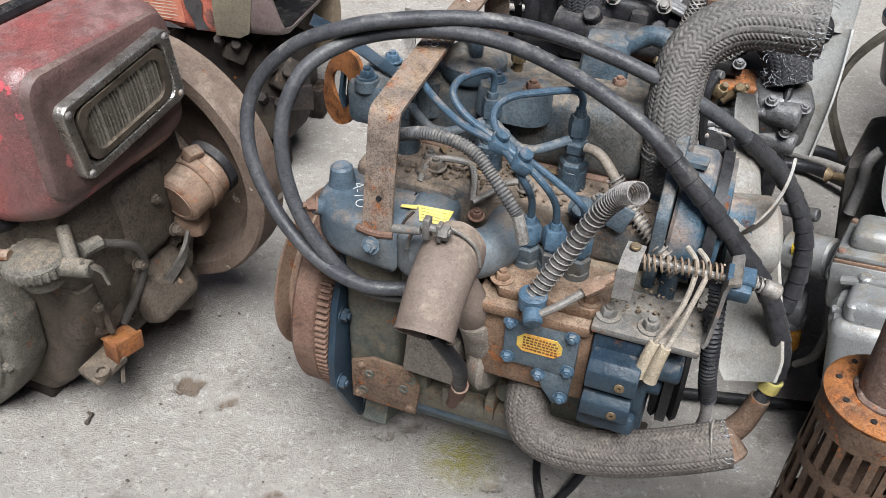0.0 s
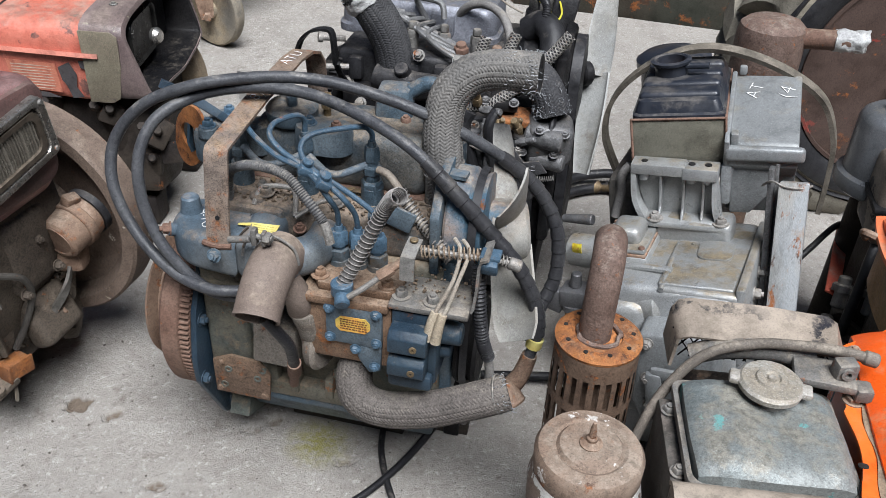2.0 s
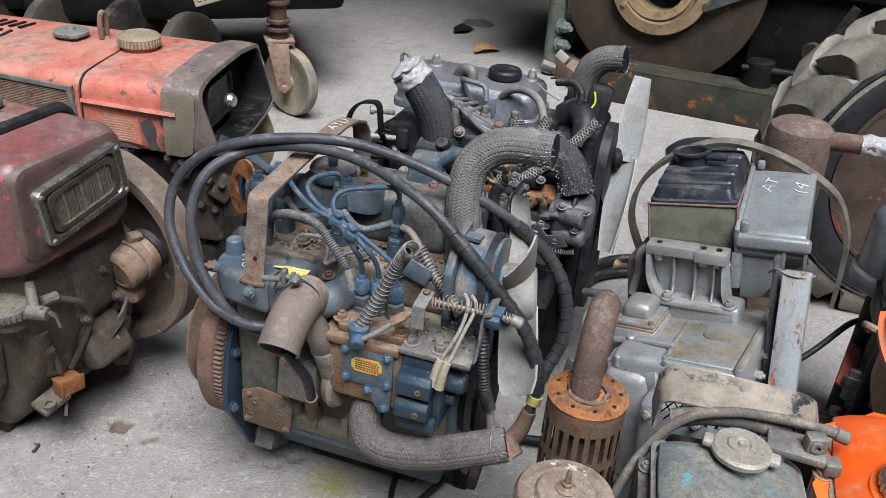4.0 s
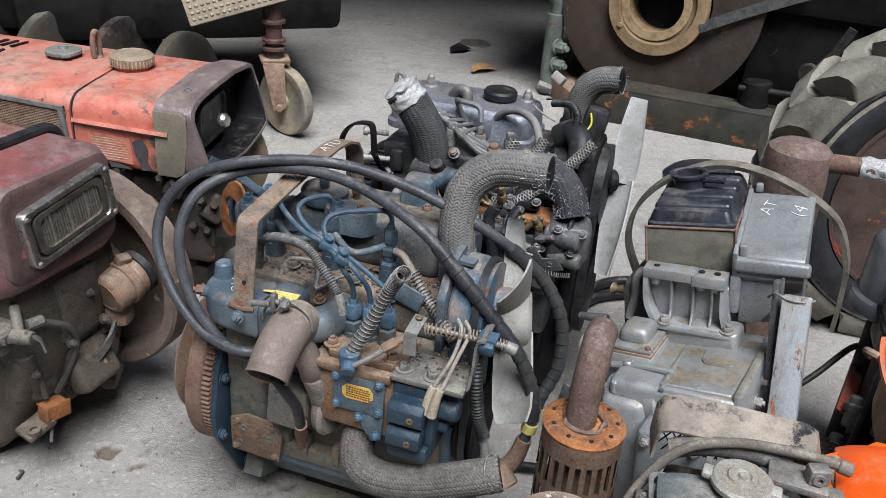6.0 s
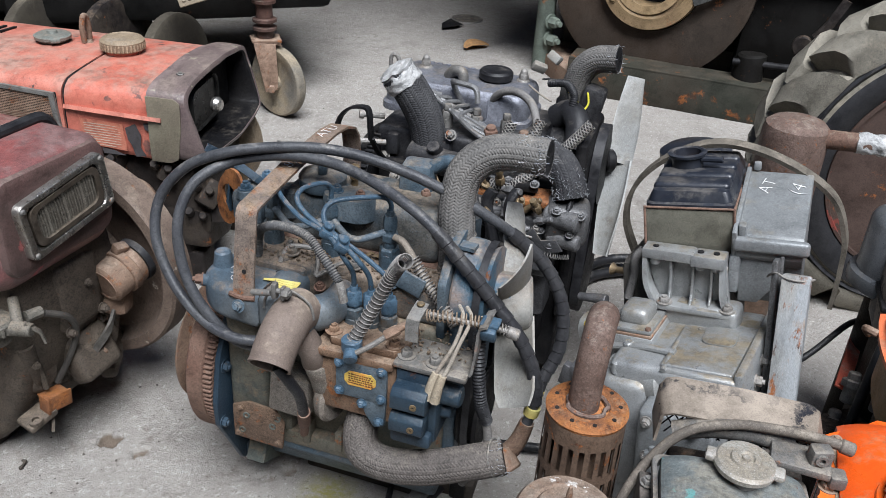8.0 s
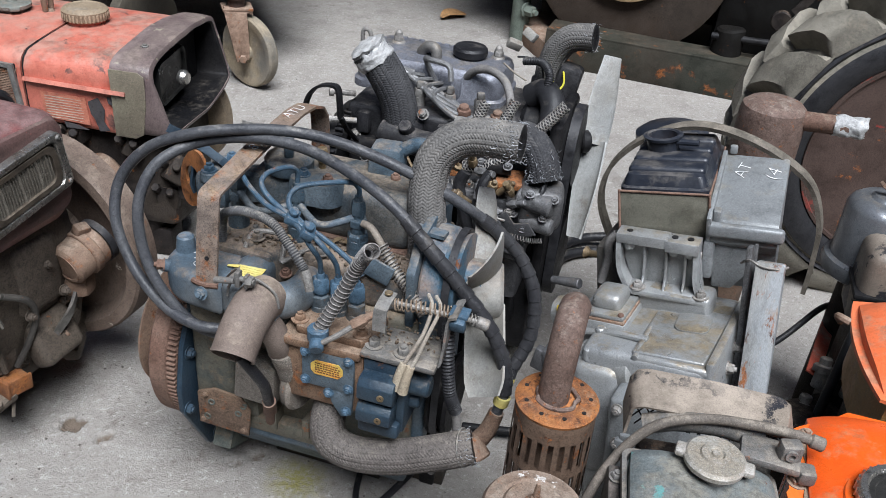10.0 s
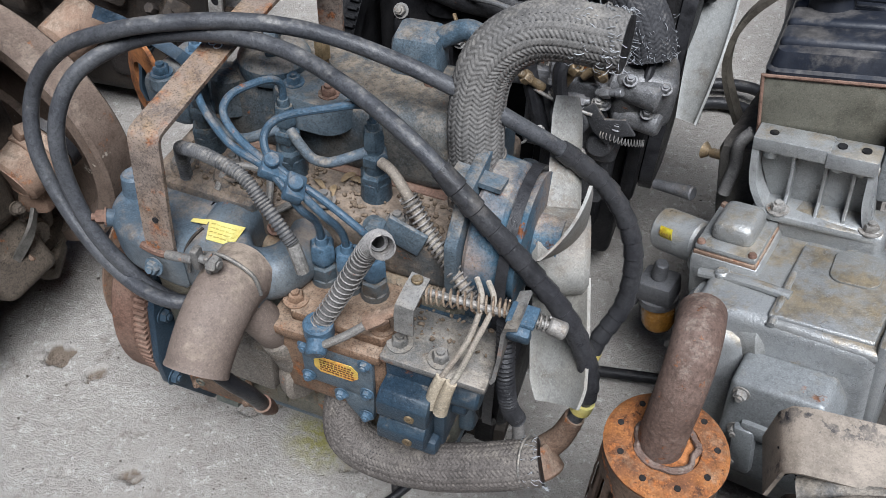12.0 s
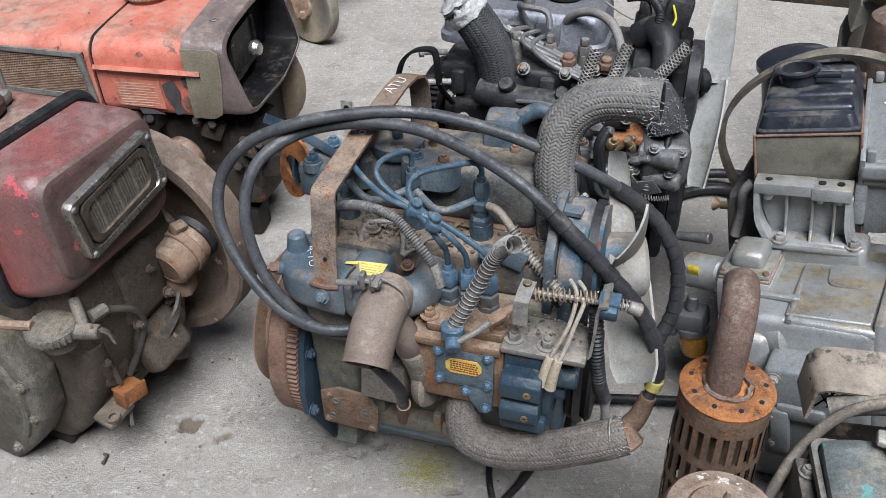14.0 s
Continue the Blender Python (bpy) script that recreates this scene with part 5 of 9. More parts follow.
# ---- the red power tiller beside the engine ----
# local axes: x along the lamp's face, y back into the hood, z up
def build_left_tiller():
    t = thing("power_tiller", pose(-0.35, 0.98, 0, 0, 0, 69), "old red power tiller engine with a chrome headlamp, greasy below", "power tiller")
    hood = Mesh()
    secs = []
    for i in range(15):
        y = 0.012 + 0.116 * (i / 14) ** 1.7
        inset = 0.020 * (1 - math.sqrt(max(0.0, 1 - (1 - min(1.0, (y - 0.012) / 0.030)) ** 2)))
        low = 0.452 - 0.047 * min(1.0, (y - 0.012) / 0.10) ** 0.7
        gx, gz0, gz1 = 0.262 - 2 * inset, low + inset, 0.646 - inset
        zc, h = (gz0 + gz1) / 2, gz1 - gz0
        secs.append([V(x - 0.006 - 0.02 * y, y, z + zc) for x, z in rounded(gx, h, 0.036, 8)])
    hood.loft(secs)
    part("hood", hood.jitter(0.0015, 18), RED_OLD, t, "faded red hood scuffed to dark metal")
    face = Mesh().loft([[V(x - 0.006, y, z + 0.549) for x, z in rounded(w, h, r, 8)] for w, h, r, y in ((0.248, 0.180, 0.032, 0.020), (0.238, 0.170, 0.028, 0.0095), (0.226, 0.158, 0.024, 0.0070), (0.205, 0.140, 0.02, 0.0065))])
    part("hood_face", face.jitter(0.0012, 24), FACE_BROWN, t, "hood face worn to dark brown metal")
    seal = Mesh()
    path = [V(x - 0.010, 0.134, z + 0.524) for x, z in rounded(0.278, 0.256, 0.04, 6)]
    seal.tube(path + [path[0]], 0.011, 10, smooth=False)
    part("hood_seal", seal, RUBBER, t, "black rubber seal round the hood")
    tank = Mesh()
    tank.loft([[V(x - 0.008, y, z + zc) for x, z in rounded(0.262, h, 0.035, 6)] for y, zc, h in ((0.142, 0.524, 0.24), (0.22, 0.522, 0.242), (0.38, 0.520, 0.24), (0.52, 0.515, 0.23))])
    part("fuel_tank", tank.jitter(0.0015, 12), RED_DULL, t, "dull dusty red fuel tank")
    cap = Mesh().lathe([(0.0, 0), (0.038, 0), (0.038, 0.006), (0.044, 0.008), (0.045, 0.022), (0.041, 0.027), (0.0, 0.028)], (0.005, 0.245, 0.642), (0, 0, 1), 36)
    part("tank_cap", cap, RUSTY_DARK, t, "dark rusty tank cap")
    part("side_strip", Mesh().box((0.03, 0.30, 0.655), (0.03, 0.16, 0.022), 0.008, (0, 0, 20)), STEEL, t)

    # headlamp
    at = pose(0.002, 0.000, 0.553, 0, -8, 0)
    bez = Mesh().loft([[at @ V(x, y, z) for x, z in rounded(w, h, rr)] for w, h, rr, y in ((0.200, 0.108, 0.014, 0.010), (0.200, 0.108, 0.014, -0.004), (0.197, 0.105, 0.013, -0.0080), (0.192, 0.100, 0.012, -0.0090), (0.170, 0.085, 0.014, -0.0070), (0.163, 0.079, 0.014, 0.0), (0.160, 0.077, 0.014, 0.010))], closed=True)
    bezel = part("headlamp_bezel", bez, CHROME, t, "pitted chrome headlamp frame")
    rim = frame_ring(rounded(0.160, 0.077, 0.018), rounded(0.138, 0.060, 0.018), 0.010, -0.007, at)
    part("lamp_rim", rim, RIM_BROWN, bezel, "dirty brown inner rim")
    lens = Mesh()
    n = 72
    rows = []
    for i in range(n + 1):
        x = -0.069 + 0.138 * i / n
        rib = 0.0028 * abs(math.sin(math.pi * i / 3)) + 0.0012 * (i % 7 == 0)
        rows.append([at @ V(x, 0.001 - rib + y, z) for y, z in ((0, -0.031), (-0.0018, -0.015), (-0.002, 0.015), (0, 0.031), (0.006, 0.031), (0.006, -0.031))])
    lens.loft(rows)
    part("lamp_lens", lens, LENS, bezel, "ribbed dusty glass lens")
    for x in (-0.090, 0.090):
        for z in (-0.044, 0.044):
            p = at @ V(x, -0.0075, z)
            part("lamp_screw", Mesh().cyl(p, p + V(0, -0.004, 0), 0.0055, 0.004, 12, 0.001), GREY_METAL, bezel)

    # crankcase below
    body = Mesh()
    body.prism([(0.050, 0.45), (0.040, 0.34), (0.060, 0.24), (0.085, 0.16), (0.130, 0.08), (0.19, 0.02), (0.42, 0.02), (0.42, 0.45)], "x", -0.105, 0.145, 0.02, 3)
    body.prism([(0.10, 0.16), (0.085, 0.115), (0.115, 0.085), (0.22, 0.05), (0.30, 0.10)], "x", -0.06, 0.185, 0.012, 2)
    body.span((-0.02, 0.035, 0.27), (0.09, 0.10, 0.42), 0.02, segs=3)
    body.box((0.045, 0.055, 0.20), (0.10, 0.05, 0.10), 0.015, (-25, 0, 0), segs=3)
    body.cyl((0.10, 0.05, 0.20), (0.10, 0.10, 0.20), 0.028, 0.032, 20, 0.006)
    body.cyl((-0.05, 0.07, 0.20), (-0.05, 0.13, 0.20), 0.035, 0.045, 20, 0.008)
    body.tube([(-0.09, 0.06, 0.30), (-0.07, 0.075, 0.22), (-0.03, 0.10, 0.15), (0.05, 0.11, 0.12)], 0.016, 12)
    body.tube([(0.13, 0.05, 0.38), (0.135, 0.06, 0.28), (0.14, 0.09, 0.18)], 0.018, 12)
    part("crankcase", body.jitter(0.004, 14), CRANK, t, "greasy crankcase, its colour also darkened for shade")
    side = Mesh()
    side.prism([(0.20, 0.07), (0.155, 0.15), (0.145, 0.24), (0.19, 0.325), (0.36, 0.34), (0.48, 0.26), (0.48, 0.04), (0.27, 0.0)], "x", -0.165, -0.10, 0.012, 3)
    gear = part("gear_cover", side.jitter(0.002, 12), MUD_GREY, t, "muddy grey-green gear cover")
    for y, z in ((0.165, 0.235), (0.17, 0.155), (0.25, 0.05), (0.21, 0.31), (0.32, 0.32)):
        bolt(gear, (-0.165, y, z), (-1, 0, 0), 0.009, 0.008, MUD_GREY)
    part("cover_rib", Mesh().tube([(-0.166, 0.21, 0.10), (-0.166, 0.185, 0.16), (-0.166, 0.185, 0.23), (-0.166, 0.225, 0.29), (-0.166, 0.34, 0.30)], 0.008, 8), MUD_GREY, gear)
    # fuel strainer
    st = Mesh()
    st.lathe([(0.0, 0), (0.025, 0.002), (0.030, 0.012), (0.030, 0.030), (0.042, 0.032), (0.044, 0.044), (0.040, 0.050), (0.022, 0.056), (0.0, 0.057)], (-0.13, 0.075, 0.325), (0, 0.1, 1), 30)
    teeth = [[V(-0.13 + r * math.cos(math.tau * k / 120), 0.079 + r * math.sin(math.tau * k / 120), z) for k in range(120) for r in [q + (0.0025 if k % 4 < 2 else 0.0)]] for q, z in ((0.0425, 0.357), (0.0435, 0.360), (0.0435, 0.368), (0.0425, 0.371))]
    st.loft(teeth)
    strainer = part("fuel_strainer", st, MUD_GREY, t, "grey fuel strainer with a knurled ring")
    tap = Mesh().cyl((-0.13, 0.03, 0.372), (-0.12, -0.005, 0.372), 0.014, 0.012, 16, 0.002)
    tap.cyl((-0.125, 0.02, 0.372), (-0.10, 0.05, 0.41), 0.010, 0.009, 14, 0.002)
    tap.strip([(-0.125, 0.005, 0.386), (-0.11, -0.01, 0.365), (-0.105, -0.012, 0.340)], 0.010, 0.004, (0.7, 0.7, 0))
    tap.cyl((-0.10, 0.03, 0.375), (-0.07, 0.025, 0.372), 0.011, 0.010, 8, 0.001)
    part("fuel_tap", tap, MUD_GREY, strainer)
    part("fuel_pipe", Mesh().tube([(-0.15, 0.10, 0.378), (-0.165, 0.16, 0.378), (-0.17, 0.22, 0.385), (-0.16, 0.30, 0.39)], 0.008, 10), RUST_DUST, t, "rusty fuel pipe")
    # carburettor bowl with its strap
    carb = Mesh().cyl((0.084, 0.030, 0.336), (0.160, 0.020, 0.354), 0.041, 0.043, 34, 0.005)
    carb.lathe([(0.0, 0.0015), (0.028, 0.0015), (0.030, 0), (0.034, 0), (0.034, 0.004), (0, 0.004)], (0.0825, 0.030, 0.3355), (0.076, -0.010, 0.018), 30)
    cb = part("air_intake_bowl", carb, RUST_DUST, t, "rust-brown round intake bowl")
    ring = Mesh().cyl((0.122, 0.025, 0.345), (0.140, 0.0225, 0.349), 0.0465, 0.0465, 34, 0.002)
    ring.box((0.131, 0.022, 0.395), (0.028, 0.022, 0.022), 0.004, (20, 10, -15))
    part("clamp_band", ring, RUST_DUST, cb)
    part("bowl_tail", Mesh().box((0.125, 0.04, 0.29), (0.05, 0.05, 0.075), 0.012, (0, 10, 20)), RUST_DUST, cb)
    part("rubber_ring", Mesh().lathe([(0.036, 0), (0.046, 0), (0.046, 0.014), (0.036, 0.014)], (0.158, 0.020, 0.3535), (0.076, -0.010, 0.018), 28, closed=True), RUBBER, cb)
    # flywheel
    fw = Mesh().lathe([(0.0, 0.02), (0.07, 0.02), (0.08, 0.028), (0.17, 0.03), (0.19, 0.0), (0.212, 0.0), (0.217, 0.006), (0.217, 0.060), (0.210, 0.066), (0.0, 0.066)], (0.165, 0.150, 0.315), (1, 0, 0), 72)
    part("flywheel", fw.jitter(0.0006), FLY_RUST, t, "large rusty flywheel")
    for p, d, r in (((0.075, 0.034, 0.29), (0, -1, 0.1), 0.008), ((-0.01, 0.034, 0.285), (0, -1, 0.1), 0.008), ((0.09, 0.06, 0.25), (0.2, -1, 0.2), 0.010), ((0.0, 0.09, 0.155), (0, -1, 0.4), 0.010), ((0.08, 0.095, 0.14), (0, -1, 0.4), 0.011), ((0.13, 0.085, 0.16), (0.3, -1, 0.4), 0.009), ((-0.08, 0.06, 0.25), (-0.3, -1, 0.2), 0.009), ((0.05, 0.04, 0.36), (0, -1, 0.2), 0.008)):
        bolt(t, p, d, r, 0.012, CRANK)
    part("oil_pipe", Mesh().tube([(-0.06, 0.03, 0.36), (-0.02, 0.02, 0.33), (0.0, 0.03, 0.28), (-0.01, 0.05, 0.22), (-0.03, 0.07, 0.17)], 0.006, 10), GREASE_PALE, t, "thin greasy oil pipe")
    part("lever", Mesh().strip([(0.10, 0.03, 0.27), (0.07, 0.025, 0.24), (0.03, 0.04, 0.20)], 0.014, 0.006, (0.3, 0, 1), 4), GREASE_PALE, t)
    # foot and reflector
    foot = Mesh()
    foot.box((-0.050, 0.048, 0.148), (0.046, 0.005, 0.034), 0.0015, (0, 4, -12))
    foot.box((-0.074, 0.062, 0.150), (0.005, 0.030, 0.034), 0.0015, (0, 4, -12))
    foot.box((-0.052, 0.062, 0.164), (0.046, 0.030, 0.004), 0.0015, (0, 4, -12))
    part("reflector", foot, ORANGE_RUST, t, "rusty orange reflector block")
    leg = Mesh().box((-0.085, 0.075, 0.125), (0.060, 0.050, 0.014), 0.005, (0, -14, -12))
    leg.cyl((-0.100, 0.062, 0.128), (-0.101, 0.062, 0.135), 0.013, 0.013, 18, hollow=0.007)
    leg.strip([(-0.05, 0.070, 0.135), (-0.062, 0.062, 0.110), (-0.075, 0.055, 0.088)], 0.016, 0.006, (0.6, 0.6, 0))
    leg.tube([(-0.085, 0.055, 0.29), (-0.07, 0.06, 0.24), (-0.06, 0.065, 0.18)], 0.006, 8)
    part("stand_bracket", leg, CRANK, t)
    lug = Mesh().box((0.125, 0.085, 0.105), (0.075, 0.035, 0.03), 0.01, (0, 0, 30))
    lug.cyl((0.147, 0.098, 0.118), (0.147, 0.098, 0.123), 0.014, 0.014, 18, hollow=0.007)
    part("mounting_lug", lug, CRANK, t)
    part("drain_bolt", Mesh().cyl((0.03, 0.06, 0.175), (0.065, 0.03, 0.20), 0.008, segs=12, bevel=0.002), RUST_DUST, t)
    part("base_foot", Mesh().span((-0.10, 0.20, 0.0), (0.14, 0.44, 0.03), 0.006), GREASE, t)
    return t


FLY_RUST = worn("speckled_rust", (0.105, 0.075, 0.058), (0.150, 0.112, 0.088), (0.30, 0.24, 0.19), 0.42, rust=0.16, rough=0.7, scale=12, chips=(0.42, 0.38, 0.32), chip_amount=0.17)
# dusty grease, darkened further to hold the shade below the hood
CRANK = worn("shaded_greased_iron", (0.058, 0.046, 0.036), (0.105, 0.085, 0.065), (0.22, 0.175, 0.130), 0.48, rust=0.14, rough=0.65, scale=10, bump=0.9, speck=0.9)
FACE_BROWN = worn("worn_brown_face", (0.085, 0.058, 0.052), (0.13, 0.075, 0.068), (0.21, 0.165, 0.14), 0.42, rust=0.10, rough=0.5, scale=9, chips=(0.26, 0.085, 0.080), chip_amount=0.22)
RED_DULL = worn("dull_red_tank", (0.24, 0.10, 0.085), (0.20, 0.12, 0.105), (0.26, 0.20, 0.17), 0.55, rust=0.06, rough=0.5, scale=7)
RUSTY_DARK = worn("dark_rust", (0.09, 0.05, 0.04), (0.06, 0.045, 0.04), DUST, 0.3, rust=0.2, rough=0.6, metal=0.2)
RIM_BROWN = worn("dirty_rim", (0.045, 0.036, 0.028), (0.085, 0.068, 0.050), (0.24, 0.20, 0.15), 0.42, rough=0.5, scale=22)
LENS = worn("dusty_lens", (0.24, 0.225, 0.19), (0.13, 0.115, 0.095), (0.20, 0.17, 0.135), 0.25, rough=0.15, scale=14, bump=0.1, metal=0.35, gloss=0.5)
build_left_tiller()


# ---- the orange-red tractor behind it ----
def build_tractor():
    t = thing("garden_tractor", pose(-0.27, 1.68, 0, 0, 0, 80), "faded orange-red garden tractor with a dark lamp surround", "tractor")
    cx = 0.115

    def shell(y0, y1, w0, w1, zb0, zb1, top=0.560, n=6):
        rings = []
        for y, w, zb in ((y0, w0, zb0), (y1, w1, zb1)):
            half = w / 2
            prof = [(-half + 0.012, zb), (-half, zb + 0.02), (-half, 0.466), (-half + 0.004, 0.500), (-half + 0.020, 0.520), (-half + 0.055, 0.530), (0, top - 0.022), (half - 0.055, 0.530), (half - 0.02, 0.520), (half - 0.004, 0.50), (half, 0.466), (half, zb + 0.02), (half - 0.012, zb)]
            rings.append([V(cx + p.x, y, p.z) for p in spline([V(x, 0, z) for x, z in prof], 4)])
        return Mesh().loft(rings)

    front = shell(0.130, 0.352, 0.425, 0.43, 0.352, 0.362)
    f = part("front_hood", front.jitter(0.001, 10), RED_FADED, t, "faded orange-red front hood with scraped patches")
    back = shell(0.360, 1.05, 0.43, 0.43, 0.34, 0.32)
    bk = part("rear_hood", back.jitter(0.001, 10), RED_FADED, t, "faded orange-red engine hood")
    part("hood_gap", shell(0.350, 0.362, 0.418, 0.418, 0.36, 0.36, 0.556), BLACK_IRON, t)
    crease = Mesh().strip([(-0.1025, 0.352, 0.468), (-0.105, 0.25, 0.467), (-0.106, 0.13, 0.465), (-0.104, 0.10, 0.464)], 0.014, 0.010, (0.9, 0, -0.4))
    part("hood_crease", crease, RED_FADED, f)
    lab = Mesh().flat([(-0.1015, 0.318, 0.443), (-0.1015, 0.205, 0.440), (-0.1015, 0.200, 0.372), (-0.1015, 0.312, 0.378)], 0.001, (-1, 0, 0))
    lb = part("faded_label", lab, RED_LABEL, f, "faded label with unreadable print")
    bars = Mesh()
    for i in range(9):
        z = 0.434 - i * 0.0066
        bars.flat([(-0.1026, 0.308, z), (-0.1026, 0.213 + RNG.uniform(0, 0.03), z - 0.0005), (-0.1026, 0.213, z - 0.0025), (-0.1026, 0.308, z - 0.002)], 0.0004, (-1, 0, 0))
    part("print", bars, PALE_INK, lb)
    for poly in ([(0.200, 0.432), (0.172, 0.446), (0.158, 0.418), (0.163, 0.388), (0.150, 0.366), (0.176, 0.362), (0.184, 0.392), (0.192, 0.405)], [(0.150, 0.450), (0.136, 0.452), (0.133, 0.430), (0.146, 0.436)], [(0.268, 0.372), (0.232, 0.369), (0.205, 0.360), (0.262, 0.359)]):
        part("scraped_patch", Mesh().flat([(-0.1012 - 0.0008 * i % 2, y, z) for i, (y, z) in enumerate(poly)], 0.0012, (-1, 0, 0)), BLACK_SCRAPE, f, "patch of scraped black primer")
    # side grille
    gr = frame_ring([(y, z) for y, z in ((0.375, 0.50), (0.60, 0.51), (0.60, 0.40), (0.365, 0.385))], [(y, z) for y, z in ((0.388, 0.490), (0.59, 0.50), (0.59, 0.41), (0.380, 0.398))], 0.0, 0.008, Matrix(((0, -1, 0, -0.100), (1, 0, 0, 0), (0, 0, 1, 0), (0, 0, 0, 1))))
    g = part("grille_frame", gr, GREY_METAL, bk, "grey frame of the side grille")
    mesh = Mesh()
    for i in range(34):
        y = 0.388 + i * 0.0062
        mesh.box((-0.103, y, 0.447), (0.0014, 0.0012, 0.10), 0, (25, 0, 0), segs=1)
    for i in range(24):
        mesh.box((-0.1035, 0.488, 0.402 + i * 0.0042), (0.0018, 0.205, 0.0018), 0)
    part("grille_mesh", mesh, RUST_DUST, g)
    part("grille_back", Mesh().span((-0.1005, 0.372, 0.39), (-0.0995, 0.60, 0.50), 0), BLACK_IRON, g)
    slots = Mesh()
    for i in range(7):
        for k in range(2):
            slots.box((0.10 + k * 0.10, 0.70 + i * 0.030, 0.5385), (0.07, 0.010, 0.004), 0.001, (0, (-4 + 8 * k), 0))
    part("louvres", slots, BLACK_IRON, bk)
    # lamp surround
    sur = Mesh()
    outer = smooth_loop([(-0.092, 0.366), (-0.101, 0.40), (-0.101, 0.47), (-0.096, 0.518), (-0.066, 0.538), (0.02, 0.552), (0.115, 0.558), (0.21, 0.552), (0.30, 0.538), (0.328, 0.518), (0.332, 0.46), (0.326, 0.38), (0.29, 0.360), (0.115, 0.352), (-0.06, 0.356)], 5)
    sec = []
    for y, k in ((0.137, 1.006), (0.11, 1.012), (0.075, 1.010), (0.052, 1.0), (0.040, 0.985), (0.036, 0.965), (0.036, 0.93), (0.042, 0.905), (0.060, 0.895), (0.105, 0.88)):
        sec.append([V(cx + (x - cx) * k, y + (0.16 * max(0, z - 0.50) - 0.26 * max(0, 0.50 - z) + 0.10 * max(0, (x - cx))) * (1 if y < 0.1 else 0), 0.455 + (z - 0.455) * (k if k > 0.97 else k - 0.05)) for x, z in outer])
    sur.loft(sec[:7] + [[p + V(0, 0.012, 0) for p in sec[6]]] + [[p + V(0, 0.004, 0) for p in sec[1]]], closed=True)
    # added black liner: the recess's shade is put into its colour
    part("lamp_well", Mesh().loft([[p + V(0, 0.002, 0) for p in sec[6]], sec[7], sec[8], sec[9], [p + V(0, 0.012, 0) for p in sec[9]]], cap=False), BLACK_IRON, t, "black liner added for the shade inside the lamp surround")
    part("lamp_surround", sur.jitter(0.0022, 14), SURROUND, t, "dark brown plastic lamp surround, burnt and warped")
    cheek = Mesh().prism([(0.066, 0.368), (0.052, 0.440), (0.050, 0.512), (0.064, 0.522), (0.135, 0.522), (0.136, 0.358), (0.085, 0.357)], "x", -0.1065, -0.1030, 0.0012)
    part("surround_cheek", cheek.finer(2).jitter(0.0016, 22), KHAKI, t, "pale khaki side of the surround")
    part("lamp_back", Mesh().span((-0.05, 0.105, 0.375), (0.29, 0.125, 0.515), 0.01), BLACK_IRON, t)
    lens = Mesh().loft([[V(0.075 + x * k, y + 0.08 * x, 0.452 + z * k) for x, z in rounded(0.185, 0.112, 0.026)] for y, k in ((0.10, 1.0), (0.075, 0.99), (0.068, 0.95), (0.070, 0.90), (0.076, 0.86), (0.078, 0.5))])
    part("lamp_lens", lens, DARK_GLASS, t, "dark glass lamp lens")
    part("lamp_bulb", Mesh().lathe([(0.0, 0), (0.018, 0.002), (0.020, 0.012), (0.014, 0.022), (0.0, 0.025)], (0.072, 0.050, 0.452), (-0.2, -1, 0), 24), CHROME, t, "bare lamp bulb")
    bolt(t, (-0.01, 0.09, 0.546), (0, 0, 1), 0.010, 0.007, GREY_METAL)
    # caps and ring
    neck = Mesh().lathe([(0.046, 0), (0.046, 0.014), (0.040, 0.016), (0.040, 0.0)], (0.135, 0.320, 0.532), (0, 0, 1), 30, closed=True)
    part("filler_neck", neck, RED_FADED, t)
    cap = Mesh().lathe([(0.0, 0), (0.050, 0), (0.054, 0.004), (0.056, 0.024), (0.050, 0.030), (0.042, 0.033), (0.038, 0.030), (0.0, 0.031)], (0.135, 0.320, 0.546), (0, 0, 1), 40)
    for k in range(36):
        a = math.tau * k / 36
        cap.box((0.135 + 0.056 * math.cos(a), 0.320 + 0.056 * math.sin(a), 0.558), (0.0016, 0.005, 0.018), 0.0006, (0, 0, math.degrees(a)), segs=1)
    part("fuel_cap", cap, TAN_CAP, t, "large tan ribbed fuel cap")
    part("radiator_well", Mesh().cyl((0.150, 0.530, 0.529), (0.150, 0.530, 0.5355), 0.055, segs=30), BLACK_IRON, t)
    rc = Mesh().lathe([(0.0, 0), (0.034, 0), (0.034, 0.010), (0.046, 0.012), (0.047, 0.020), (0.040, 0.024), (0.014, 0.025), (0.012, 0.031), (0.0, 0.031)], (0.150, 0.530, 0.536), (0, 0, 1), 32)
    rc.box((0.150, 0.530, 0.552), (0.11, 0.026, 0.011), 0.004, (0, 0, 40))
    part("radiator_cap", rc, STEEL_GREEN, t, "grey-green radiator cap with two ears")
    eye = Mesh().cyl((0.180, 0.450, 0.528), (0.180, 0.450, 0.542), 0.018, 0.014, 20, 0.003)
    eye.tube([(0.167, 0.450, 0.540), (0.165, 0.450, 0.580), (0.175, 0.450, 0.605), (0.188, 0.450, 0.602), (0.194, 0.450, 0.580), (0.192, 0.450, 0.54)], 0.0075, 12)
    part("lifting_eye", eye, RUST_DUST, t, "rusty lifting eye")
    part("exhaust_stub", Mesh().cyl((0.30, 0.93, 0.50), (0.30, 0.93, 0.66), 0.055, 0.05, 28, 0.01), RED_FADED, t)
    # machinery under the hood
    low = Mesh()
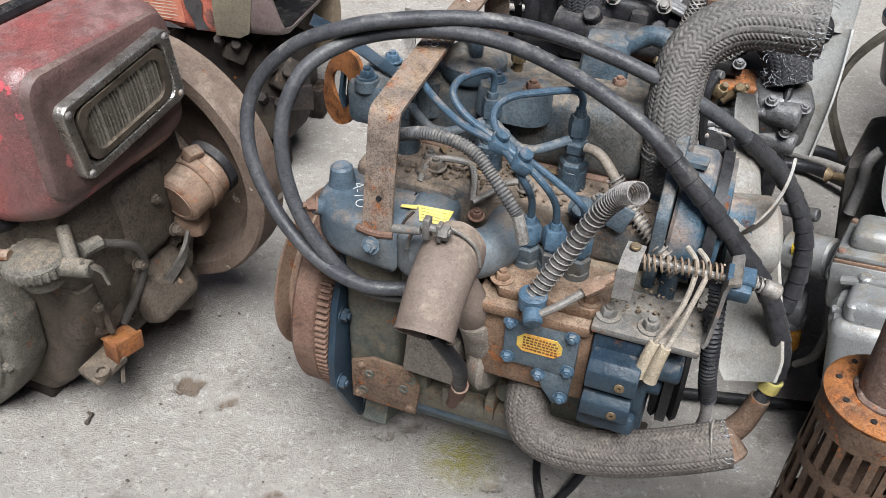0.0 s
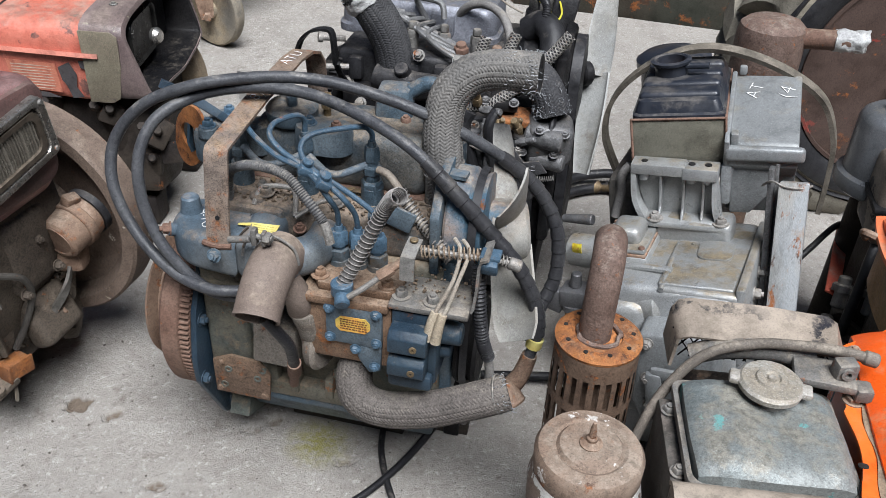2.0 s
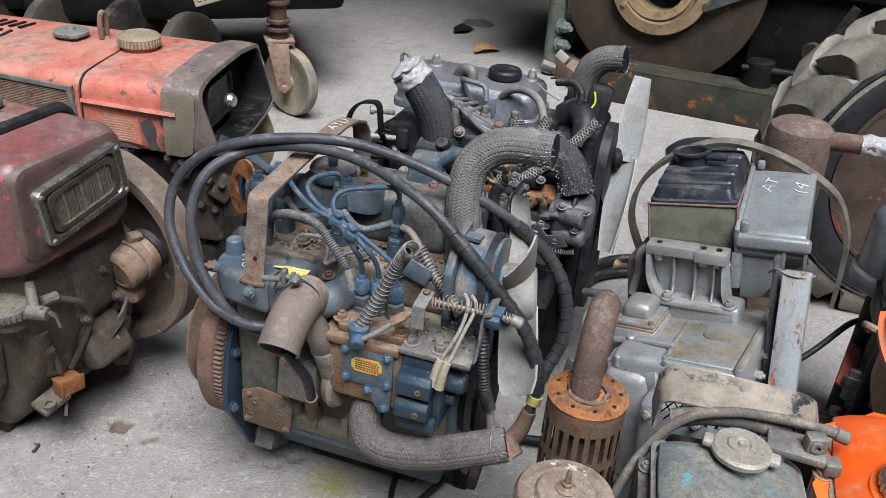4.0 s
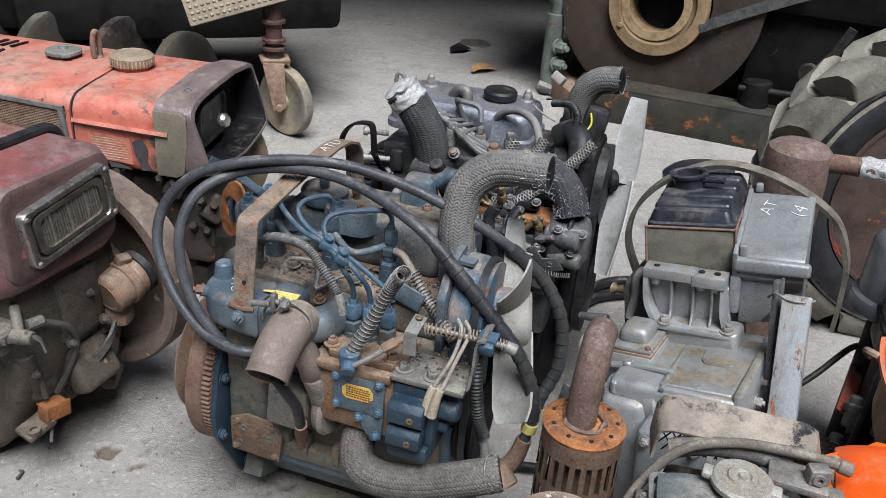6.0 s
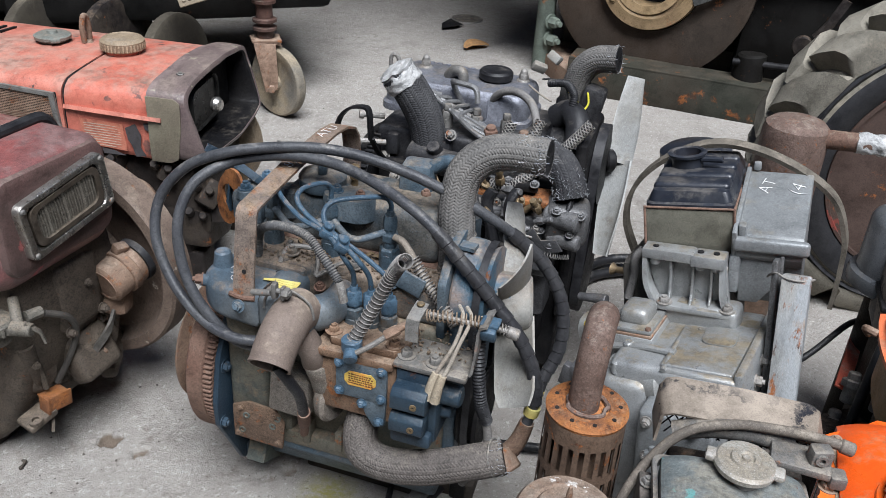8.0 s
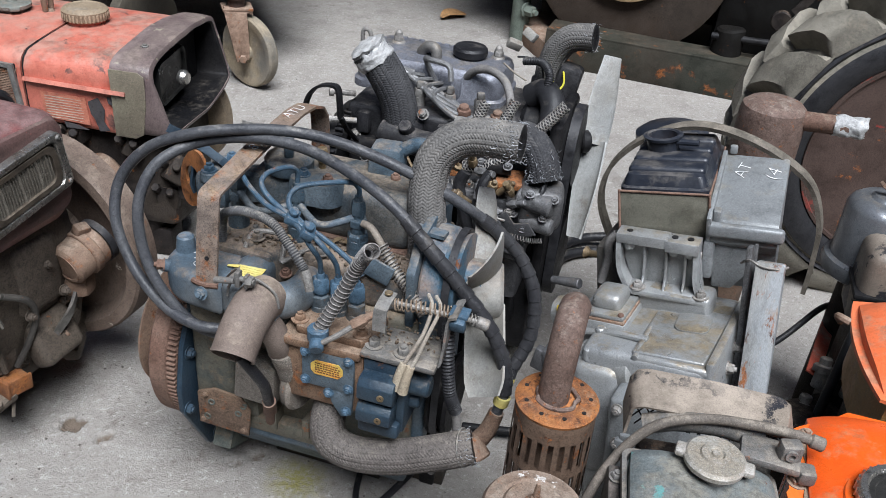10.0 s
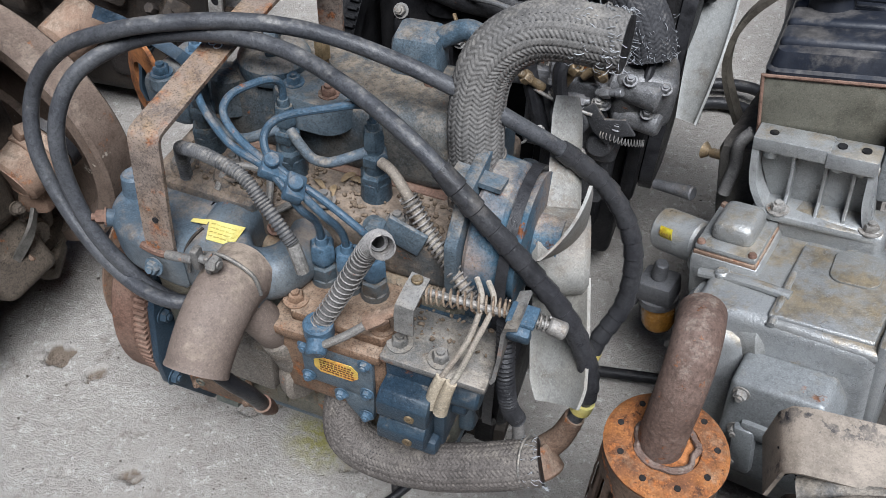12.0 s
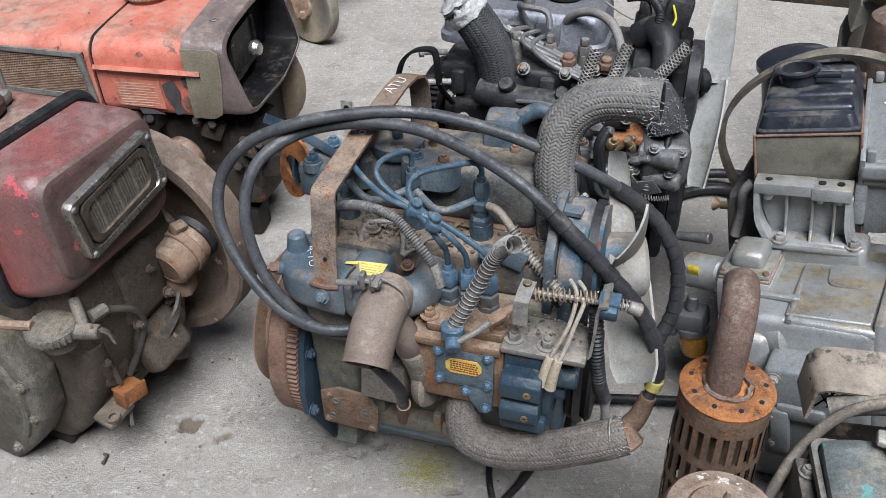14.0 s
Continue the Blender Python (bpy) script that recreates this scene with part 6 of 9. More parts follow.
    low.box((0.12, 0.34, 0.20), (0.36, 0.52, 0.30), 0.03, segs=3)
    low.box((0.02, 0.10, 0.20), (0.16, 0.16, 0.22), 0.025, (0, 10, 0))
    low.box((0.05, 0.75, 0.18), (0.30, 0.5, 0.30), 0.03)
    low.cyl((-0.06, 0.30, 0.28), (-0.06, 0.36, 0.28), 0.05, 0.045, 20, 0.008)
    part("engine_body", low.jitter(0.006, 11), GREASE, t, "black greasy engine under the hood")
    for c, s, r in (((-0.06, 0.12, 0.31), (0.06, 0.05, 0.05), 30), ((-0.08, 0.26, 0.325), (0.08, 0.05, 0.035), -10), ((-0.07, 0.40, 0.30), (0.06, 0.08, 0.05), 15), ((-0.05, 0.02, 0.26), (0.06, 0.05, 0.07), 40), ((-0.04, 0.05, 0.18), (0.05, 0.06, 0.06), 5)):
        m = Mesh().box(c, s, 0.008, (r, r / 2, r))
        m.cyl(V(*c), V(*c) + V(-0.04, -0.02, 0.03), 0.012, 0.010, 12, 0.002)
        m.hexa(V(*c) + V(-0.02, 0.02, 0.02), V(*c) + V(-0.035, 0.02, 0.035), 0.012)
        part("linkage", m, GREASE, t)
    part("tan_cylinder", Mesh().cyl((-0.14, 0.235, 0.205), (-0.04, 0.20, 0.235), 0.048, 0.050, 28, 0.01), RUST_DUST, t, "rust-brown starter drum")
    part("drive_pulley", Mesh().lathe([(0, 0), (0.12, 0), (0.155, 0.01), (0.165, 0.02), (0.165, 0.06), (0.155, 0.065), (0, 0.065)], (0.30, 0.205, 0.235), (1, -0.1, 0), 48), TAN_CAP, t, "pale flywheel beside the hood")
    tag = Mesh().box((-0.055, -0.01, 0.215), (0.012, 0.05, 0.055), 0.004, (0, 12, 20))
    part("plate_tag", tag, GREASE, t, "small dented metal plate")
    for x in (-0.02, 0.25):
        for y in (0.10, 0.62):
            part("support_foot", Mesh().box((x, y, 0.04), (0.07, 0.10, 0.08), 0.01), GREASE, t)
    return t


BLACK_SCRAPE = worn("scraped_primer", (0.035, 0.032, 0.034), (0.06, 0.055, 0.055), (0.22, 0.14, 0.11), 0.25, rough=0.5, scale=20)
RED_LABEL = worn("faded_red_label", (0.42, 0.13, 0.08), (0.36, 0.13, 0.09), DUST, 0.3, rough=0.6)
PALE_INK = worn("pale_ink", (0.50, 0.33, 0.26), None, DUST, 0.0, rough=0.8)
SURROUND = worn("burnt_plastic", (0.125, 0.092, 0.090), (0.16, 0.125, 0.115), (0.26, 0.21, 0.18), 0.36, rust=0.04, rough=0.45, scale=9, chips=(0.27, 0.245, 0.185), chip_amount=0.30, gloss=0.4)
KHAKI = worn("khaki_plastic", (0.235, 0.215, 0.155), (0.18, 0.155, 0.115), (0.26, 0.22, 0.17), 0.36, rust=0.06, rough=0.5, scale=8, chips=(0.10, 0.08, 0.075), chip_amount=0.22)
DARK_GLASS = worn("dark_glass", (0.014, 0.014, 0.013), (0.028, 0.027, 0.025), DUST, 0.10, rough=0.28, gloss=0.3)
TAN_CAP = worn("tan_plastic", (0.28, 0.22, 0.15), (0.22, 0.17, 0.115), DUST, 0.3, rough=0.6)
STEEL_GREEN = worn("green_grey_steel", (0.26, 0.27, 0.24), (0.18, 0.19, 0.17), DUST, 0.4, rust=0.1, rough=0.5, metal=0.3)
build_tractor()

# ---- the dark engine behind ----
def build_rear_engine():
    t = thing("rear_engine", pose(0.35, 1.45, 0, 0, 0, -17), "black and grey diesel engine with a silver rocker cover", "engine")
    blk = Mesh()
    blk.span((-0.175, -0.13, 0.06), (0.25, 0.12, 0.50), 0.015, segs=3)
    blk.span((-0.16, -0.16, 0.14), (0.22, -0.11, 0.24), 0.012)
    blk.cyl((-0.10, -0.125, 0.42), (-0.10, -0.145, 0.42), 0.036, 0.034, 24, 0.004, hollow=0.022)
    blk.cyl((-0.02, -0.125, 0.30), (-0.02, -0.145, 0.30), 0.03, 0.028, 20, 0.004)
    blk.span((-0.12, -0.05, 0.0), (0.2, 0.08, 0.10), 0.012)
    part("engine_block", blk.jitter(0.0025, 16), BLACK_IRON, t, "black oily engine block")
    for x in (-0.13, -0.05, 0.03, 0.11):
        part("block_rib", Mesh().span((x - 0.01, -0.15, 0.25), (x + 0.01, -0.12, 0.46), 0.006).jitter(0.002, 16), BLACK_IRON, t)
    part("core_plug", Mesh().lathe([(0, 0), (0.020, 0), (0.021, 0.006), (0.018, 0.007), (0.017, 0.002), (0, 0.002)], (-0.10, -0.128, 0.42), (0, -1, 0), 24), ORANGE_RUST, t, "rusty core plug")
    head = Mesh()
    head.span((-0.19, -0.10, 0.49), (0.17, 0.16, 0.565), 0.012, segs=3)
    for i in range(6):
        head.box((-0.15 + i * 0.058, -0.10, 0.53), (0.03, 0.03, 0.05), 0.008)
    part("cylinder_head", head.jitter(0.002, 20), DARK_GREY, t)
    cov = Mesh()
    rings = []
    for z, k, d in ((0.560, 1.04, 0), (0.575, 1.04, 0), (0.580, 1.0, 0), (0.615, 0.985, 0), (0.628, 0.95, 0), (0.632, 0.90, 0)):
        rings.append([V(-0.055 + x * k, 0.085 + y * (k if k > 0.97 else k - 0.04), z) for x, y in rounded(0.325, 0.165, 0.03, 5)])
    cov.loft(rings)
    cov.box((0.0, 0.005, 0.596), (0.05, 0.02, 0.05), 0.008)
    cov.box((-0.13, 0.01, 0.600), (0.07, 0.03, 0.04), 0.012)
    part("rocker_cover", cov.jitter(0.001, 14), SILVER_BLUE, t, "dull silver rocker cover stained with dust")
    emb = Mesh()
    for i in range(7):
        x = -0.155 + i * 0.020
        emb.box((x, 0.152, 0.6330), (0.012, 0.008, 0.003), 0.001)
    part("raised_mark", emb, SILVER_BLUE, t)
    for x, y in ((-0.158, 0.118), (0.070, 0.128)):
        b = Mesh().cyl((x, y, 0.630), (x, y, 0.636), 0.016, 0.015, 20, 0.002).hexa((x, y, 0.635), (x, y, 0.648), 0.011)
        b.lathe([(0.009, 0), (0.008, 0.008), (0.003, 0.013), (0, 0.014)], (x, y, 0.647), (0, 0, 1), 16)
        part("cover_nut", b, STEEL, t, "shiny cap nut")
    cap = Mesh().lathe([(0.0, 0), (0.030, 0), (0.034, 0.004), (0.038, 0.008), (0.038, 0.020), (0.034, 0.025), (0.012, 0.026), (0.0, 0.024)], (0.012, 0.105, 0.630), (0, 0, 1), 32)
    part("oil_filler_cap", cap, RUBBER, t, "black oil filler cap")
    part("hook_eye", Mesh().tube([(-0.235, 0.10, 0.60), (-0.237, 0.10, 0.645), (-0.228, 0.10, 0.655), (-0.218, 0.10, 0.645), (-0.212, 0.10, 0.60)], 0.005, 8), STEEL, t)
    vent = Mesh().tube([(-0.09, 0.075, 0.632), (-0.075, 0.07, 0.65), (-0.055, 0.065, 0.648), (-0.05, 0.06, 0.62)], 0.012, 12)
    part("vent_pipe", vent, GREY_METAL, t)
    # intake manifold and fuel pipes
    man = Mesh()
    man.tube([(-0.10, -0.12, 0.525), (-0.02, -0.135, 0.520), (0.08, -0.135, 0.520), (0.14, -0.11, 0.525)], 0.028, 18)
    man.cyl((-0.04, -0.13, 0.535), (-0.045, -0.15, 0.560), 0.016, 0.014, 14, 0.002)
    man.cyl((0.06, -0.13, 0.535), (0.06, -0.155, 0.555), 0.014, 0.012, 14, 0.002)
    part("intake_manifold", man.jitter(0.002, 20), DARK_GREY, t)
    for k in range(5):
        y = -0.02 - 0.020 * k
        x0 = -0.10 + 0.022 * k
        part("fuel_pipe", Mesh().tube([(x0 + 0.02, 0.0, 0.615 - 0.004 * k), (x0 - 0.005, y * 0.6, 0.622 - 0.006 * k), (x0 + 0.04, y, 0.606 - 0.006 * k), (x0 + 0.10, y - 0.02, 0.592 - 0.006 * k), (x0 + 0.16, y - 0.05, 0.578 - 0.006 * k)], 0.0052, 8), PIPE_GREY, t, "bent steel fuel pipe")
    for k in range(4):
        x = -0.115 + 0.065 * k
        inj = Mesh().cyl((x, -0.045, 0.56), (x, -0.045, 0.585), 0.013, 0.012, 14, 0.002).hexa((x, -0.045, 0.582), (x, -0.045, 0.600), 0.013).hexa((x, -0.045, 0.602), (x, -0.045, 0.614), 0.009)
        part("injector", inj, GREY_METAL, t)
    part("big_pipe_loop", Mesh().tube([(0.02, 0.02, 0.60), (0.05, 0.0, 0.64), (0.09, -0.02, 0.655), (0.13, -0.05, 0.645), (0.155, -0.10, 0.615), (0.165, -0.14, 0.585)], 0.0085, 12), GREY_HOSE, t, "arched grey breather hose")
    part("fuel_loop", Mesh().tube([(-0.03, 0.0, 0.60), (-0.055, 0.0, 0.645), (-0.04, -0.02, 0.655), (0.0, -0.02, 0.648), (0.01, -0.03, 0.62)], 0.006, 10), PIPE_GREY, t)
    for pts in ([(0.098, -0.205, 0.555), (0.105, -0.19, 0.595), (0.118, -0.165, 0.645)], [(0.140, -0.185, 0.560), (0.150, -0.16, 0.595), (0.167, -0.125, 0.642)], [(0.10, -0.225, 0.535), (0.15, -0.215, 0.545), (0.215, -0.18, 0.600), (0.268, -0.152, 0.662)]):
        h = part("braided_hose", Mesh().tube(pts, 0.010, 12), RUBBER, t, "thin black hose braided in steel wire")
        for hand in (1, -1):
            for k in range(5):
                line = spline(pts, 40)
                wm = Mesh()
                up, coil = None, []
                s = 0.0
                for i, p in enumerate(line):
                    d = (line[min(i + 1, len(line) - 1)] - line[max(i - 1, 0)]).normalized()
                    up = (d.orthogonal() if up is None else up - d * up.dot(d)).normalized()
                    s += (p - line[i - 1]).length if i else 0
                    a = hand * s * 210 + math.tau * k / 5
                    coil.append(p + (up * math.cos(a) + d.cross(up) * math.sin(a)) * 0.0103)
                wm.tube(coil, 0.0011, 4, smooth=False)
                part("wire", wm, STEEL, h)
    # hoses
    braided_hose("intake_hose", [(-0.068, -0.10, 0.500), (-0.070, -0.10, 0.545), (-0.085, -0.098, 0.60), (-0.118, -0.10, 0.655), (-0.145, -0.105, 0.685)], 0.036, t, "thick black woven hose, torn at the top", 0.4, material=BRAID_DARK)
    wrap = Mesh().tube([(-0.124, -0.1015, 0.661), (-0.134, -0.103, 0.673), (-0.143, -0.1045, 0.684), (-0.149, -0.106, 0.692), (-0.152, -0.107, 0.696)], lambda s: (0.0385 + 0.0015 * math.sin(s * 9)) * (1 - max(0.0, s - 0.72) * 1.9), 40, steps=9).jitter(0.0035, 55).jitter(0.0035, 120)
    part("plastic_wrap", wrap, FILM, t, "crumpled clear plastic wrap")
    part("hose_collar", Mesh().cyl((-0.068, -0.10, 0.47), (-0.069, -0.10, 0.525), 0.040, 0.039, 24, 0.003), BLACK_IRON, t)
    braided_hose("top_hose", [(0.188, 0.10, 0.59), (0.189, 0.10, 0.640), (0.203, 0.098, 0.686), (0.232, 0.094, 0.714), (0.276, 0.088, 0.722)], 0.0265, t, "grey woven top hose with a cut end", 0.25, material=BRAID)
    thermo = Mesh().cyl((0.188, 0.10, 0.52), (0.188, 0.10, 0.62), 0.042, 0.034, 26, 0.006)
    thermo.box((0.23, 0.085, 0.60), (0.05, 0.05, 0.12), 0.012, (0, 10, 0))
    part("thermostat_housing", thermo, DARK_GREY, t)
    braided_hose("outlet_hose", [(0.19, -0.12, 0.56), (0.200, -0.155, 0.585), (0.222, -0.185, 0.588), (0.245, -0.205, 0.566), (0.257, -0.217, 0.534)], 0.030, t, "short woven hose stub, badly frayed", 1.2, material=BRAID_DARK)
    part("dark_elbow", Mesh().tube([(0.17, 0.02, 0.60), (0.20, 0.01, 0.62), (0.225, -0.02, 0.605), (0.23, -0.05, 0.56)], 0.026, 18), RUBBER, t, "black rubber elbow")
    part("alternator", Mesh().cyl((0.16, 0.02, 0.53), (0.25, 0.02, 0.53), 0.06, 0.06, 28, 0.01), BLACK_IRON, t)
    # pump side
    pump = Mesh()
    pump.span((0.10, -0.24, 0.36), (0.24, -0.12, 0.49), 0.010, segs=3)
    pump.box((0.09, -0.215, 0.478), (0.085, 0.055, 0.03), 0.006, (0, 0, 8))
    pump.cyl((0.17, -0.235, 0.44), (0.17, -0.265, 0.44), 0.032, 0.028, 22, 0.004)
    pump.cyl((0.215, -0.235, 0.40), (0.215, -0.255, 0.40), 0.020, 0.018, 18, 0.003)
    pump.span((0.12, -0.20, 0.24), (0.23, -0.12, 0.37), 0.012)
    part("injection_pump", pump.jitter(0.002, 24), GREY_ALLOY, t, "grey alloy injection pump")
    for p in ((0.065, -0.225, 0.494), (0.115, -0.220, 0.494), (0.145, -0.25, 0.47), (0.205, -0.25, 0.47), (0.19, -0.25, 0.375), (0.13, -0.25, 0.40)):
        bolt(t, p, (0, -0.6, 1), 0.008, 0.012, STEEL)
    for p, d in (((0.155, -0.25, 0.49), (0.02, -0.02, 0.05)), ((0.175, -0.24, 0.50), (0.03, 0.0, 0.03)), ((0.125, -0.245, 0.47), (-0.03, -0.02, 0.03))):
        part("linkage", Mesh().cyl(p, V(*p) + V(*d), 0.007, 0.005, 12, 0.001).hexa(V(*p) + V(*d) * 0.6, V(*p) + V(*d) * 0.85, 0.010), BRASS, t)
    part("rust_patch_plate", Mesh().span((0.03, -0.17, 0.45), (0.09, -0.13, 0.485), 0.004), ORANGE_RUST, t, "orange-rusted bracket")
    ringw = Mesh().tube([V(0.10 + 0.016 * math.cos(a), -0.27, 0.40 + 0.016 * math.sin(a)) for a in [math.tau * i / 20 for i in range(21)]], 0.002, 6, smooth=False)
    part("spring_clip", ringw, STEEL, t, "loose round spring clip")
    # crowded pump side: castings, unions, brackets and small pipes
    al = Mesh().box((0.255, -0.215, 0.485), (0.085, 0.07, 0.085), 0.016, (8, 0, 10), segs=3)
    al.cyl((0.215, -0.235, 0.500), (0.285, -0.250, 0.500), 0.020, 0.020, 20, 0.004)
    al.cyl((0.225, -0.235, 0.455), (0.290, -0.245, 0.455), 0.017, 0.017, 20, 0.004)
    part("pump_head", al.jitter(0.0012, 26), ALLOY_PALE, t, "pale alloy pump head")
    jag = [(0.185, 0.462), (0.200, 0.478), (0.218, 0.455), (0.245, 0.462), (0.262, 0.440), (0.240, 0.432), (0.226, 0.415), (0.206, 0.430)]
    part("stop_bracket", Mesh().prism(jag, "y", -0.262, -0.257, 0.001), GREY_ALLOY, t, "jagged steel stop bracket")
    part("idle_spring", Mesh().spring([(0.215, -0.262, 0.430), (0.25, -0.264, 0.428), (0.275, -0.262, 0.432)], 0.0045, 0.0008, 14), GREY_METAL, t)
    tb = Mesh().box((0.160, -0.200, 0.540), (0.060, 0.05, 0.020), 0.005, (0, 0, 8))
    tb.box((0.160, -0.200, 0.552), (0.040, 0.032, 0.008), 0.003, (0, 0, 8))
    part("valve_box", tb, BLACK_IRON, t, "black square valve box")
    for x, y, z in ((0.134, -0.222, 0.548), (0.186, -0.222, 0.550), (0.138, -0.180, 0.552), (0.184, -0.180, 0.552), (0.235, -0.255, 0.445), (0.212, -0.25, 0.470), (0.27, -0.255, 0.476), (0.285, -0.25, 0.515), (0.240, -0.255, 0.520)):
        bolt(t, (x, y, z), (0, -0.5, 1), 0.007, 0.008, ALLOY_PALE)
    for p, d, r, mat in (((0.120, -0.225, 0.535), (0.0, -0.02, 0.04), 0.010, BRASS), ((0.128, -0.235, 0.535), (0.035, -0.02, 0.01), 0.009, ALLOY_PALE), ((0.105, -0.23, 0.530), (-0.03, -0.01, 0.012), 0.008, BRASS), ((0.140, -0.245, 0.525), (0.0, -0.015, -0.03), 0.009, ALLOY_PALE),
                         ((0.205, -0.245, 0.505), (-0.01, -0.02, 0.03), 0.009, BRASS), ((0.200, -0.255, 0.490), (0.03, -0.01, 0.015), 0.008, ALLOY_PALE), ((0.192, -0.25, 0.470), (-0.03, -0.01, 0.0), 0.009, ALLOY_PALE), ((0.19, -0.25, 0.448), (-0.025, -0.012, 0.004), 0.008, STEEL)):
        p, d = V(*p), V(*d)
        m = Mesh().cyl(p, p + d, r * 0.62, segs=12, bevel=0.001).hexa(p + d * 0.25, p + d * 0.62, r, chamfer=0.25).cyl(p + d * 0.9, p + d * 1.15, r * 0.8, r * 0.7, 12, 0.001)
        part("pipe_union", m, mat, t)
    part("rust_gasket", Mesh().box((0.190, -0.205, 0.516), (0.055, 0.055, 0.014), 0.003, (6, 0, 10)), ORANGE_RUST, t, "orange-rusted gasket plate")
    for pts, r, mat in (([(0.16, -0.25, 0.545), (0.150, -0.265, 0.52), (0.155, -0.262, 0.47), (0.165, -0.255, 0.42), (0.16, -0.25, 0.36)], 0.010, RUBBER), ([(0.11, -0.235, 0.53), (0.10, -0.24, 0.50), (0.115, -0.245, 0.45), (0.13, -0.245, 0.40)], 0.012, RUBBER),
                        ([(0.08, -0.22, 0.50), (0.10, -0.245, 0.475), (0.15, -0.26, 0.465), (0.20, -0.262, 0.458)], 0.0028, STEEL), ([(0.095, -0.235, 0.535), (0.085, -0.24, 0.56), (0.075, -0.23, 0.575), (0.07, -0.22, 0.56)], 0.0035, BRASS),
                        ([(0.23, -0.15, 0.60), (0.25, -0.19, 0.575), (0.26, -0.23, 0.535), (0.255, -0.255, 0.50)], 0.006, RUBBER), ([(-0.02, -0.16, 0.53), (0.03, -0.185, 0.545), (0.08, -0.20, 0.545), (0.12, -0.215, 0.54)], 0.004, PIPE_GREY)):
        part("small_pipe", Mesh().tube(pts, r, 10), mat, t)
    for x, y, z in ((-0.165, -0.11, 0.50), (-0.13, -0.14, 0.47), (-0.03, -0.152, 0.45), (0.03, -0.155, 0.44), (0.08, -0.16, 0.42), (-0.06, -0.148, 0.36), (0.02, -0.15, 0.33), (-0.14, -0.14, 0.34), (0.06, -0.12, 0.575), (0.11, -0.09, 0.575), (-0.02, -0.11, 0.572)):
        bolt(t, (x, y, z), (0, -0.8, 0.6), 0.009, 0.010, GREY_METAL)
    for x in (0.058, 0.128):
        part("rusty_union", Mesh().cyl((x, -0.085, 0.57), (x, -0.09, 0.60), 0.011, 0.010, 14, 0.002).hexa((x, -0.087, 0.580), (x, -0.088, 0.592), 0.015), RUSTY, t)
    # front pulleys and fan
    belt = Mesh()
    loop = [(-0.02 + 0.085 * math.cos(a), 0.53 + 0.085 * math.sin(a)) for a in [math.radians(d) for d in range(0, 181, 15)]] + [(-0.03 + 0.095 * math.cos(a), 0.28 + 0.095 * math.sin(a)) for a in [math.radians(d) for d in range(180, 361, 15)]]
    rings = [[(0.272, y, z), (0.292, y, z), (0.288, -0.025 + (y + 0.025) * 0.86, 0.41 + (z - 0.41) * 0.96), (0.276, -0.025 + (y + 0.025) * 0.86, 0.41 + (z - 0.41) * 0.96)] for y, z in loop]
    belt.loft(rings, closed=True)
    part("fan_belt", belt, RUBBER, t, "black fan belt")
    part("front_case", Mesh().span((0.245, -0.16, 0.22), (0.270, 0.05, 0.62), 0.02), BLACK_IRON, t)
    part("pulley", Mesh().lathe([(0, 0), (0.078, 0), (0.084, 0.006), (0.070, 0.015), (0.084, 0.024), (0.05, 0.028), (0, 0.028)], (0.268, -0.02, 0.53), (1, 0, 0), 36), BLACK_IRON, t)
    part("crank_pulley", Mesh().lathe([(0, 0), (0.088, 0), (0.094, 0.006), (0.080, 0.015), (0.094, 0.024), (0.05, 0.03), (0, 0.03)], (0.268, -0.03, 0.28), (1, 0, 0), 36), BLACK_IRON, t)
    fan = part("fan", Mesh().cyl((0.288, -0.01, 0.535), (0.306, 0.0, 0.535), 0.024, 0.024, 28, 0.004), BLACK_IRON, t, "off-white plastic fan with dirty blades")
    for k in (0, 2):
        a0 = math.radians(64 + 90 * k)
        radial, tang = V(0, math.cos(a0), math.sin(a0)), V(0, -math.sin(a0), math.cos(a0))
        rows = []
        for i in range(12):
            f = i / 11
            r = (0.180 if k == 0 else 0.205) * f - 0.004
            half = 0.027 - 0.008 * f + 0.006 * math.sin(math.pi * f)
            tw = math.radians(66 - 16 * f)
            row = []
            for j in range(9):
                s = j / 4 - 1
                row.append(V(0.316, 0.000, 0.535) + radial * r + tang * (s * half * math.cos(tw)) + V(1, 0, 0) * (-s * half * math.sin(tw) + 0.012 * (1 - s * s)))
            rows.append(row)
        part("blade", Mesh().loft([row + [p + V(0.0034, 0, 0) for p in row[::-1]] for row in rows]), FAN_WHITE, fan)
    # flywheel end
    fw = Mesh().lathe([(0, 0), (0.175, 0), (0.185, 0.008), (0.185, 0.03), (0.0, 0.034)], (-0.225, -0.05, 0.35), (1, 0, 0), 64)
    w = part("flywheel", fw, BLACK_IRON, t, "black flywheel")
    gear = Mesh()
    gear.lathe([(0.165, 0), (0.192, 0), (0.192, 0.018), (0.165, 0.018)], (-0.196, -0.05, 0.35), (1, 0, 0), 72, closed=True)
    for k in range(96):
        a = math.tau * k / 96
        gear.box((-0.187, -0.05 + 0.195 * math.cos(a), 0.35 + 0.195 * math.sin(a)), (0.017, 0.010, 0.006), 0.001, (math.degrees(a), 0, 0), segs=1)
    part("ring_gear", gear, BLACK_IRON, w, "toothed starter ring")
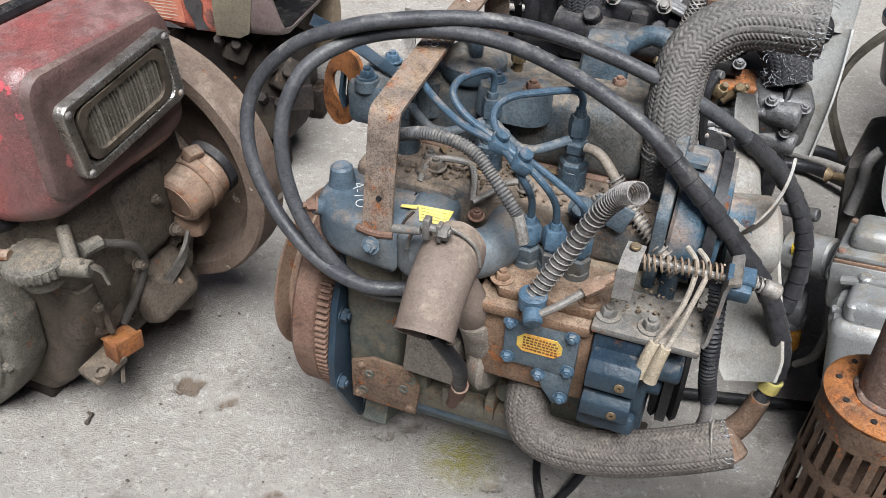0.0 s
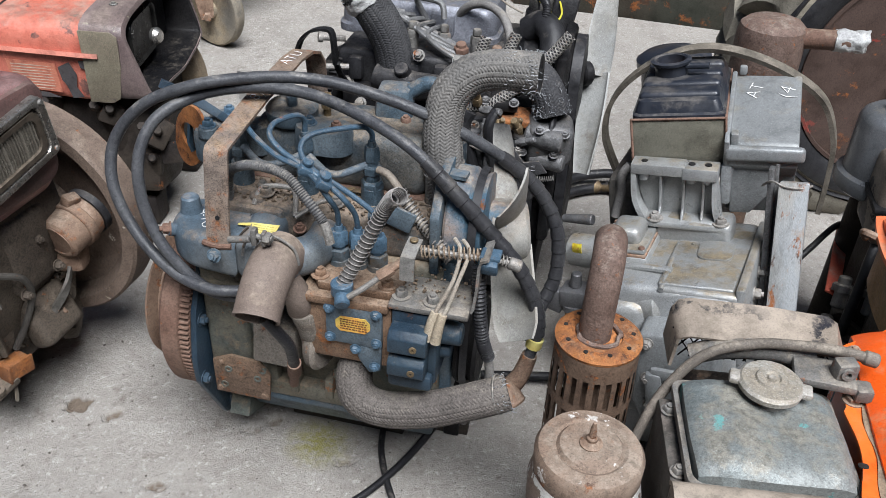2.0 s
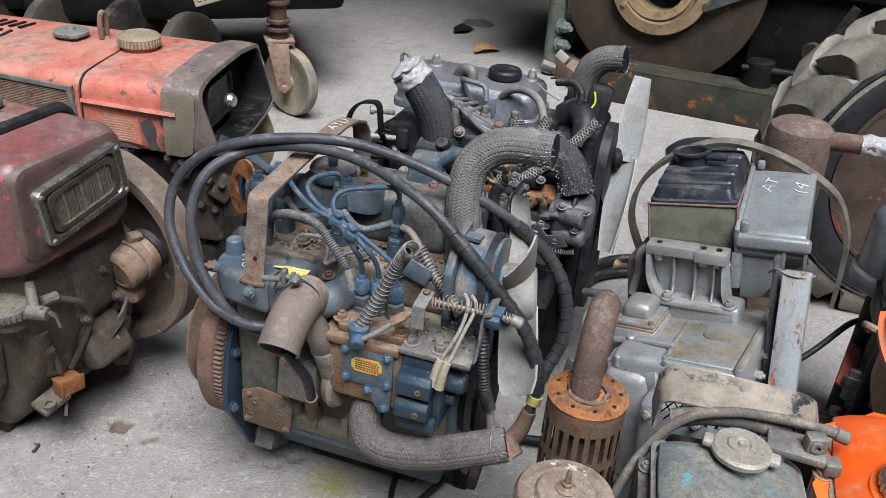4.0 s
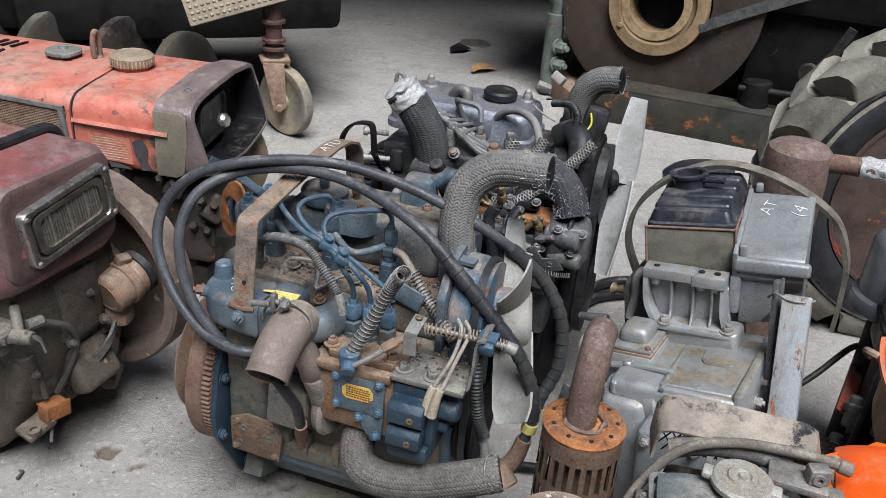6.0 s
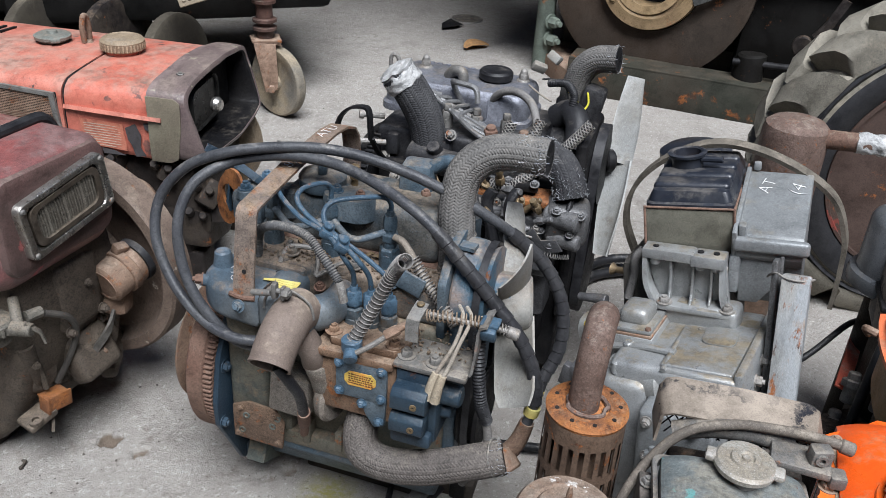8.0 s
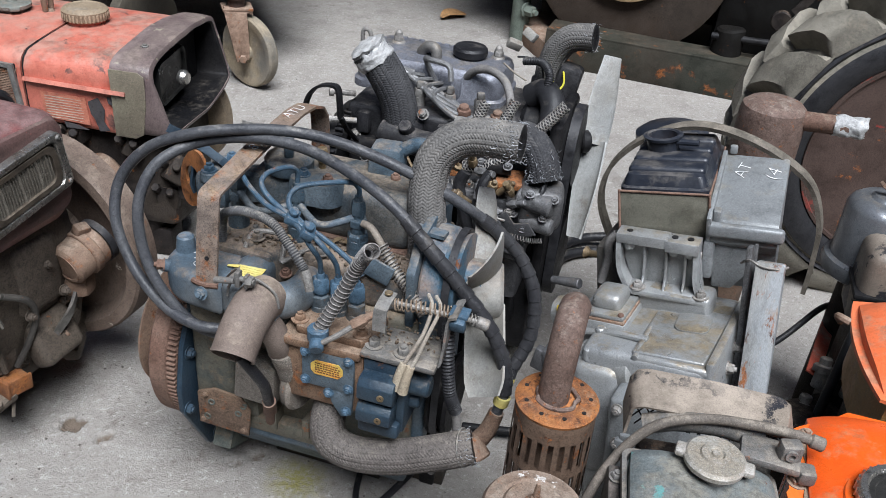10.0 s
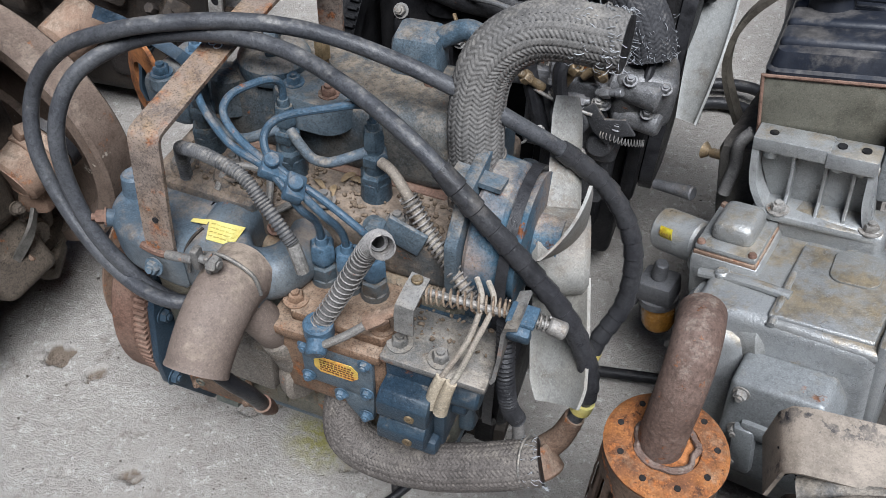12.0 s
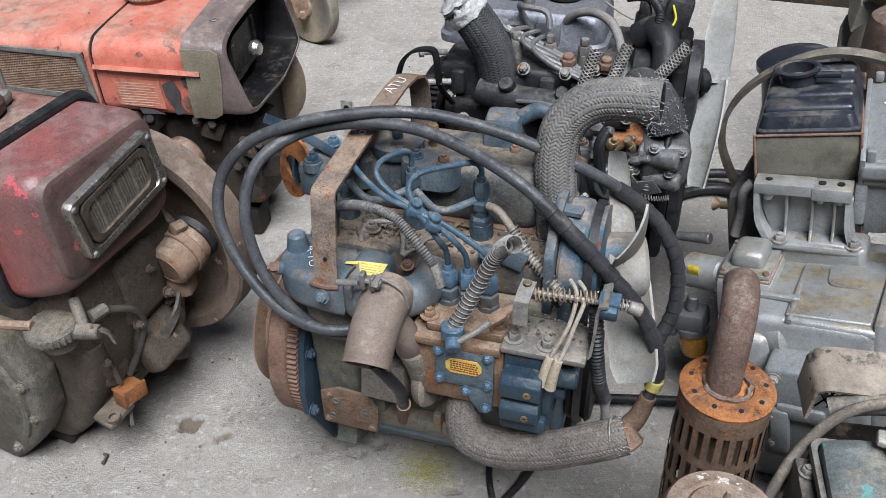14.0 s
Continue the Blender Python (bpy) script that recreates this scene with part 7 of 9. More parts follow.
    bar = Mesh().strip([(-0.215, -0.25, 0.60), (-0.20, -0.26, 0.635), (-0.175, -0.27, 0.660), (-0.145, -0.275, 0.668), (-0.135, -0.275, 0.660), (-0.132, -0.275, 0.63), (-0.132, -0.27, 0.605)], 0.014, 0.005, (0.2, 1, 0), 3)
    bar.strip([(-0.132, -0.27, 0.605), (-0.14, -0.22, 0.56), (-0.15, -0.14, 0.50)], 0.010, 0.005, (1, 0.2, 0))
    part("bent_bar", bar, BLACK_IRON, t, "bent black steel bar")
    for p, q in (((-0.175, -0.09, 0.58), (-0.215, -0.11, 0.585)), ((-0.16, -0.12, 0.535), (-0.205, -0.145, 0.54))):
        part("stud", Mesh().cyl(p, q, 0.006, segs=10).cyl(V(*q), V(*q) + (V(*q) - V(*p)) * 0.2, 0.010, segs=12), STEEL, t)
    # wiring and connectors
    for pts, mat in (([(0.180, 0.065, 0.645), (0.200, 0.050, 0.645), (0.212, 0.022, 0.638), (0.226, -0.004, 0.632), (0.234, 0.020, 0.640), (0.224, 0.065, 0.65)], YELLOW_WIRE), ([(0.10, 0.05, 0.65), (0.13, 0.02, 0.645), (0.16, 0.0, 0.64)], WHITE_HOSE), ([(0.12, 0.09, 0.655), (0.15, 0.08, 0.66), (0.18, 0.05, 0.655), (0.19, 0.03, 0.63)], RUBBER)):
        part("wire", Mesh().tube(pts, 0.0021, 8), mat, t)
    corrugated("wire_sleeve", [(0.14, 0.07, 0.655), (0.18, 0.05, 0.665), (0.205, 0.01, 0.655), (0.205, -0.01, 0.63)], 0.008, t, "black corrugated wire sleeve", RUBBER)
    for c, r in (((0.105, 0.115, 0.672), 25), ((0.135, 0.125, 0.695), -30)):
        part("connector", Mesh().box(c, (0.032, 0.016, 0.020), 0.003, (r, 20, r)), WHITE_PLASTIC, t, "white wire connector")
    part("copper_wire", Mesh().tube([(0.03, -0.24, 0.49), (0.0, -0.23, 0.515), (-0.02, -0.21, 0.53)], 0.003, 6), BRASS, t)
    return t


DARK_GREY = worn("dark_grey_casting", (0.022, 0.022, 0.025), (0.050, 0.049, 0.050), (0.17, 0.155, 0.14), 0.34, rust=0.05, rough=0.5, metal=0.2, speck=0.9)
GREY_ALLOY = worn("grey_alloy", (0.125, 0.125, 0.13), (0.065, 0.065, 0.068), (0.22, 0.19, 0.16), 0.30, rust=0.1, rough=0.5, metal=0.5)
SILVER_BLUE = worn("dull_silver_casting", (0.24, 0.25, 0.285), (0.175, 0.18, 0.205), (0.33, 0.30, 0.27), 0.35, rough=0.5, metal=0.5, scale=18, bump=0.4, speck=0.6)
PIPE_GREY = worn("grey_pipe", (0.20, 0.20, 0.20), (0.14, 0.14, 0.14), DUST, 0.3, rough=0.45, metal=0.4)
BRAID_DARK = worn("dark_braid", (0.036, 0.036, 0.039), (0.058, 0.058, 0.06), (0.18, 0.17, 0.16), 0.32, rough=0.85, bump=0.5)
FAN_WHITE = worn("grey_white_plastic", (0.31, 0.315, 0.305), (0.25, 0.24, 0.215), (0.16, 0.125, 0.09), 0.44, rough=0.5, scale=8, bump=0.15, gloss=0.4, speck=0.4)
FILM = worn("cloudy_film", (0.50, 0.50, 0.49), (0.36, 0.36, 0.355), DUST, 0.2, rough=0.25, bump=1.0, scale=30, gloss=0.5)
ALLOY_PALE = worn("pale_alloy", (0.150, 0.150, 0.154), (0.105, 0.103, 0.10), (0.19, 0.165, 0.135), 0.3, rust=0.06, rough=0.45, metal=0.35, scale=22, speck=0.8)
YELLOW_WIRE = worn("yellow_wire", (0.70, 0.62, 0.05), None, DUST, 0.1, rough=0.4)
build_rear_engine()

# ---- the silver stationary engine that leans beside the blue one ----
def build_generator():
    t = thing("stationary_engine", pose(0.712, 1.115, 0, 0, -11, -30), "silver single-cylinder stationary engine with a black-topped tank, leaning", "engine")
    def swung(ob, rz, ry, dx, dz):
        ob.matrix_local = pose(0.14 + dx, 0, 0.5 + dz, 0, ry, rz) @ pose(-0.14, 0, -0.5)

    tank = Mesh().span((0.060, 0.0, 0.452), (0.220, 0.245, 0.545), 0.006)
    tk = part("water_tank", tank, OLIVE_SILVER, t, "dirty olive-silver sheet-metal tank")
    swung(tk, 8, -1, -0.003, -0.001)
    edge = Mesh()
    for a, b in (((0.060, 0.0, 0.452), (0.060, 0.0, 0.548)), ((0.220, 0.0, 0.452), (0.220, 0.0, 0.548)), ((0.060, 0.0, 0.546), (0.220, 0.0, 0.546)), ((0.220, 0.0, 0.546), (0.220, 0.245, 0.546))):
        edge.cyl(a, b, 0.0024, segs=8)
    part("rusty_edge", edge, RUSTY, tk, "rust along the folded edges")
    top = Mesh()
    top.loft([[V(0.140 + x * k, 0.122 + y * k2, z) for x, y in rounded(0.158, 0.243, 0.014)] for z, k, k2 in ((0.545, 1, 1), (0.552, 1, 1), (0.555, 0.95, 0.96), (0.566, 0.91, 0.93), (0.574, 0.86, 0.90), (0.577, 0.76, 0.84))])
    tt = part("tank_top", top, BLACK_PAINT, tk, "black pressed-steel tank top")
    for i in range(4):
        part("pressed_ridge", Mesh().box((0.14, 0.047 + i * 0.050, 0.574), (0.138, 0.045, 0.022), 0.0100, segs=5), BLACK_PAINT, tt)
    neck = Mesh().lathe([(0.024, -0.02), (0.028, -0.02), (0.030, 0.010), (0.036, 0.013), (0.037, 0.018), (0.030, 0.020), (0.026, 0.018), (0.025, 0.0)], (0.118, 0.128, 0.593), (0, 0, 1), 32, closed=True)
    part("filler_neck", neck, BLACK_PAINT, tk, "open rust-lined filler neck")
    part("neck_floor", Mesh().cyl((0.118, 0.128, 0.572), (0.118, 0.128, 0.592), 0.026, segs=24), RUSTY, tk)
    part("overflow_pipe", Mesh().tube([(0.145, 0.118, 0.600), (0.168, 0.116, 0.600), (0.186, 0.114, 0.600)], 0.006, 10), BLACK_PAINT, tk)

    # finned bracket
    fin = Mesh()
    fin.span((0.072, -0.042, 0.436), (0.166, -0.004, 0.456), 0.0025)
    fin.span((0.162, -0.044, 0.432), (0.222, -0.004, 0.4545), 0.0025)
    fin.prism([(0.076, 0.438), (0.218, 0.438), (0.222, 0.42), (0.232, 0.345), (0.100, 0.345), (0.090, 0.375), (0.078, 0.41)], "y", -0.016, -0.004, 0.003)
    fin.span((0.094, -0.058, 0.340), (0.240, 0.0, 0.353), 0.005)
    br = part("ribbed_bracket", fin.jitter(0.0004), SILVER, t, "silver cast bracket with upright ribs")
    swung(br, 4, 2, -0.010, 0.017)
    for x in (0.124, 0.164, 0.198):
        part("rib", Mesh().prism([(-0.036, 0.440), (-0.030, 0.40), (-0.034, 0.37), (-0.048, 0.35), (-0.012, 0.35), (-0.012, 0.440)], "x", x - 0.0025, x + 0.0025, 0.0015), SILVER, br)
    for x0, x1, w in ((0.077, 0.098, 0.0045), (0.217, 0.229, 0.004)):
        part("edge_rib", Mesh().strip([(x0, -0.022, 0.440), (x0 + 0.001, -0.023, 0.40), (x0 + 0.30 * (x1 - x0), -0.026, 0.375), (x1, -0.030, 0.348)], 0.036, 2 * w, (0, 1, 0), 4), SILVER, br)
    for x in (0.094, 0.176, 0.204):
        part("screw_hole", Mesh().cyl((x, -0.024, 0.4545), (x, -0.024, 0.4568), 0.0058, segs=16), BLACK_IRON, br)
        part("boss", Mesh().cyl((x, -0.026, 0.437), (x, -0.026, 0.420), 0.011, 0.0095, 16, 0.003), SILVER, br)
    for p in ((0.118, -0.046, 0.353), (0.232, -0.044, 0.353)):
        bolt(br, p, (0, 0, 1), 0.010, 0.010, STEEL, 0.015)

    # crankcase
    case = Mesh()
    case.box((0.170, -0.085, 0.155), (0.235, 0.27, 0.352), 0.016, taper=(0.95, 0.97), segs=3)
    part("case_lid", Mesh().box((0.215, -0.10, 0.322), (0.135, 0.225, 0.022), 0.010, segs=3), SILVER, t)
    part("cam_housing", Mesh().cyl((0.045, -0.17, 0.268), (0.16, -0.18, 0.285), 0.042, 0.046, 28, 0.01).jitter(0.001, 22), SILVER, t)
    part("oil_gallery", Mesh().cyl((0.02, -0.125, 0.310), (0.12, -0.135, 0.318), 0.012, 0.012, 16, 0.003), SILVER, t)
    part("case_side", Mesh().box((0.090, -0.12, 0.18), (0.09, 0.22, 0.24), 0.02, segs=3).jitter(0.001, 22), SILVER, t)
    part("bracket_seat", Mesh().box((0.155, -0.02, 0.345), (0.17, 0.06, 0.05), 0.012, segs=3), SILVER, t)
    for pts, r in (([(0.045, -0.155, 0.322), (0.11, -0.160, 0.335), (0.165, -0.165, 0.338)], 0.007), ([(0.045, -0.195, 0.300), (0.11, -0.20, 0.312), (0.16, -0.205, 0.318)], 0.006), ([(0.155, -0.12, 0.334), (0.157, -0.17, 0.336), (0.158, -0.215, 0.330)], 0.005)):
        part("cast_ridge", Mesh().tube(pts, r, 10), SILVER, t)
    for x, y, z in ((0.072, -0.205, 0.312), (0.075, -0.155, 0.325)):
        part("cast_boss", Mesh().cyl((x, y, z - 0.012), (x, y, z + 0.013), 0.012, 0.010, 14, 0.003), SILVER, t)
    step = Mesh().prism([(0.150, -0.205), (0.272, -0.200), (0.276, -0.03), (0.205, -0.028), (0.198, -0.055), (0.150, -0.060)], "z", 0.325, 0.3375, 0.004, 3)
    part("top_step", step, SILVER, t, "raised casting step stained yellow-brown")
    part("crankcase", case.jitter(0.0010, 22), SILVER, t, "silver-painted crankcase with yellow-brown stains")
    pad = Mesh().prism(rounded(0.060, 0.062, 0.016), "z", 0.0, 0.005, 0.002, at=pose(0.222, -0.085, 0.3365, 0, 0, 4))
    part("blank_badge", pad, SILVER, t)
    cv = Mesh().span((0.028, -0.140, 0.338), (0.112, -0.040, 0.345), 0.002)
    part("cover_gasket", cv, RUST_DUST, t, "rusty gasket")
    cv = Mesh().box((0.070, -0.09, 0.350), (0.082, 0.098, 0.010), 0.004)
    cv.box((0.070, -0.088, 0.366), (0.060, 0.070, 0.032), 0.012, taper=(0.86, 0.86), segs=3)
    vc = part("valve_cover", cv, SILVER, t, "small square silver valve cover")
    for x in (0.036, 0.104):
        for y in (-0.132, -0.048):
            part("screw", Mesh().cyl((x, y, 0.354), (x, y, 0.359), 0.006, 0.005, 12, 0.001), RUSTY, vc)
    part("cover_base", Mesh().box((0.070, -0.09, 0.30), (0.095, 0.11, 0.085), 0.012), SILVER, t)
    # front flange of the case
    fl = Mesh()
    fl.prism([(0.135, 0.28), (0.245, 0.285), (0.262, 0.25), (0.262, 0.10), (0.135, 0.09), (0.12, 0.13)], "y", -0.275, -0.215, 0.008, 3)
    fl.box((0.19, -0.26, 0.20), (0.075, 0.045, 0.03), 0.008)
    fl.box((0.16, -0.272, 0.16), (0.03, 0.03, 0.09), 0.008)
    part("end_flange", fl, GREY_PAINT, t, "grey end flange")
    for x, z in ((0.150, 0.262), (0.148, 0.19), (0.150, 0.135), (0.235, 0.265)):
        bolt(t, (x, -0.275, z), (0, -1, 0), 0.008, 0.010, STEEL)
    side = Mesh().span((0.276, -0.21, 0.10), (0.292, 0.03, 0.345), 0.006)
    part("side_flange", side, SILVER, t)
    for y, z in ((-0.03, 0.32), (-0.075, 0.30), (-0.12, 0.285), (-0.17, 0.26)):
        bolt(t, (0.292, y, z), (1, 0, 0), 0.009, 0.012, STEEL)
    # fuel side: starter can, filter with amber bowl, tap
    can = Mesh().cyl((-0.050, -0.055, 0.290), (0.02, -0.075, 0.300), 0.032, 0.032, 24, 0.004)
    sc = part("starter_can", can, SILVER, t, "round silver starter can")
    tagm = Mesh()
    rr = []
    for a in range(-30, 31, 10):
        rr.append(a)
    rings = [[V(-0.040 + h, -0.0578 - 0.286 * h - 0.0328 * math.cos(math.radians(a)), 0.2915 + 0.143 * h + 0.0328 * math.sin(math.radians(a + 38))) for a in rr] + [V(-0.040 + h, -0.0578 - 0.286 * h - 0.0315 * math.cos(math.radians(a)), 0.2915 + 0.143 * h + 0.0315 * math.sin(math.radians(a + 38))) for a in rr[::-1]] for h in (0.0, 0.020)]
    tagm.loft(rings)
    part("yellow_tag", tagm, YELLOW_TAG, sc, "small yellow printed tag")
    text_part("tag_print", "START", 0.0075, pose(-0.030, -0.0965, 0.3165, 50, 0, -16), DARK_INK, sc, "dark printed word")
    filt = Mesh().box((-0.035, -0.10, 0.215), (0.055, 0.05, 0.04), 0.008)
    filt.cyl((-0.035, -0.10, 0.235), (-0.03, -0.10, 0.265), 0.012, 0.010, 14, 0.002)
    filt.box((-0.07, -0.11, 0.205), (0.03, 0.02, 0.05), 0.004, (0, 20, 0))
    ff = part("fuel_filter", filt, GREY_ALLOY, t, "grey fuel filter head")
    part("filter_bowl", Mesh().lathe([(0, 0), (0.022, 0.002), (0.025, 0.01), (0.025, 0.06), (0.0, 0.061)], (-0.035, -0.10, 0.135), (0, 0, 1), 24), AMBER, ff, "amber fuel bowl")
    part("filter_ring", Mesh().lathe([(0.022, 0), (0.030, 0), (0.030, 0.012), (0.022, 0.012)], (-0.035, -0.10, 0.188), (0, 0, 1), 24, closed=True), GREY_ALLOY, ff)
    tap = Mesh().cyl((-0.012, 0.018, 0.388), (0.04, 0.005, 0.398), 0.007, 0.008, 14, 0.002)
    tap.lathe([(0.003, 0), (0.011, 0.010), (0.013, 0.013), (0.006, 0.013), (0, 0.013)], (-0.010, 0.018, 0.388), (-1, 0.2, 0), 18)
    part("drain_tap", tap, BRASS, t, "brass drain tap")
    part("blue_nozzle", Mesh().cyl((-0.085, -0.01, 0.330), (-0.02, -0.02, 0.338), 0.008, 0.011, 12, 0.002), GREY_ALLOY, t)
    part("fuel_line", Mesh().tube([(0.02, -0.01, 0.345), (0.03, 0.0, 0.39), (0.035, -0.005, 0.43), (0.05, 0.0, 0.45)], 0.009, 12), GREY_HOSE, t)
    part("fuel_line", Mesh().tube([(0.01, -0.06, 0.26), (0.03, -0.11, 0.22), (0.02, -0.13, 0.16), (-0.01, -0.12, 0.12)], 0.006, 10), GREY_HOSE, t)
    # side box with chalk marks
    box = Mesh()
    box.prism([(-0.012, 0.478), (-0.004, 0.490), (0.172, 0.546), (0.182, 0.540), (0.182, 0.33), (0.05, 0.33), (0.02, 0.42), (-0.012, 0.448)], "x", 0.222, 0.336, 0.004)
    bx = part("cover_box", box.jitter(0.0008), GREY_PAINT, t, "grey sheet-metal cover box with chalk marks")
    swung(bx, 7, 2, 0.0, 0.018)
    part("box_lip", Mesh().box((0.2815, -0.014, 0.474), (0.130, 0.018, 0.028), 0.008, segs=4), GREY_PAINT, bx)
    part("box_flange", Mesh().box((0.220, 0.080, 0.492), (0.009, 0.20, 0.075), 0.003, (17, 0, 0)), GREY_PAINT, bx)
    part("flange_ear", Mesh().box((0.232, -0.004, 0.494), (0.014, 0.018, 0.034), 0.004, (12, 0, 0)), GREY_PAINT, bx)
    part("flange_ear", Mesh().box((0.234, 0.172, 0.556), (0.014, 0.012, 0.018), 0.004), GREY_PAINT, bx)
    part("flange_lug", Mesh().box((0.222, 0.0, 0.41), (0.020, 0.03, 0.075), 0.006), GREY_PAINT, bx)
    bolt(bx, (0.211, -0.005, 0.415), (-1, -0.2, 0), 0.008, 0.012, STEEL)
    part("lower_arm", Mesh().prism([(0.230, 0.45), (0.30, 0.45), (0.295, 0.39), (0.265, 0.35), (0.230, 0.35)], "y", 0.0, 0.03, 0.004), GREY_PAINT, bx)
    tilt = math.degrees(math.atan2(0.056, 0.176))
    text_part("chalk_mark", "AT", 0.034, pose(0.258, 0.128, 0.5331, tilt) @ pose(0, 0, 0, 0, 0, 74), CHALK, bx, "white chalk letters")
    text_part("chalk_mark", "(4", 0.040, pose(0.311, 0.126, 0.5325, tilt) @ pose(0, 0, 0, 0, 0, 72), CHALK, bx, "white chalk figure")
    # rail and rusty guard
    rail = Mesh().box((0.300, -0.058, 0.353), (0.010, 0.024, 0.262), 0.002, (-10.6, 0, 0)).box((0.307, -0.046, 0.353), (0.006, 0.006, 0.262), 0.001, (-10.6, 0, 0))
    part("steel_rail", rail, ALLOY_PALE, t, "bare steel rail")
    gd = Mesh()
    gd.prism(rounded(0.046, 0.228, 0.004), "z", -0.022, 0.0, 0.003, at=pose(0.3375, -0.099, 0.3615, 70.4, 0, 0))
    part("guard_channel", gd, GUARD, t, "white-grey steel guard streaked with rust")
    part("tie_wire", Mesh().tube([(0.285, -0.03, 0.445), (0.303, -0.055, 0.466), (0.325, -0.064, 0.462), (0.352, -0.062, 0.460), (0.364, -0.045, 0.458)], 0.0022, 6), STEEL, t)
    # hoop of belting, air cleaner
    hoop = [(-0.030, 0.19, 0.33), (-0.060, 0.20, 0.42), (-0.035, 0.20, 0.505), (0.04, 0.20, 0.573), (0.141, 0.20, 0.606), (0.25, 0.20, 0.582), (0.345, 0.20, 0.520), (0.375, 0.20, 0.44), (0.372, 0.20, 0.36), (0.36, 0.20, 0.28)]
    part("rubber_belt", Mesh().strip(hoop, 0.020, 0.009, (0, 1, 0.3), 8), BELT, t, "dusty rubber belt bent into a hoop")
    ac = Mesh().lathe([(0, 0), (0.062, 0), (0.066, 0.01), (0.066, 0.10), (0.075, 0.105), (0.075, 0.118), (0.060, 0.128), (0.02, 0.132), (0.0, 0.131)], (0.055, 0.315, 0.43), (0, 0, 1), 36)
    part("air_cleaner", ac, BLACK_PAINT, t, "black round air cleaner")
    part("frame_leg", Mesh().box((0.10, 0.10, 0.20), (0.20, 0.20, 0.44), 0.02), GREASE_PALE, t)
    part("base", Mesh().box((0.20, -0.02, 0.0), (0.26, 0.30, 0.06), 0.01), GREASE_PALE, t)
    part("base_block", Mesh().box((0.30, -0.05, -0.035), (0.12, 0.20, 0.07), 0.008), GREASE_PALE, t)
    return t


OLIVE_SILVER = worn("olive_silver", (0.165, 0.160, 0.128), (0.13, 0.124, 0.098), (0.20, 0.155, 0.10), 0.4, rust=0.14, rough=0.45, metal=0.25, scale=9, speck=0.45, bump=0.3)
GREY_PAINT = worn("grey_paint", (0.225, 0.236, 0.240), (0.185, 0.192, 0.192), (0.24, 0.215, 0.17), 0.24, rust=0.05, rough=0.42, metal=0.2, scale=9, speck=0.45, bump=0.35)
GUARD = worn("rusty_guard", (0.29, 0.305, 0.312), (0.27, 0.265, 0.245), (0.34, 0.18, 0.06), 0.34, rust=0.36, rough=0.5, scale=13, speck=0.35, bump=0.3, stretch=(1.6, 1, 0.5))
BELT = worn("belt_rubber", (0.085, 0.075, 0.06), (0.12, 0.105, 0.085), DUST, 0.4, rough=0.7)
AMBER = worn("amber_bowl", (0.35, 0.17, 0.03), (0.25, 0.11, 0.02), DUST, 0.2, rough=0.2)
YELLOW_TAG = worn("yellow_tag", (0.72, 0.50, 0.03), None, DUST, 0.05, rough=0.4)
build_generator()

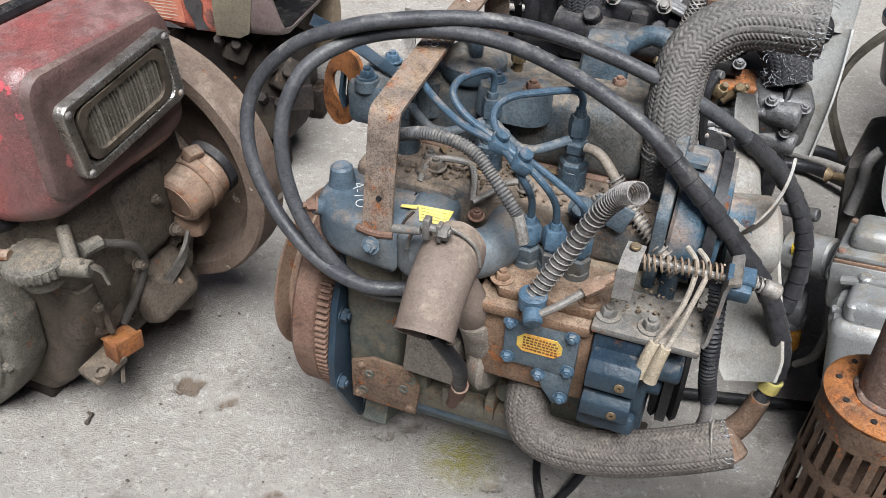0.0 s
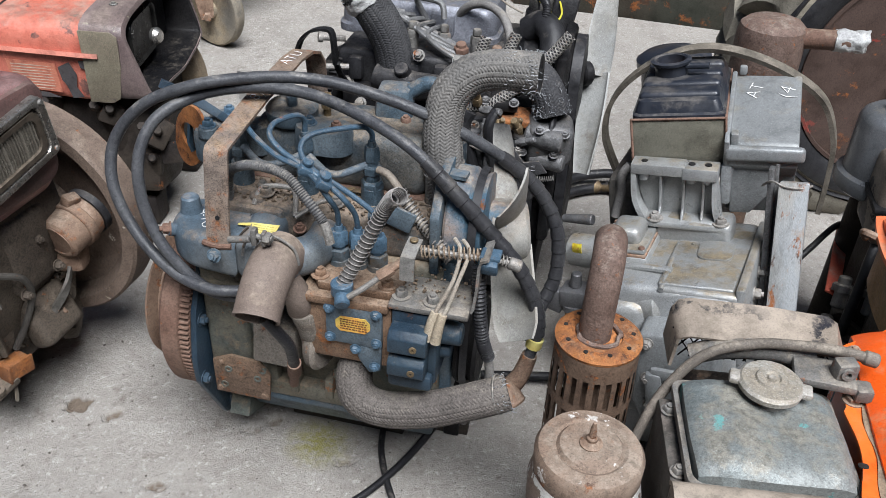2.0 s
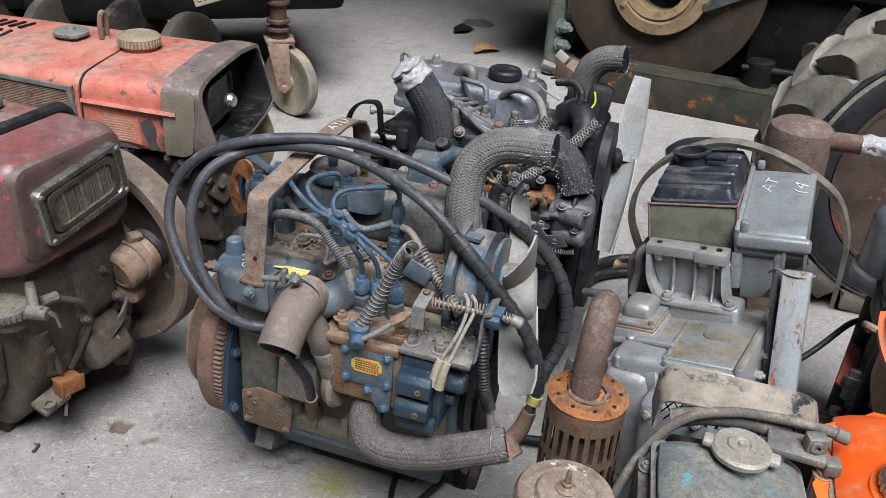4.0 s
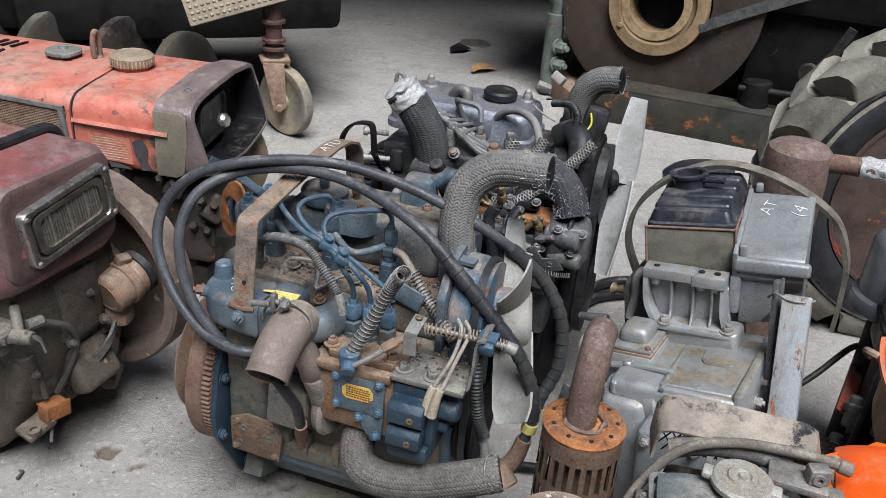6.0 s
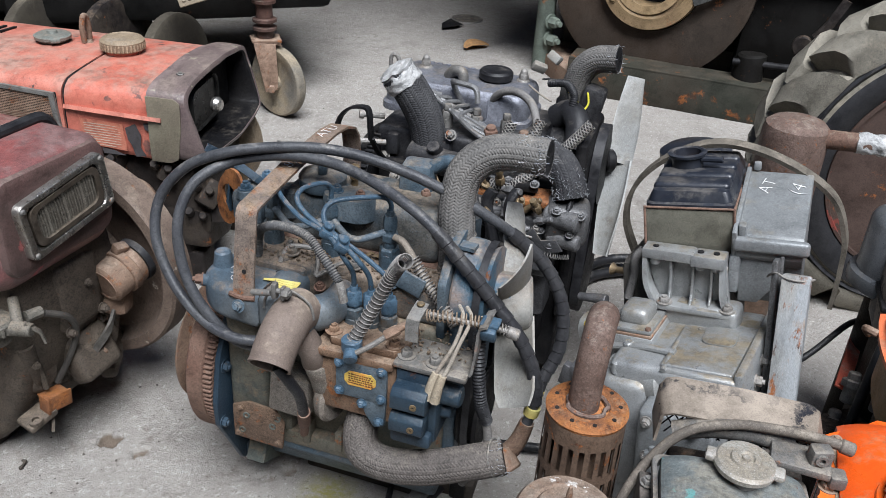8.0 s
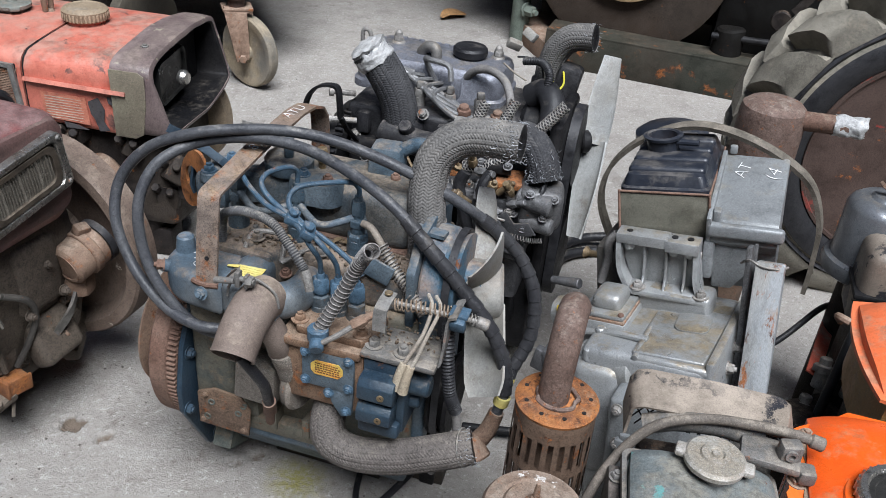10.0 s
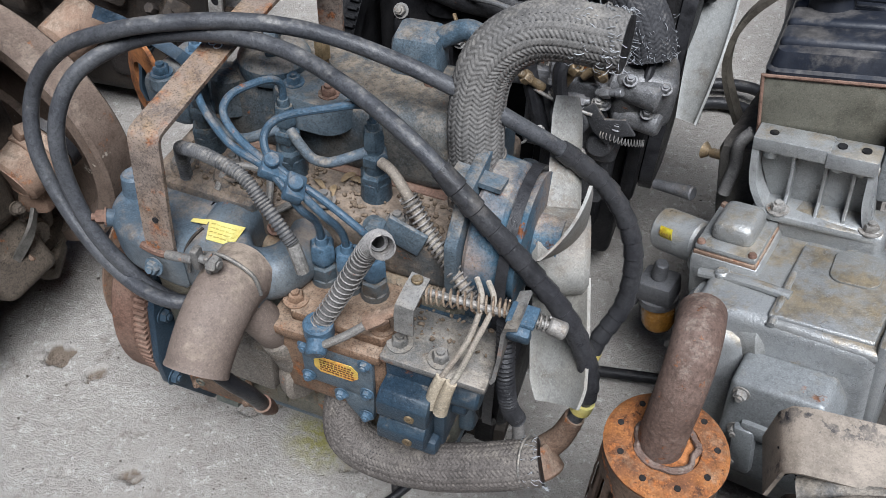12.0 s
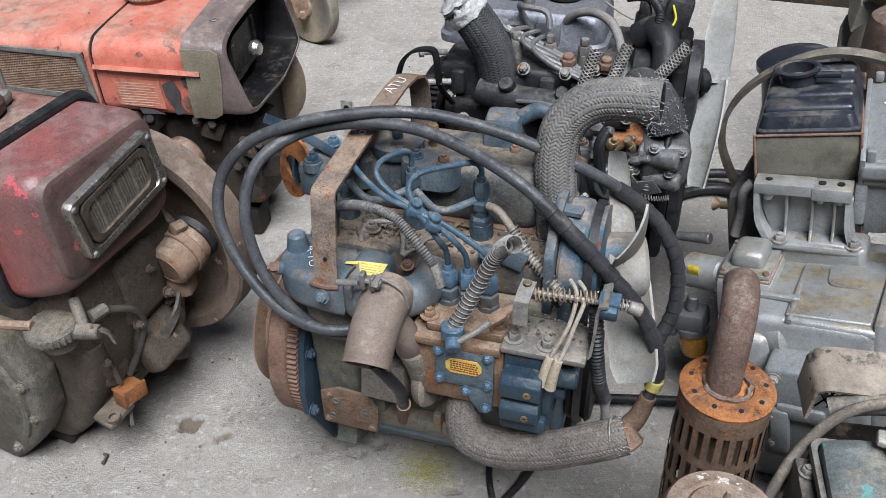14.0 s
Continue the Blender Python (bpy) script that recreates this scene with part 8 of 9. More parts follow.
# ---- in front of the silver engine: silencer, air cleaner, radiator, orange hoods ----
def build_silencer():
    t = thing("exhaust_silencer", pose(0.508, 0.634, -0.012, 0, 0, -17), "upright rusty exhaust silencer with a slotted drum", "silencer")
    drum = Mesh()
    r, z0, z1, seg = 0.0565, 0.20, 0.475, 92
    bm = bmesh.new()
    levels = [0.20, 0.215, 0.262, 0.277, 0.324, 0.339, 0.386, 0.401, 0.448, 0.465, 0.478, 0.484]
    open_rows = {1: 0, 3: 2, 5: 0, 7: 2}
    for side in (0, 1):
        rr = r - 0.003 * side
        grid = []
        for i, z in enumerate(levels):
            k = 1.0 if i < len(levels) - 2 else (1.015 if i == len(levels) - 2 else 0.985)
            bulge = 1 + 0.03 * math.sin(math.pi * (z - z0) / (z1 - z0))
            grid.append([bm.verts.new((rr * k * bulge * math.cos(math.tau * j / seg), rr * k * bulge * math.sin(math.tau * j / seg), z)) for j in range(seg)])
        for i in range(len(levels) - 1):
            for j in range(seg):
                if i in open_rows and (j + open_rows[i]) % 4 in (0, 1):
                    continue
                q = (grid[i][j], grid[i][(j + 1) % seg], grid[i + 1][(j + 1) % seg], grid[i + 1][j])
                bm.faces.new(q if side == 0 else q[::-1])
    drum._merge(bm)
    part("slotted_drum", drum, SIL_DARK, t, "brown rusty drum with rows of upright slots")
    part("inner_core", Mesh().cyl((0, 0, 0.16), (0, 0, 0.47), 0.036, segs=28), SIL_DARK, t)
    plate = Mesh().lathe([(0.030, 0.0), (0.052, 0.0), (0.0575, -0.003), (0.0585, 0.001), (0.054, 0.005), (0.044, 0.0065), (0.032, 0.005)], (0, 0, 0.482), (0, 0, 1), 48, closed=True)
    pl = part("top_plate", plate, ORANGE_RUST, t, "orange-rusted end plate with small holes")
    part("plate_floor", Mesh().cyl((0, 0, 0.474), (0, 0, 0.4835), 0.034, segs=32), ORANGE_RUST, pl)
    for k in range(9):
        a = math.tau * (k + 0.3) / 9
        part("vent_hole", Mesh().cyl((0.0455 * math.cos(a), 0.0455 * math.sin(a), 0.4865), (0.0455 * math.cos(a), 0.0455 * math.sin(a), 0.4892), 0.0031, segs=12), BLACK_HOLE, pl)
    weld = Mesh().tube([V((0.0275 + 0.002 * math.sin(7 * a)) * math.cos(a), (0.0275 + 0.002 * math.sin(5 * a)) * math.sin(a), 0.4875) for a in [math.tau * i / 40 for i in range(41)]], 0.0035, 8, smooth=False).jitter(0.0018, 90)
    part("weld_bead", weld, PIPE_RUST, pl, "lumpy brown weld")
    pipe = Mesh().tube([(-0.006, 0, 0.47), (-0.006, 0.003, 0.51), (-0.005, 0.010, 0.550), (-0.004, 0.026, 0.580), (-0.004, 0.052, 0.592), (-0.004, 0.080, 0.585)], 0.0220, 28, hollow=0.003)
    part("tail_pipe", pipe, PIPE_RUST, t, "brown bent tail pipe with scabby rust")
    part("lower_pipe", Mesh().tube([(0, 0, 0.21), (0, 0.01, 0.12), (0.01, 0.06, 0.06), (0.02, 0.10, 0.045)], 0.03, 20), SIL_DARK, t)
    part("base_flange", Mesh().box((0.01, 0.04, 0.02), (0.12, 0.16, 0.04), 0.006), SIL_DARK, t)


def build_air_cleaner():
    t = thing("air_cleaner", pose(0.467, 0.472, 0), "round rusty air cleaner with flaking white paint", "air cleaner")
    body = Mesh()
    rings = []
    for z, r, sq in ((0.25, 0.066, 1.0), (0.34, 0.070, 0.8), (0.375, 0.071, 0.5), (0.395, 0.066, 0.0), (0.40, 0.066, 0.0)):
        ring = []
        for i in range(40):
            a = math.tau * i / 40
            k = 1 + sq * 0.10 * (abs(math.cos(2 * a)) ** 2 * -1 + 0.5)
            ring.append(V(r * k * math.cos(a), r * k * math.sin(a), z))
        rings.append(ring)
    body.loft(rings)
    part("canister", body, FLAKY, t, "rusty canister with flaking white paint")
    lid = Mesh().lathe([(0.0, 0.0), (0.064, 0.0), (0.066, 0.004), (0.0665, 0.030), (0.062, 0.037), (0.045, 0.040), (0.041, 0.0375), (0.037, 0.0425), (0.016, 0.044), (0, 0.044)], (0, 0, 0.398), (0, 0, 1), 48)
    part("lid", lid, FLAKY_TOP, t, "domed rusty lid")
    nut = Mesh().lathe([(0.013, 0), (0.014, 0.003), (0.010, 0.006), (0.007, 0.008), (0.007, 0.012), (0.0045, 0.014), (0.004, 0.026), (0.002, 0.036), (0, 0.037)], (0, 0, 0.441), (0, 0, 1), 20)
    part("wing_bolt", nut, RUST_DUST, t, "pointed centre bolt")
    part("stand_pipe", Mesh().cyl((0, 0, 0.0), (0, 0, 0.26), 0.035, segs=24), SIL_DARK, t)


def build_radiator():
    t = thing("radiator_engine", pose(0.670, 0.461, 0, 0, 0, -10), "small engine with a green-stained radiator and black guards", "engine")
    def pressing(x, y):
        # a dish below the cap and shallow creases that run to the front
        d = -0.006 * math.exp(-((x - 0.02) ** 2 + (y - 0.02) ** 2) / 0.0016)
        d -= 0.006 * math.exp(-((x - 0.035 + 0.35 * (y + 0.03)) / 0.010) ** 2) * (y < 0.03)
        d += 0.004 * math.exp(-((x + 0.035 - 0.2 * y) / 0.008) ** 2) * (y < 0.01)
        d -= 0.004 * math.exp(-((x - 0.005) / 0.012) ** 2) * (y < -0.02)
        return d + 0.0025 * noise.noise(V(x * 30, y * 30, 1))
    tank = pressed(0.182, 0.162, 0.484, 0.405, 0.016, 7.0, 34, pressing)
    part("radiator_tank", tank.jitter(0.0008, 25), VERDIGRIS, t, "grey radiator tank with green-blue corrosion")
    part("tank_seam", Mesh().loft([[V(x, y, z) for x, y in rounded(0.186, 0.170, 0.012)] for z in (0.405, 0.415)]), GREY_METAL, t)
    core = Mesh().span((-0.086, -0.078, 0.12), (0.086, 0.078, 0.42), 0.004)
    part("radiator_core", core, GREASE_PALE, t)
    neck = Mesh().cyl((0.010, 0.052, 0.475), (0.010, 0.052, 0.490), 0.026, segs=28)
    part("filler_neck", neck, GREY_METAL, t)
    cap = Mesh().lathe([(0.0, 0), (0.034, 0), (0.038, 0.003), (0.039, 0.010), (0.035, 0.014), (0.020, 0.015), (0.018, 0.018), (0.011, 0.0185), (0.009, 0.016), (0.006, 0.016), (0.005, 0.019), (0.0, 0.019)], (0.010, 0.052, 0.489), (0, 0, 1), 40)
    cap.box((0.010, 0.052, 0.496), (0.098, 0.022, 0.010), 0.004, (0, 0, -12))
    part("radiator_cap", cap, CAP_DUSTY, t, "pale dusty pressure cap with two ears")
    rim = Mesh().loft([[V(x, y, z) for x, y in rounded(w, h, 0.016)] for w, h, z in ((0.196, 0.176, 0.446), (0.198, 0.178, 0.452), (0.196, 0.176, 0.457), (0.184, 0.164, 0.458), (0.184, 0.164, 0.446))], closed=True)
    part("tank_rim", rim, GREY_METAL, t, "folded rim of the radiator tank")
    part("left_flange", Mesh().span((-0.112, -0.075, 0.20), (-0.090, 0.075, 0.435), 0.004), GREASE_PALE, t, "dirty side flange")
    for y, z in ((-0.05, 0.437), (0.05, 0.437)):
        bolt(t, (-0.101, y, z), (0, 0, 1), 0.008, 0.008, GREY_METAL)
    gd = Mesh()
    gd.strip([(-0.092, 0.165, 0.44), (-0.090, 0.163, 0.488), (-0.084, 0.161, 0.498), (-0.074, 0.159, 0.503), (0.020, 0.155, 0.504), (0.104, 0.150, 0.500), (0.114, 0.149, 0.496), (0.120, 0.148, 0.486), (0.122, 0.148, 0.44)], 0.062, 0.004, (0, 1, 0.30))
    part("rear_guard", gd, BLACK_WORN, t, "bent black steel guard with worn paint")
    mesh = Mesh()
    for k in range(14):
        x = -0.08 + k * 0.0145
        for s in (1, -1):
            mesh.box((x + 0.004, 0.158, 0.462), (0.0016, 0.0016, 0.058), 0, (0, 35 * s, 0))
    part("guard_mesh", mesh, BLACK_IRON, t, "black wire mesh")
    part("fan_shroud", Mesh().tube([(-0.07, 0.13, 0.465), (-0.03, 0.128, 0.482), (0.03, 0.125, 0.488), (0.08, 0.12, 0.480)], 0.014, 12), GREY_METAL, t)
    lat = Mesh().box((0.085, 0.090, 0.488), (0.075, 0.05, 0.012), 0.004, (0, 0, -10))
    lat.box((0.105, 0.085, 0.498), (0.028, 0.022, 0.036), 0.005, (0, 0, 10))
    lat.cyl((0.105, 0.074, 0.505), (0.105, 0.070, 0.505), 0.008, segs=16, hollow=0.004)
    lat.box((0.128, 0.07, 0.482), (0.022, 0.025, 0.02), 0.005)
    part("latch_bracket", lat, GREY_METAL, t, "grey steel latch bracket")
    fg = Mesh().strip([(0.0, -0.080, 0.452), (0.0, -0.092, 0.462), (0.0, -0.112, 0.460), (0.0, -0.130, 0.446)], 0.235, 0.005, (1, 0, 0), 4)
    part("front_guard", fg, BLACK_WORN, t, "bent black front guard")
    for x in (-0.105, 0.105):
        part("guard_cheek", Mesh().prism([(-0.082, 0.452), (-0.094, 0.461), (-0.114, 0.459), (-0.134, 0.446), (-0.150, 0.38), (-0.148, 0.28), (-0.10, 0.28), (-0.085, 0.36)], "x", x - 0.012, x + 0.012, 0.003), BLACK_WORN, t)
    part("guard_backing", Mesh().box((0.0, -0.134, 0.365), (0.20, 0.006, 0.16), 0.002, (-12, 0, 0)), BLACK_IRON, t)
    fm = Mesh()
    for k in range(20):
        x = -0.075 + k * 0.008
        for s in (1, -1):
            fm.box((x * 1.25, -0.143, 0.392), (0.0016, 0.0016, 0.110), 0, (-12, 32 * s, 0))
    part("front_mesh", fm, GREY_METAL, t)
    base = Mesh().span((-0.10, -0.10, 0.0), (0.10, 0.14, 0.13), 0.012)
    base.span((-0.07, 0.08, 0.12), (0.09, 0.16, 0.42), 0.012)
    part("engine_base", base, GREASE, t)
    pipe = [(-0.155, 0.03, 0.30), (-0.135, 0.055, 0.37), (-0.105, 0.085, 0.435), (-0.06, 0.105, 0.486), (0.0, 0.112, 0.507), (0.06, 0.112, 0.511), (0.105, 0.11, 0.510), (0.138, 0.105, 0.507)]
    oh = part("overflow_hose", Mesh().tube(pipe, 0.0070, 12), DUSTY_HOSE, t, "dusty brown rubber overflow hose")
    part("hose_end", Mesh().cyl((0.132, 0.1065, 0.5075), (0.150, 0.103, 0.505), 0.0095, segs=14, bevel=0.002), DUSTY_HOSE, oh)


def pressed(w, d, top, low, drop, power, n, relief=None, cx=0.0, cy=0.0, corner=0.10):
    """A sheet-metal lid: a shallow dome over a rounded rectangle, with a skirt down to low."""
    m = Mesh()
    b = bmesh.new()

    def at(u, v, grow=0.0):
        x = (w / 2 + grow) * u * math.sqrt(1 - corner * v * v)
        y = (d / 2 + grow) * v * math.sqrt(1 - corner * u * u)
        return x, y
    grid = []
    for j in range(n + 1):
        row = []
        for i in range(n + 1):
            u, v = (math.sin((2 * k / n - 1) * math.pi / 2) for k in (i, j))
            x, y = at(u, v)
            f = max(abs(u), abs(v))
            z = top - drop * (0.22 * (u * u + v * v) / 2 + 0.78 * (abs(u) ** power + abs(v) ** power - 0.5 * (abs(u * v)) ** power))
            if relief:
                z += relief(x, y) * max(0.0, 1 - f ** 8)
            row.append(b.verts.new((cx + x, cy + y, z)))
        grid.append(row)
    for a, c in zip(grid, grid[1:]):
        for i in range(n):
            b.faces.new((a[i], a[i + 1], c[i + 1], c[i]))
    loop = grid[0][:-1] + [r[-1] for r in grid[:-1]] + grid[-1][:0:-1] + [r[0] for r in grid[:0:-1]]
    rim = [b.verts.new((v.co.x, v.co.y, low)) for v in loop]
    for i in range(len(loop)):
        k = (i + 1) % len(loop)
        b.faces.new((loop[i], loop[k], rim[k], rim[i]))
    bmesh.ops.recalc_face_normals(b, faces=b.faces[:])
    return m._merge(b)


def lip(edge, width, z, thick):
    """A flange beside a shell: points (x, y) of its outer edge, width inwards along x."""
    return Mesh().loft([[V(x, y, z), V(width, y, z), V(width, y, z + thick), V(x, y, z + thick)] for x, y in edge])


def build_near_hood():
    t = thing("orange_hood", pose(0.812, 0.590, 0, 0, 0, -17), "bright orange engine hood with a chromed tank cap", "engine hood", "orange engine hoods")

    def dents(x, y):
        return 0.012 * math.exp(-((x + 0.085) / 0.02) ** 2) * (0.5 + 0.5 * math.tanh((0.03 - y) * 40)) - 0.004 * math.exp(-((x + 0.03) ** 2 + (y + 0.02) ** 2) / 0.004)
    shell = pressed(0.30, 0.375, 0.503, 0.30, 0.034, 5.0, 40, dents, 0.176, -0.110, 0.13)
    part("tank_shell", shell.jitter(0.0012, 12), ORANGE, t, "bright orange pressed-steel shell")
    ys = [0.055 - 0.345 * i / 46 for i in range(47)]
    edge = [(0.004 + 0.006 * math.sin(y * 34 + 1.0) * (y < -0.1) + 0.055 * max(0.0, (y - 0.0) / 0.055) ** 2, y) for y in ys]
    part("side_flange", lip(edge, 0.075, 0.462, 0.004), ORANGE, t, "wavy bolted flange of the hood")
    back = Mesh().loft([[V(x, 0.055, 0.462), V(x, 0.088 - 0.03 * max(0, (0.09 - x) / 0.03), 0.462), V(x, 0.088 - 0.03 * max(0, (0.09 - x) / 0.03), 0.466), V(x, 0.055, 0.466)] for x in (0.062, 0.075, 0.09, 0.12, 0.20, 0.30)])
    part("back_flange", back, ORANGE, t)
    seam = Mesh().strip([(0.031, 0.020, 0.4672), (0.029, -0.05, 0.4672), (0.028, -0.13, 0.4672), (0.028, -0.20, 0.4672), (0.026, -0.285, 0.4672)], lambda s: 0.010 + 0.006 * math.sin(17 * s), 0.0012, (1, 0, 0), 6)
    part("dirt_seam", seam.jitter(0.0015, 60), DRY_SEAM, t, "line of grey-brown dirt along the flange")
    part("slot_hole", Mesh().loft([[V(0.009 + x, -0.190 + y, z) for x, y in rounded(0.012, 0.008, 0.0035, 3)] for z in (0.4655, 0.4668)]), BLACK_HOLE, t)
    bolt(t, (0.014, -0.080, 0.466), (0, 0, 1), 0.010, 0.008, RUST_DUST)
    bolt(t, (0.030, 0.016, 0.466), (0, 0, 1), 0.009, 0.007, RUST_DUST)
    c0 = V(0.128, -0.115, 0.500)
    ring = Mesh().lathe([(0.046, 0), (0.058, 0), (0.0595, 0.004), (0.0595, 0.012), (0.056, 0.017), (0.049, 0.0175), (0.046, 0.014)], c0, (0, 0, 1), 60, closed=True)
    for k in range(30):
        a = math.tau * k / 30
        ring.cyl(c0 + V(0.0588 * math.cos(a), 0.0588 * math.sin(a), 0.002), c0 + V(0.0585 * math.cos(a), 0.0585 * math.sin(a), 0.013), 0.0024, 0.002, 6)
    c = part("cap_ring", ring, CHROME, t, "chromed ribbed ring of the tank cap")
    part("cap_disc", Mesh().lathe([(0, 0.0), (0.048, 0.0), (0.047, 0.012), (0.040, 0.0135), (0.038, 0.012), (0.02, 0.014), (0, 0.0145)], c0, (0, 0, 1), 44), DARK_GLASS, c, "dark scratched cap")
    part("seat_ring", Mesh().lathe([(0.055, 0), (0.068, -0.003), (0.070, -0.007), (0.055, -0.007)], c0, (0, 0, 1), 48, closed=True), ORANGE, t)
    part("under_frame", Mesh().span((0.045, -0.28, 0.0), (0.30, 0.06, 0.34), 0.02), GREASE, t, "dark engine under the hood")
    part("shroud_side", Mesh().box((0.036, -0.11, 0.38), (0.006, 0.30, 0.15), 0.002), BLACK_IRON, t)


def build_far_hood():
    t = thing("orange_hood", pose(1.05, 0.97, 0, 0, 0, -14), "worn orange engine hood with scuffed paint", "engine hood", "orange engine hoods")
    dome = pressed(0.31, 0.270, 0.500, 0.448, 0.036, 3.6, 30, None, 0.166, -0.142, 0.16)
    part("tank_shell", dome.jitter(0.001, 14), RED_WORN, t, "faded orange domed tank")
    part("tank_rim", pressed(0.335, 0.296, 0.454, 0.444, 0.003, 8.0, 24, None, 0.166, -0.142, 0.20), RED_WORN, t, "rolled rim of the tank")
    part("tank_belly", pressed(0.30, 0.262, 0.443, 0.33, 0.002, 8.0, 16, None, 0.170, -0.142, 0.18), OLIVE_STAIN, t, "brown fuel-stained tank side")
    part("clip", Mesh().tube([(-0.004, -0.05, 0.43), (-0.014, -0.06, 0.445), (-0.012, -0.075, 0.452), (0.0, -0.08, 0.45)], 0.007, 8), RUST_DUST, t)
    part("under_frame", Mesh().span((0.05, -0.25, 0.0), (0.30, -0.03, 0.34), 0.02), GREASE, t, "dark engine under the hood")


DRY_SEAM = worn("grey_brown_dirt", (0.17, 0.125, 0.085), (0.24, 0.17, 0.11), DUST, 0.2, rough=0.95, scale=30)
OLIVE_STAIN = worn("fuel_stained_paint", (0.33, 0.16, 0.055), (0.20, 0.13, 0.05), (0.24, 0.18, 0.11), 0.3, rust=0.1, rough=0.5, scale=9)
SIL_DARK = worn("dark_silencer_rust", (0.090, 0.058, 0.040), (0.135, 0.09, 0.062), (0.22, 0.17, 0.12), 0.3, rust=0.25, rough=0.8, scale=20, bump=0.4)
PIPE_RUST = worn("scabby_pipe_rust", (0.120, 0.080, 0.064), (0.155, 0.108, 0.088), (0.29, 0.24, 0.20), 0.34, rust=0.22, rough=0.75, scale=34, bump=0.8, fine=160)
BLACK_HOLE = worn("dark_hole", (0.012, 0.010, 0.009), None, DUST, 0.0, rough=0.9)
FLAKY = worn("flaking_white", (0.17, 0.125, 0.10), (0.20, 0.15, 0.12), DUST, 0.3, rust=0.1, rough=0.8, chips=(0.56, 0.55, 0.52), chip_amount=0.50, scale=16)
FLAKY_TOP = worn("flaking_lid", (0.19, 0.135, 0.10), (0.23, 0.175, 0.135), (0.30, 0.25, 0.20), 0.45, rust=0.15, rough=0.8, chips=(0.60, 0.58, 0.55), chip_amount=0.34, scale=12)
VERDIGRIS = worn("verdigris_tank", (0.180, 0.205, 0.205), (0.215, 0.228, 0.220), (0.27, 0.25, 0.205), 0.40, rust=0.04, rough=0.5, metal=0.25, chips=(0.14, 0.31, 0.30), chip_amount=0.26, scale=13, speck=0.5, bump=0.5)
CAP_DUSTY = worn("dusty_cap", (0.42, 0.41, 0.37), (0.30, 0.27, 0.22), (0.36, 0.31, 0.24), 0.4, rust=0.06, rough=0.55, metal=0.3, scale=26)
BLACK_WORN = worn("worn_black_guard", (0.205, 0.172, 0.138), (0.150, 0.125, 0.102), (0.28, 0.24, 0.19), 0.30, rust=0.03, rough=0.5, scale=7, speck=0.4, bump=0.25, chips=(0.014, 0.015, 0.020), chip_amount=0.48)
DUSTY_HOSE = worn("dusty_brown_hose", (0.15, 0.13, 0.11), (0.11, 0.095, 0.08), DUST, 0.45, rough=0.8)
RED_WORN = worn("worn_orange_paint", (0.70, 0.15, 0.05), (0.60, 0.16, 0.07), (0.42, 0.26, 0.17), 0.3, rust=0.05, rough=0.45, scale=8, speck=0.3, bump=0.25)

build_silencer()
build_air_cleaner()
build_radiator()
build_near_hood()
build_far_hood()


def build_oil_bath():
    t = thing("oil_bath_cleaner", pose(1.178, 1.150, 0.012), "grey metal oil-bath air cleaner on a dark engine", "air cleaner")
    b = Mesh().lathe([(0, 0), (0.066, 0), (0.080, 0.01), (0.083, 0.028), (0.080, 0.038), (0.070, 0.042), (0.070, 0.145), (0.065, 0.156), (0.060, 0.160), (0.052, 0.166), (0.034, 0.168), (0.028, 0.174), (0, 0.175)], (0, 0, 0.375), (0, 0, 1), 44)
    part("bowl", b, STEEL_BLUE, t, "dull grey pressed-steel bowl")
    w = Mesh().cyl((0, 0, 0.548), (0, 0, 0.562), 0.010, 0.008, 14, 0.002)
    w.strip([(-0.026, 0, 0.575), (-0.010, 0, 0.560), (0.010, 0, 0.560), (0.026, 0, 0.575)], 0.012, 0.006, (0, 1, 0))
    part("wing_nut", w, RUST_DUST, t, "rusty wing nut")
    part("outlet", Mesh().cyl((0.06, 0.0, 0.505), (0.15, 0.02, 0.505), 0.035, segs=20, bevel=0.004), STEEL_BLUE, t)
    part("mount", Mesh().cyl((0.045, 0.05, -0.012), (0.03, 0.03, 0.378), 0.05, 0.045, 20, 0.005), GREASE, t)
    k = thing("black_tank", pose(1.215, 1.045, 0, 0, 0, -17), "black fuel tank on a dark frame", "fuel tank")
    part("tank", Mesh().box((0, 0, 0.43), (0.20, 0.13, 0.17), 0.025, segs=4), BLACK_WORN, k)
    part("tank_seam", Mesh().box((0, 0, 0.425), (0.212, 0.142, 0.012), 0.004), BLACK_IRON, k)
    part("stand", Mesh().box((0, 0, 0.18), (0.16, 0.12, 0.36), 0.02), GREASE, k)


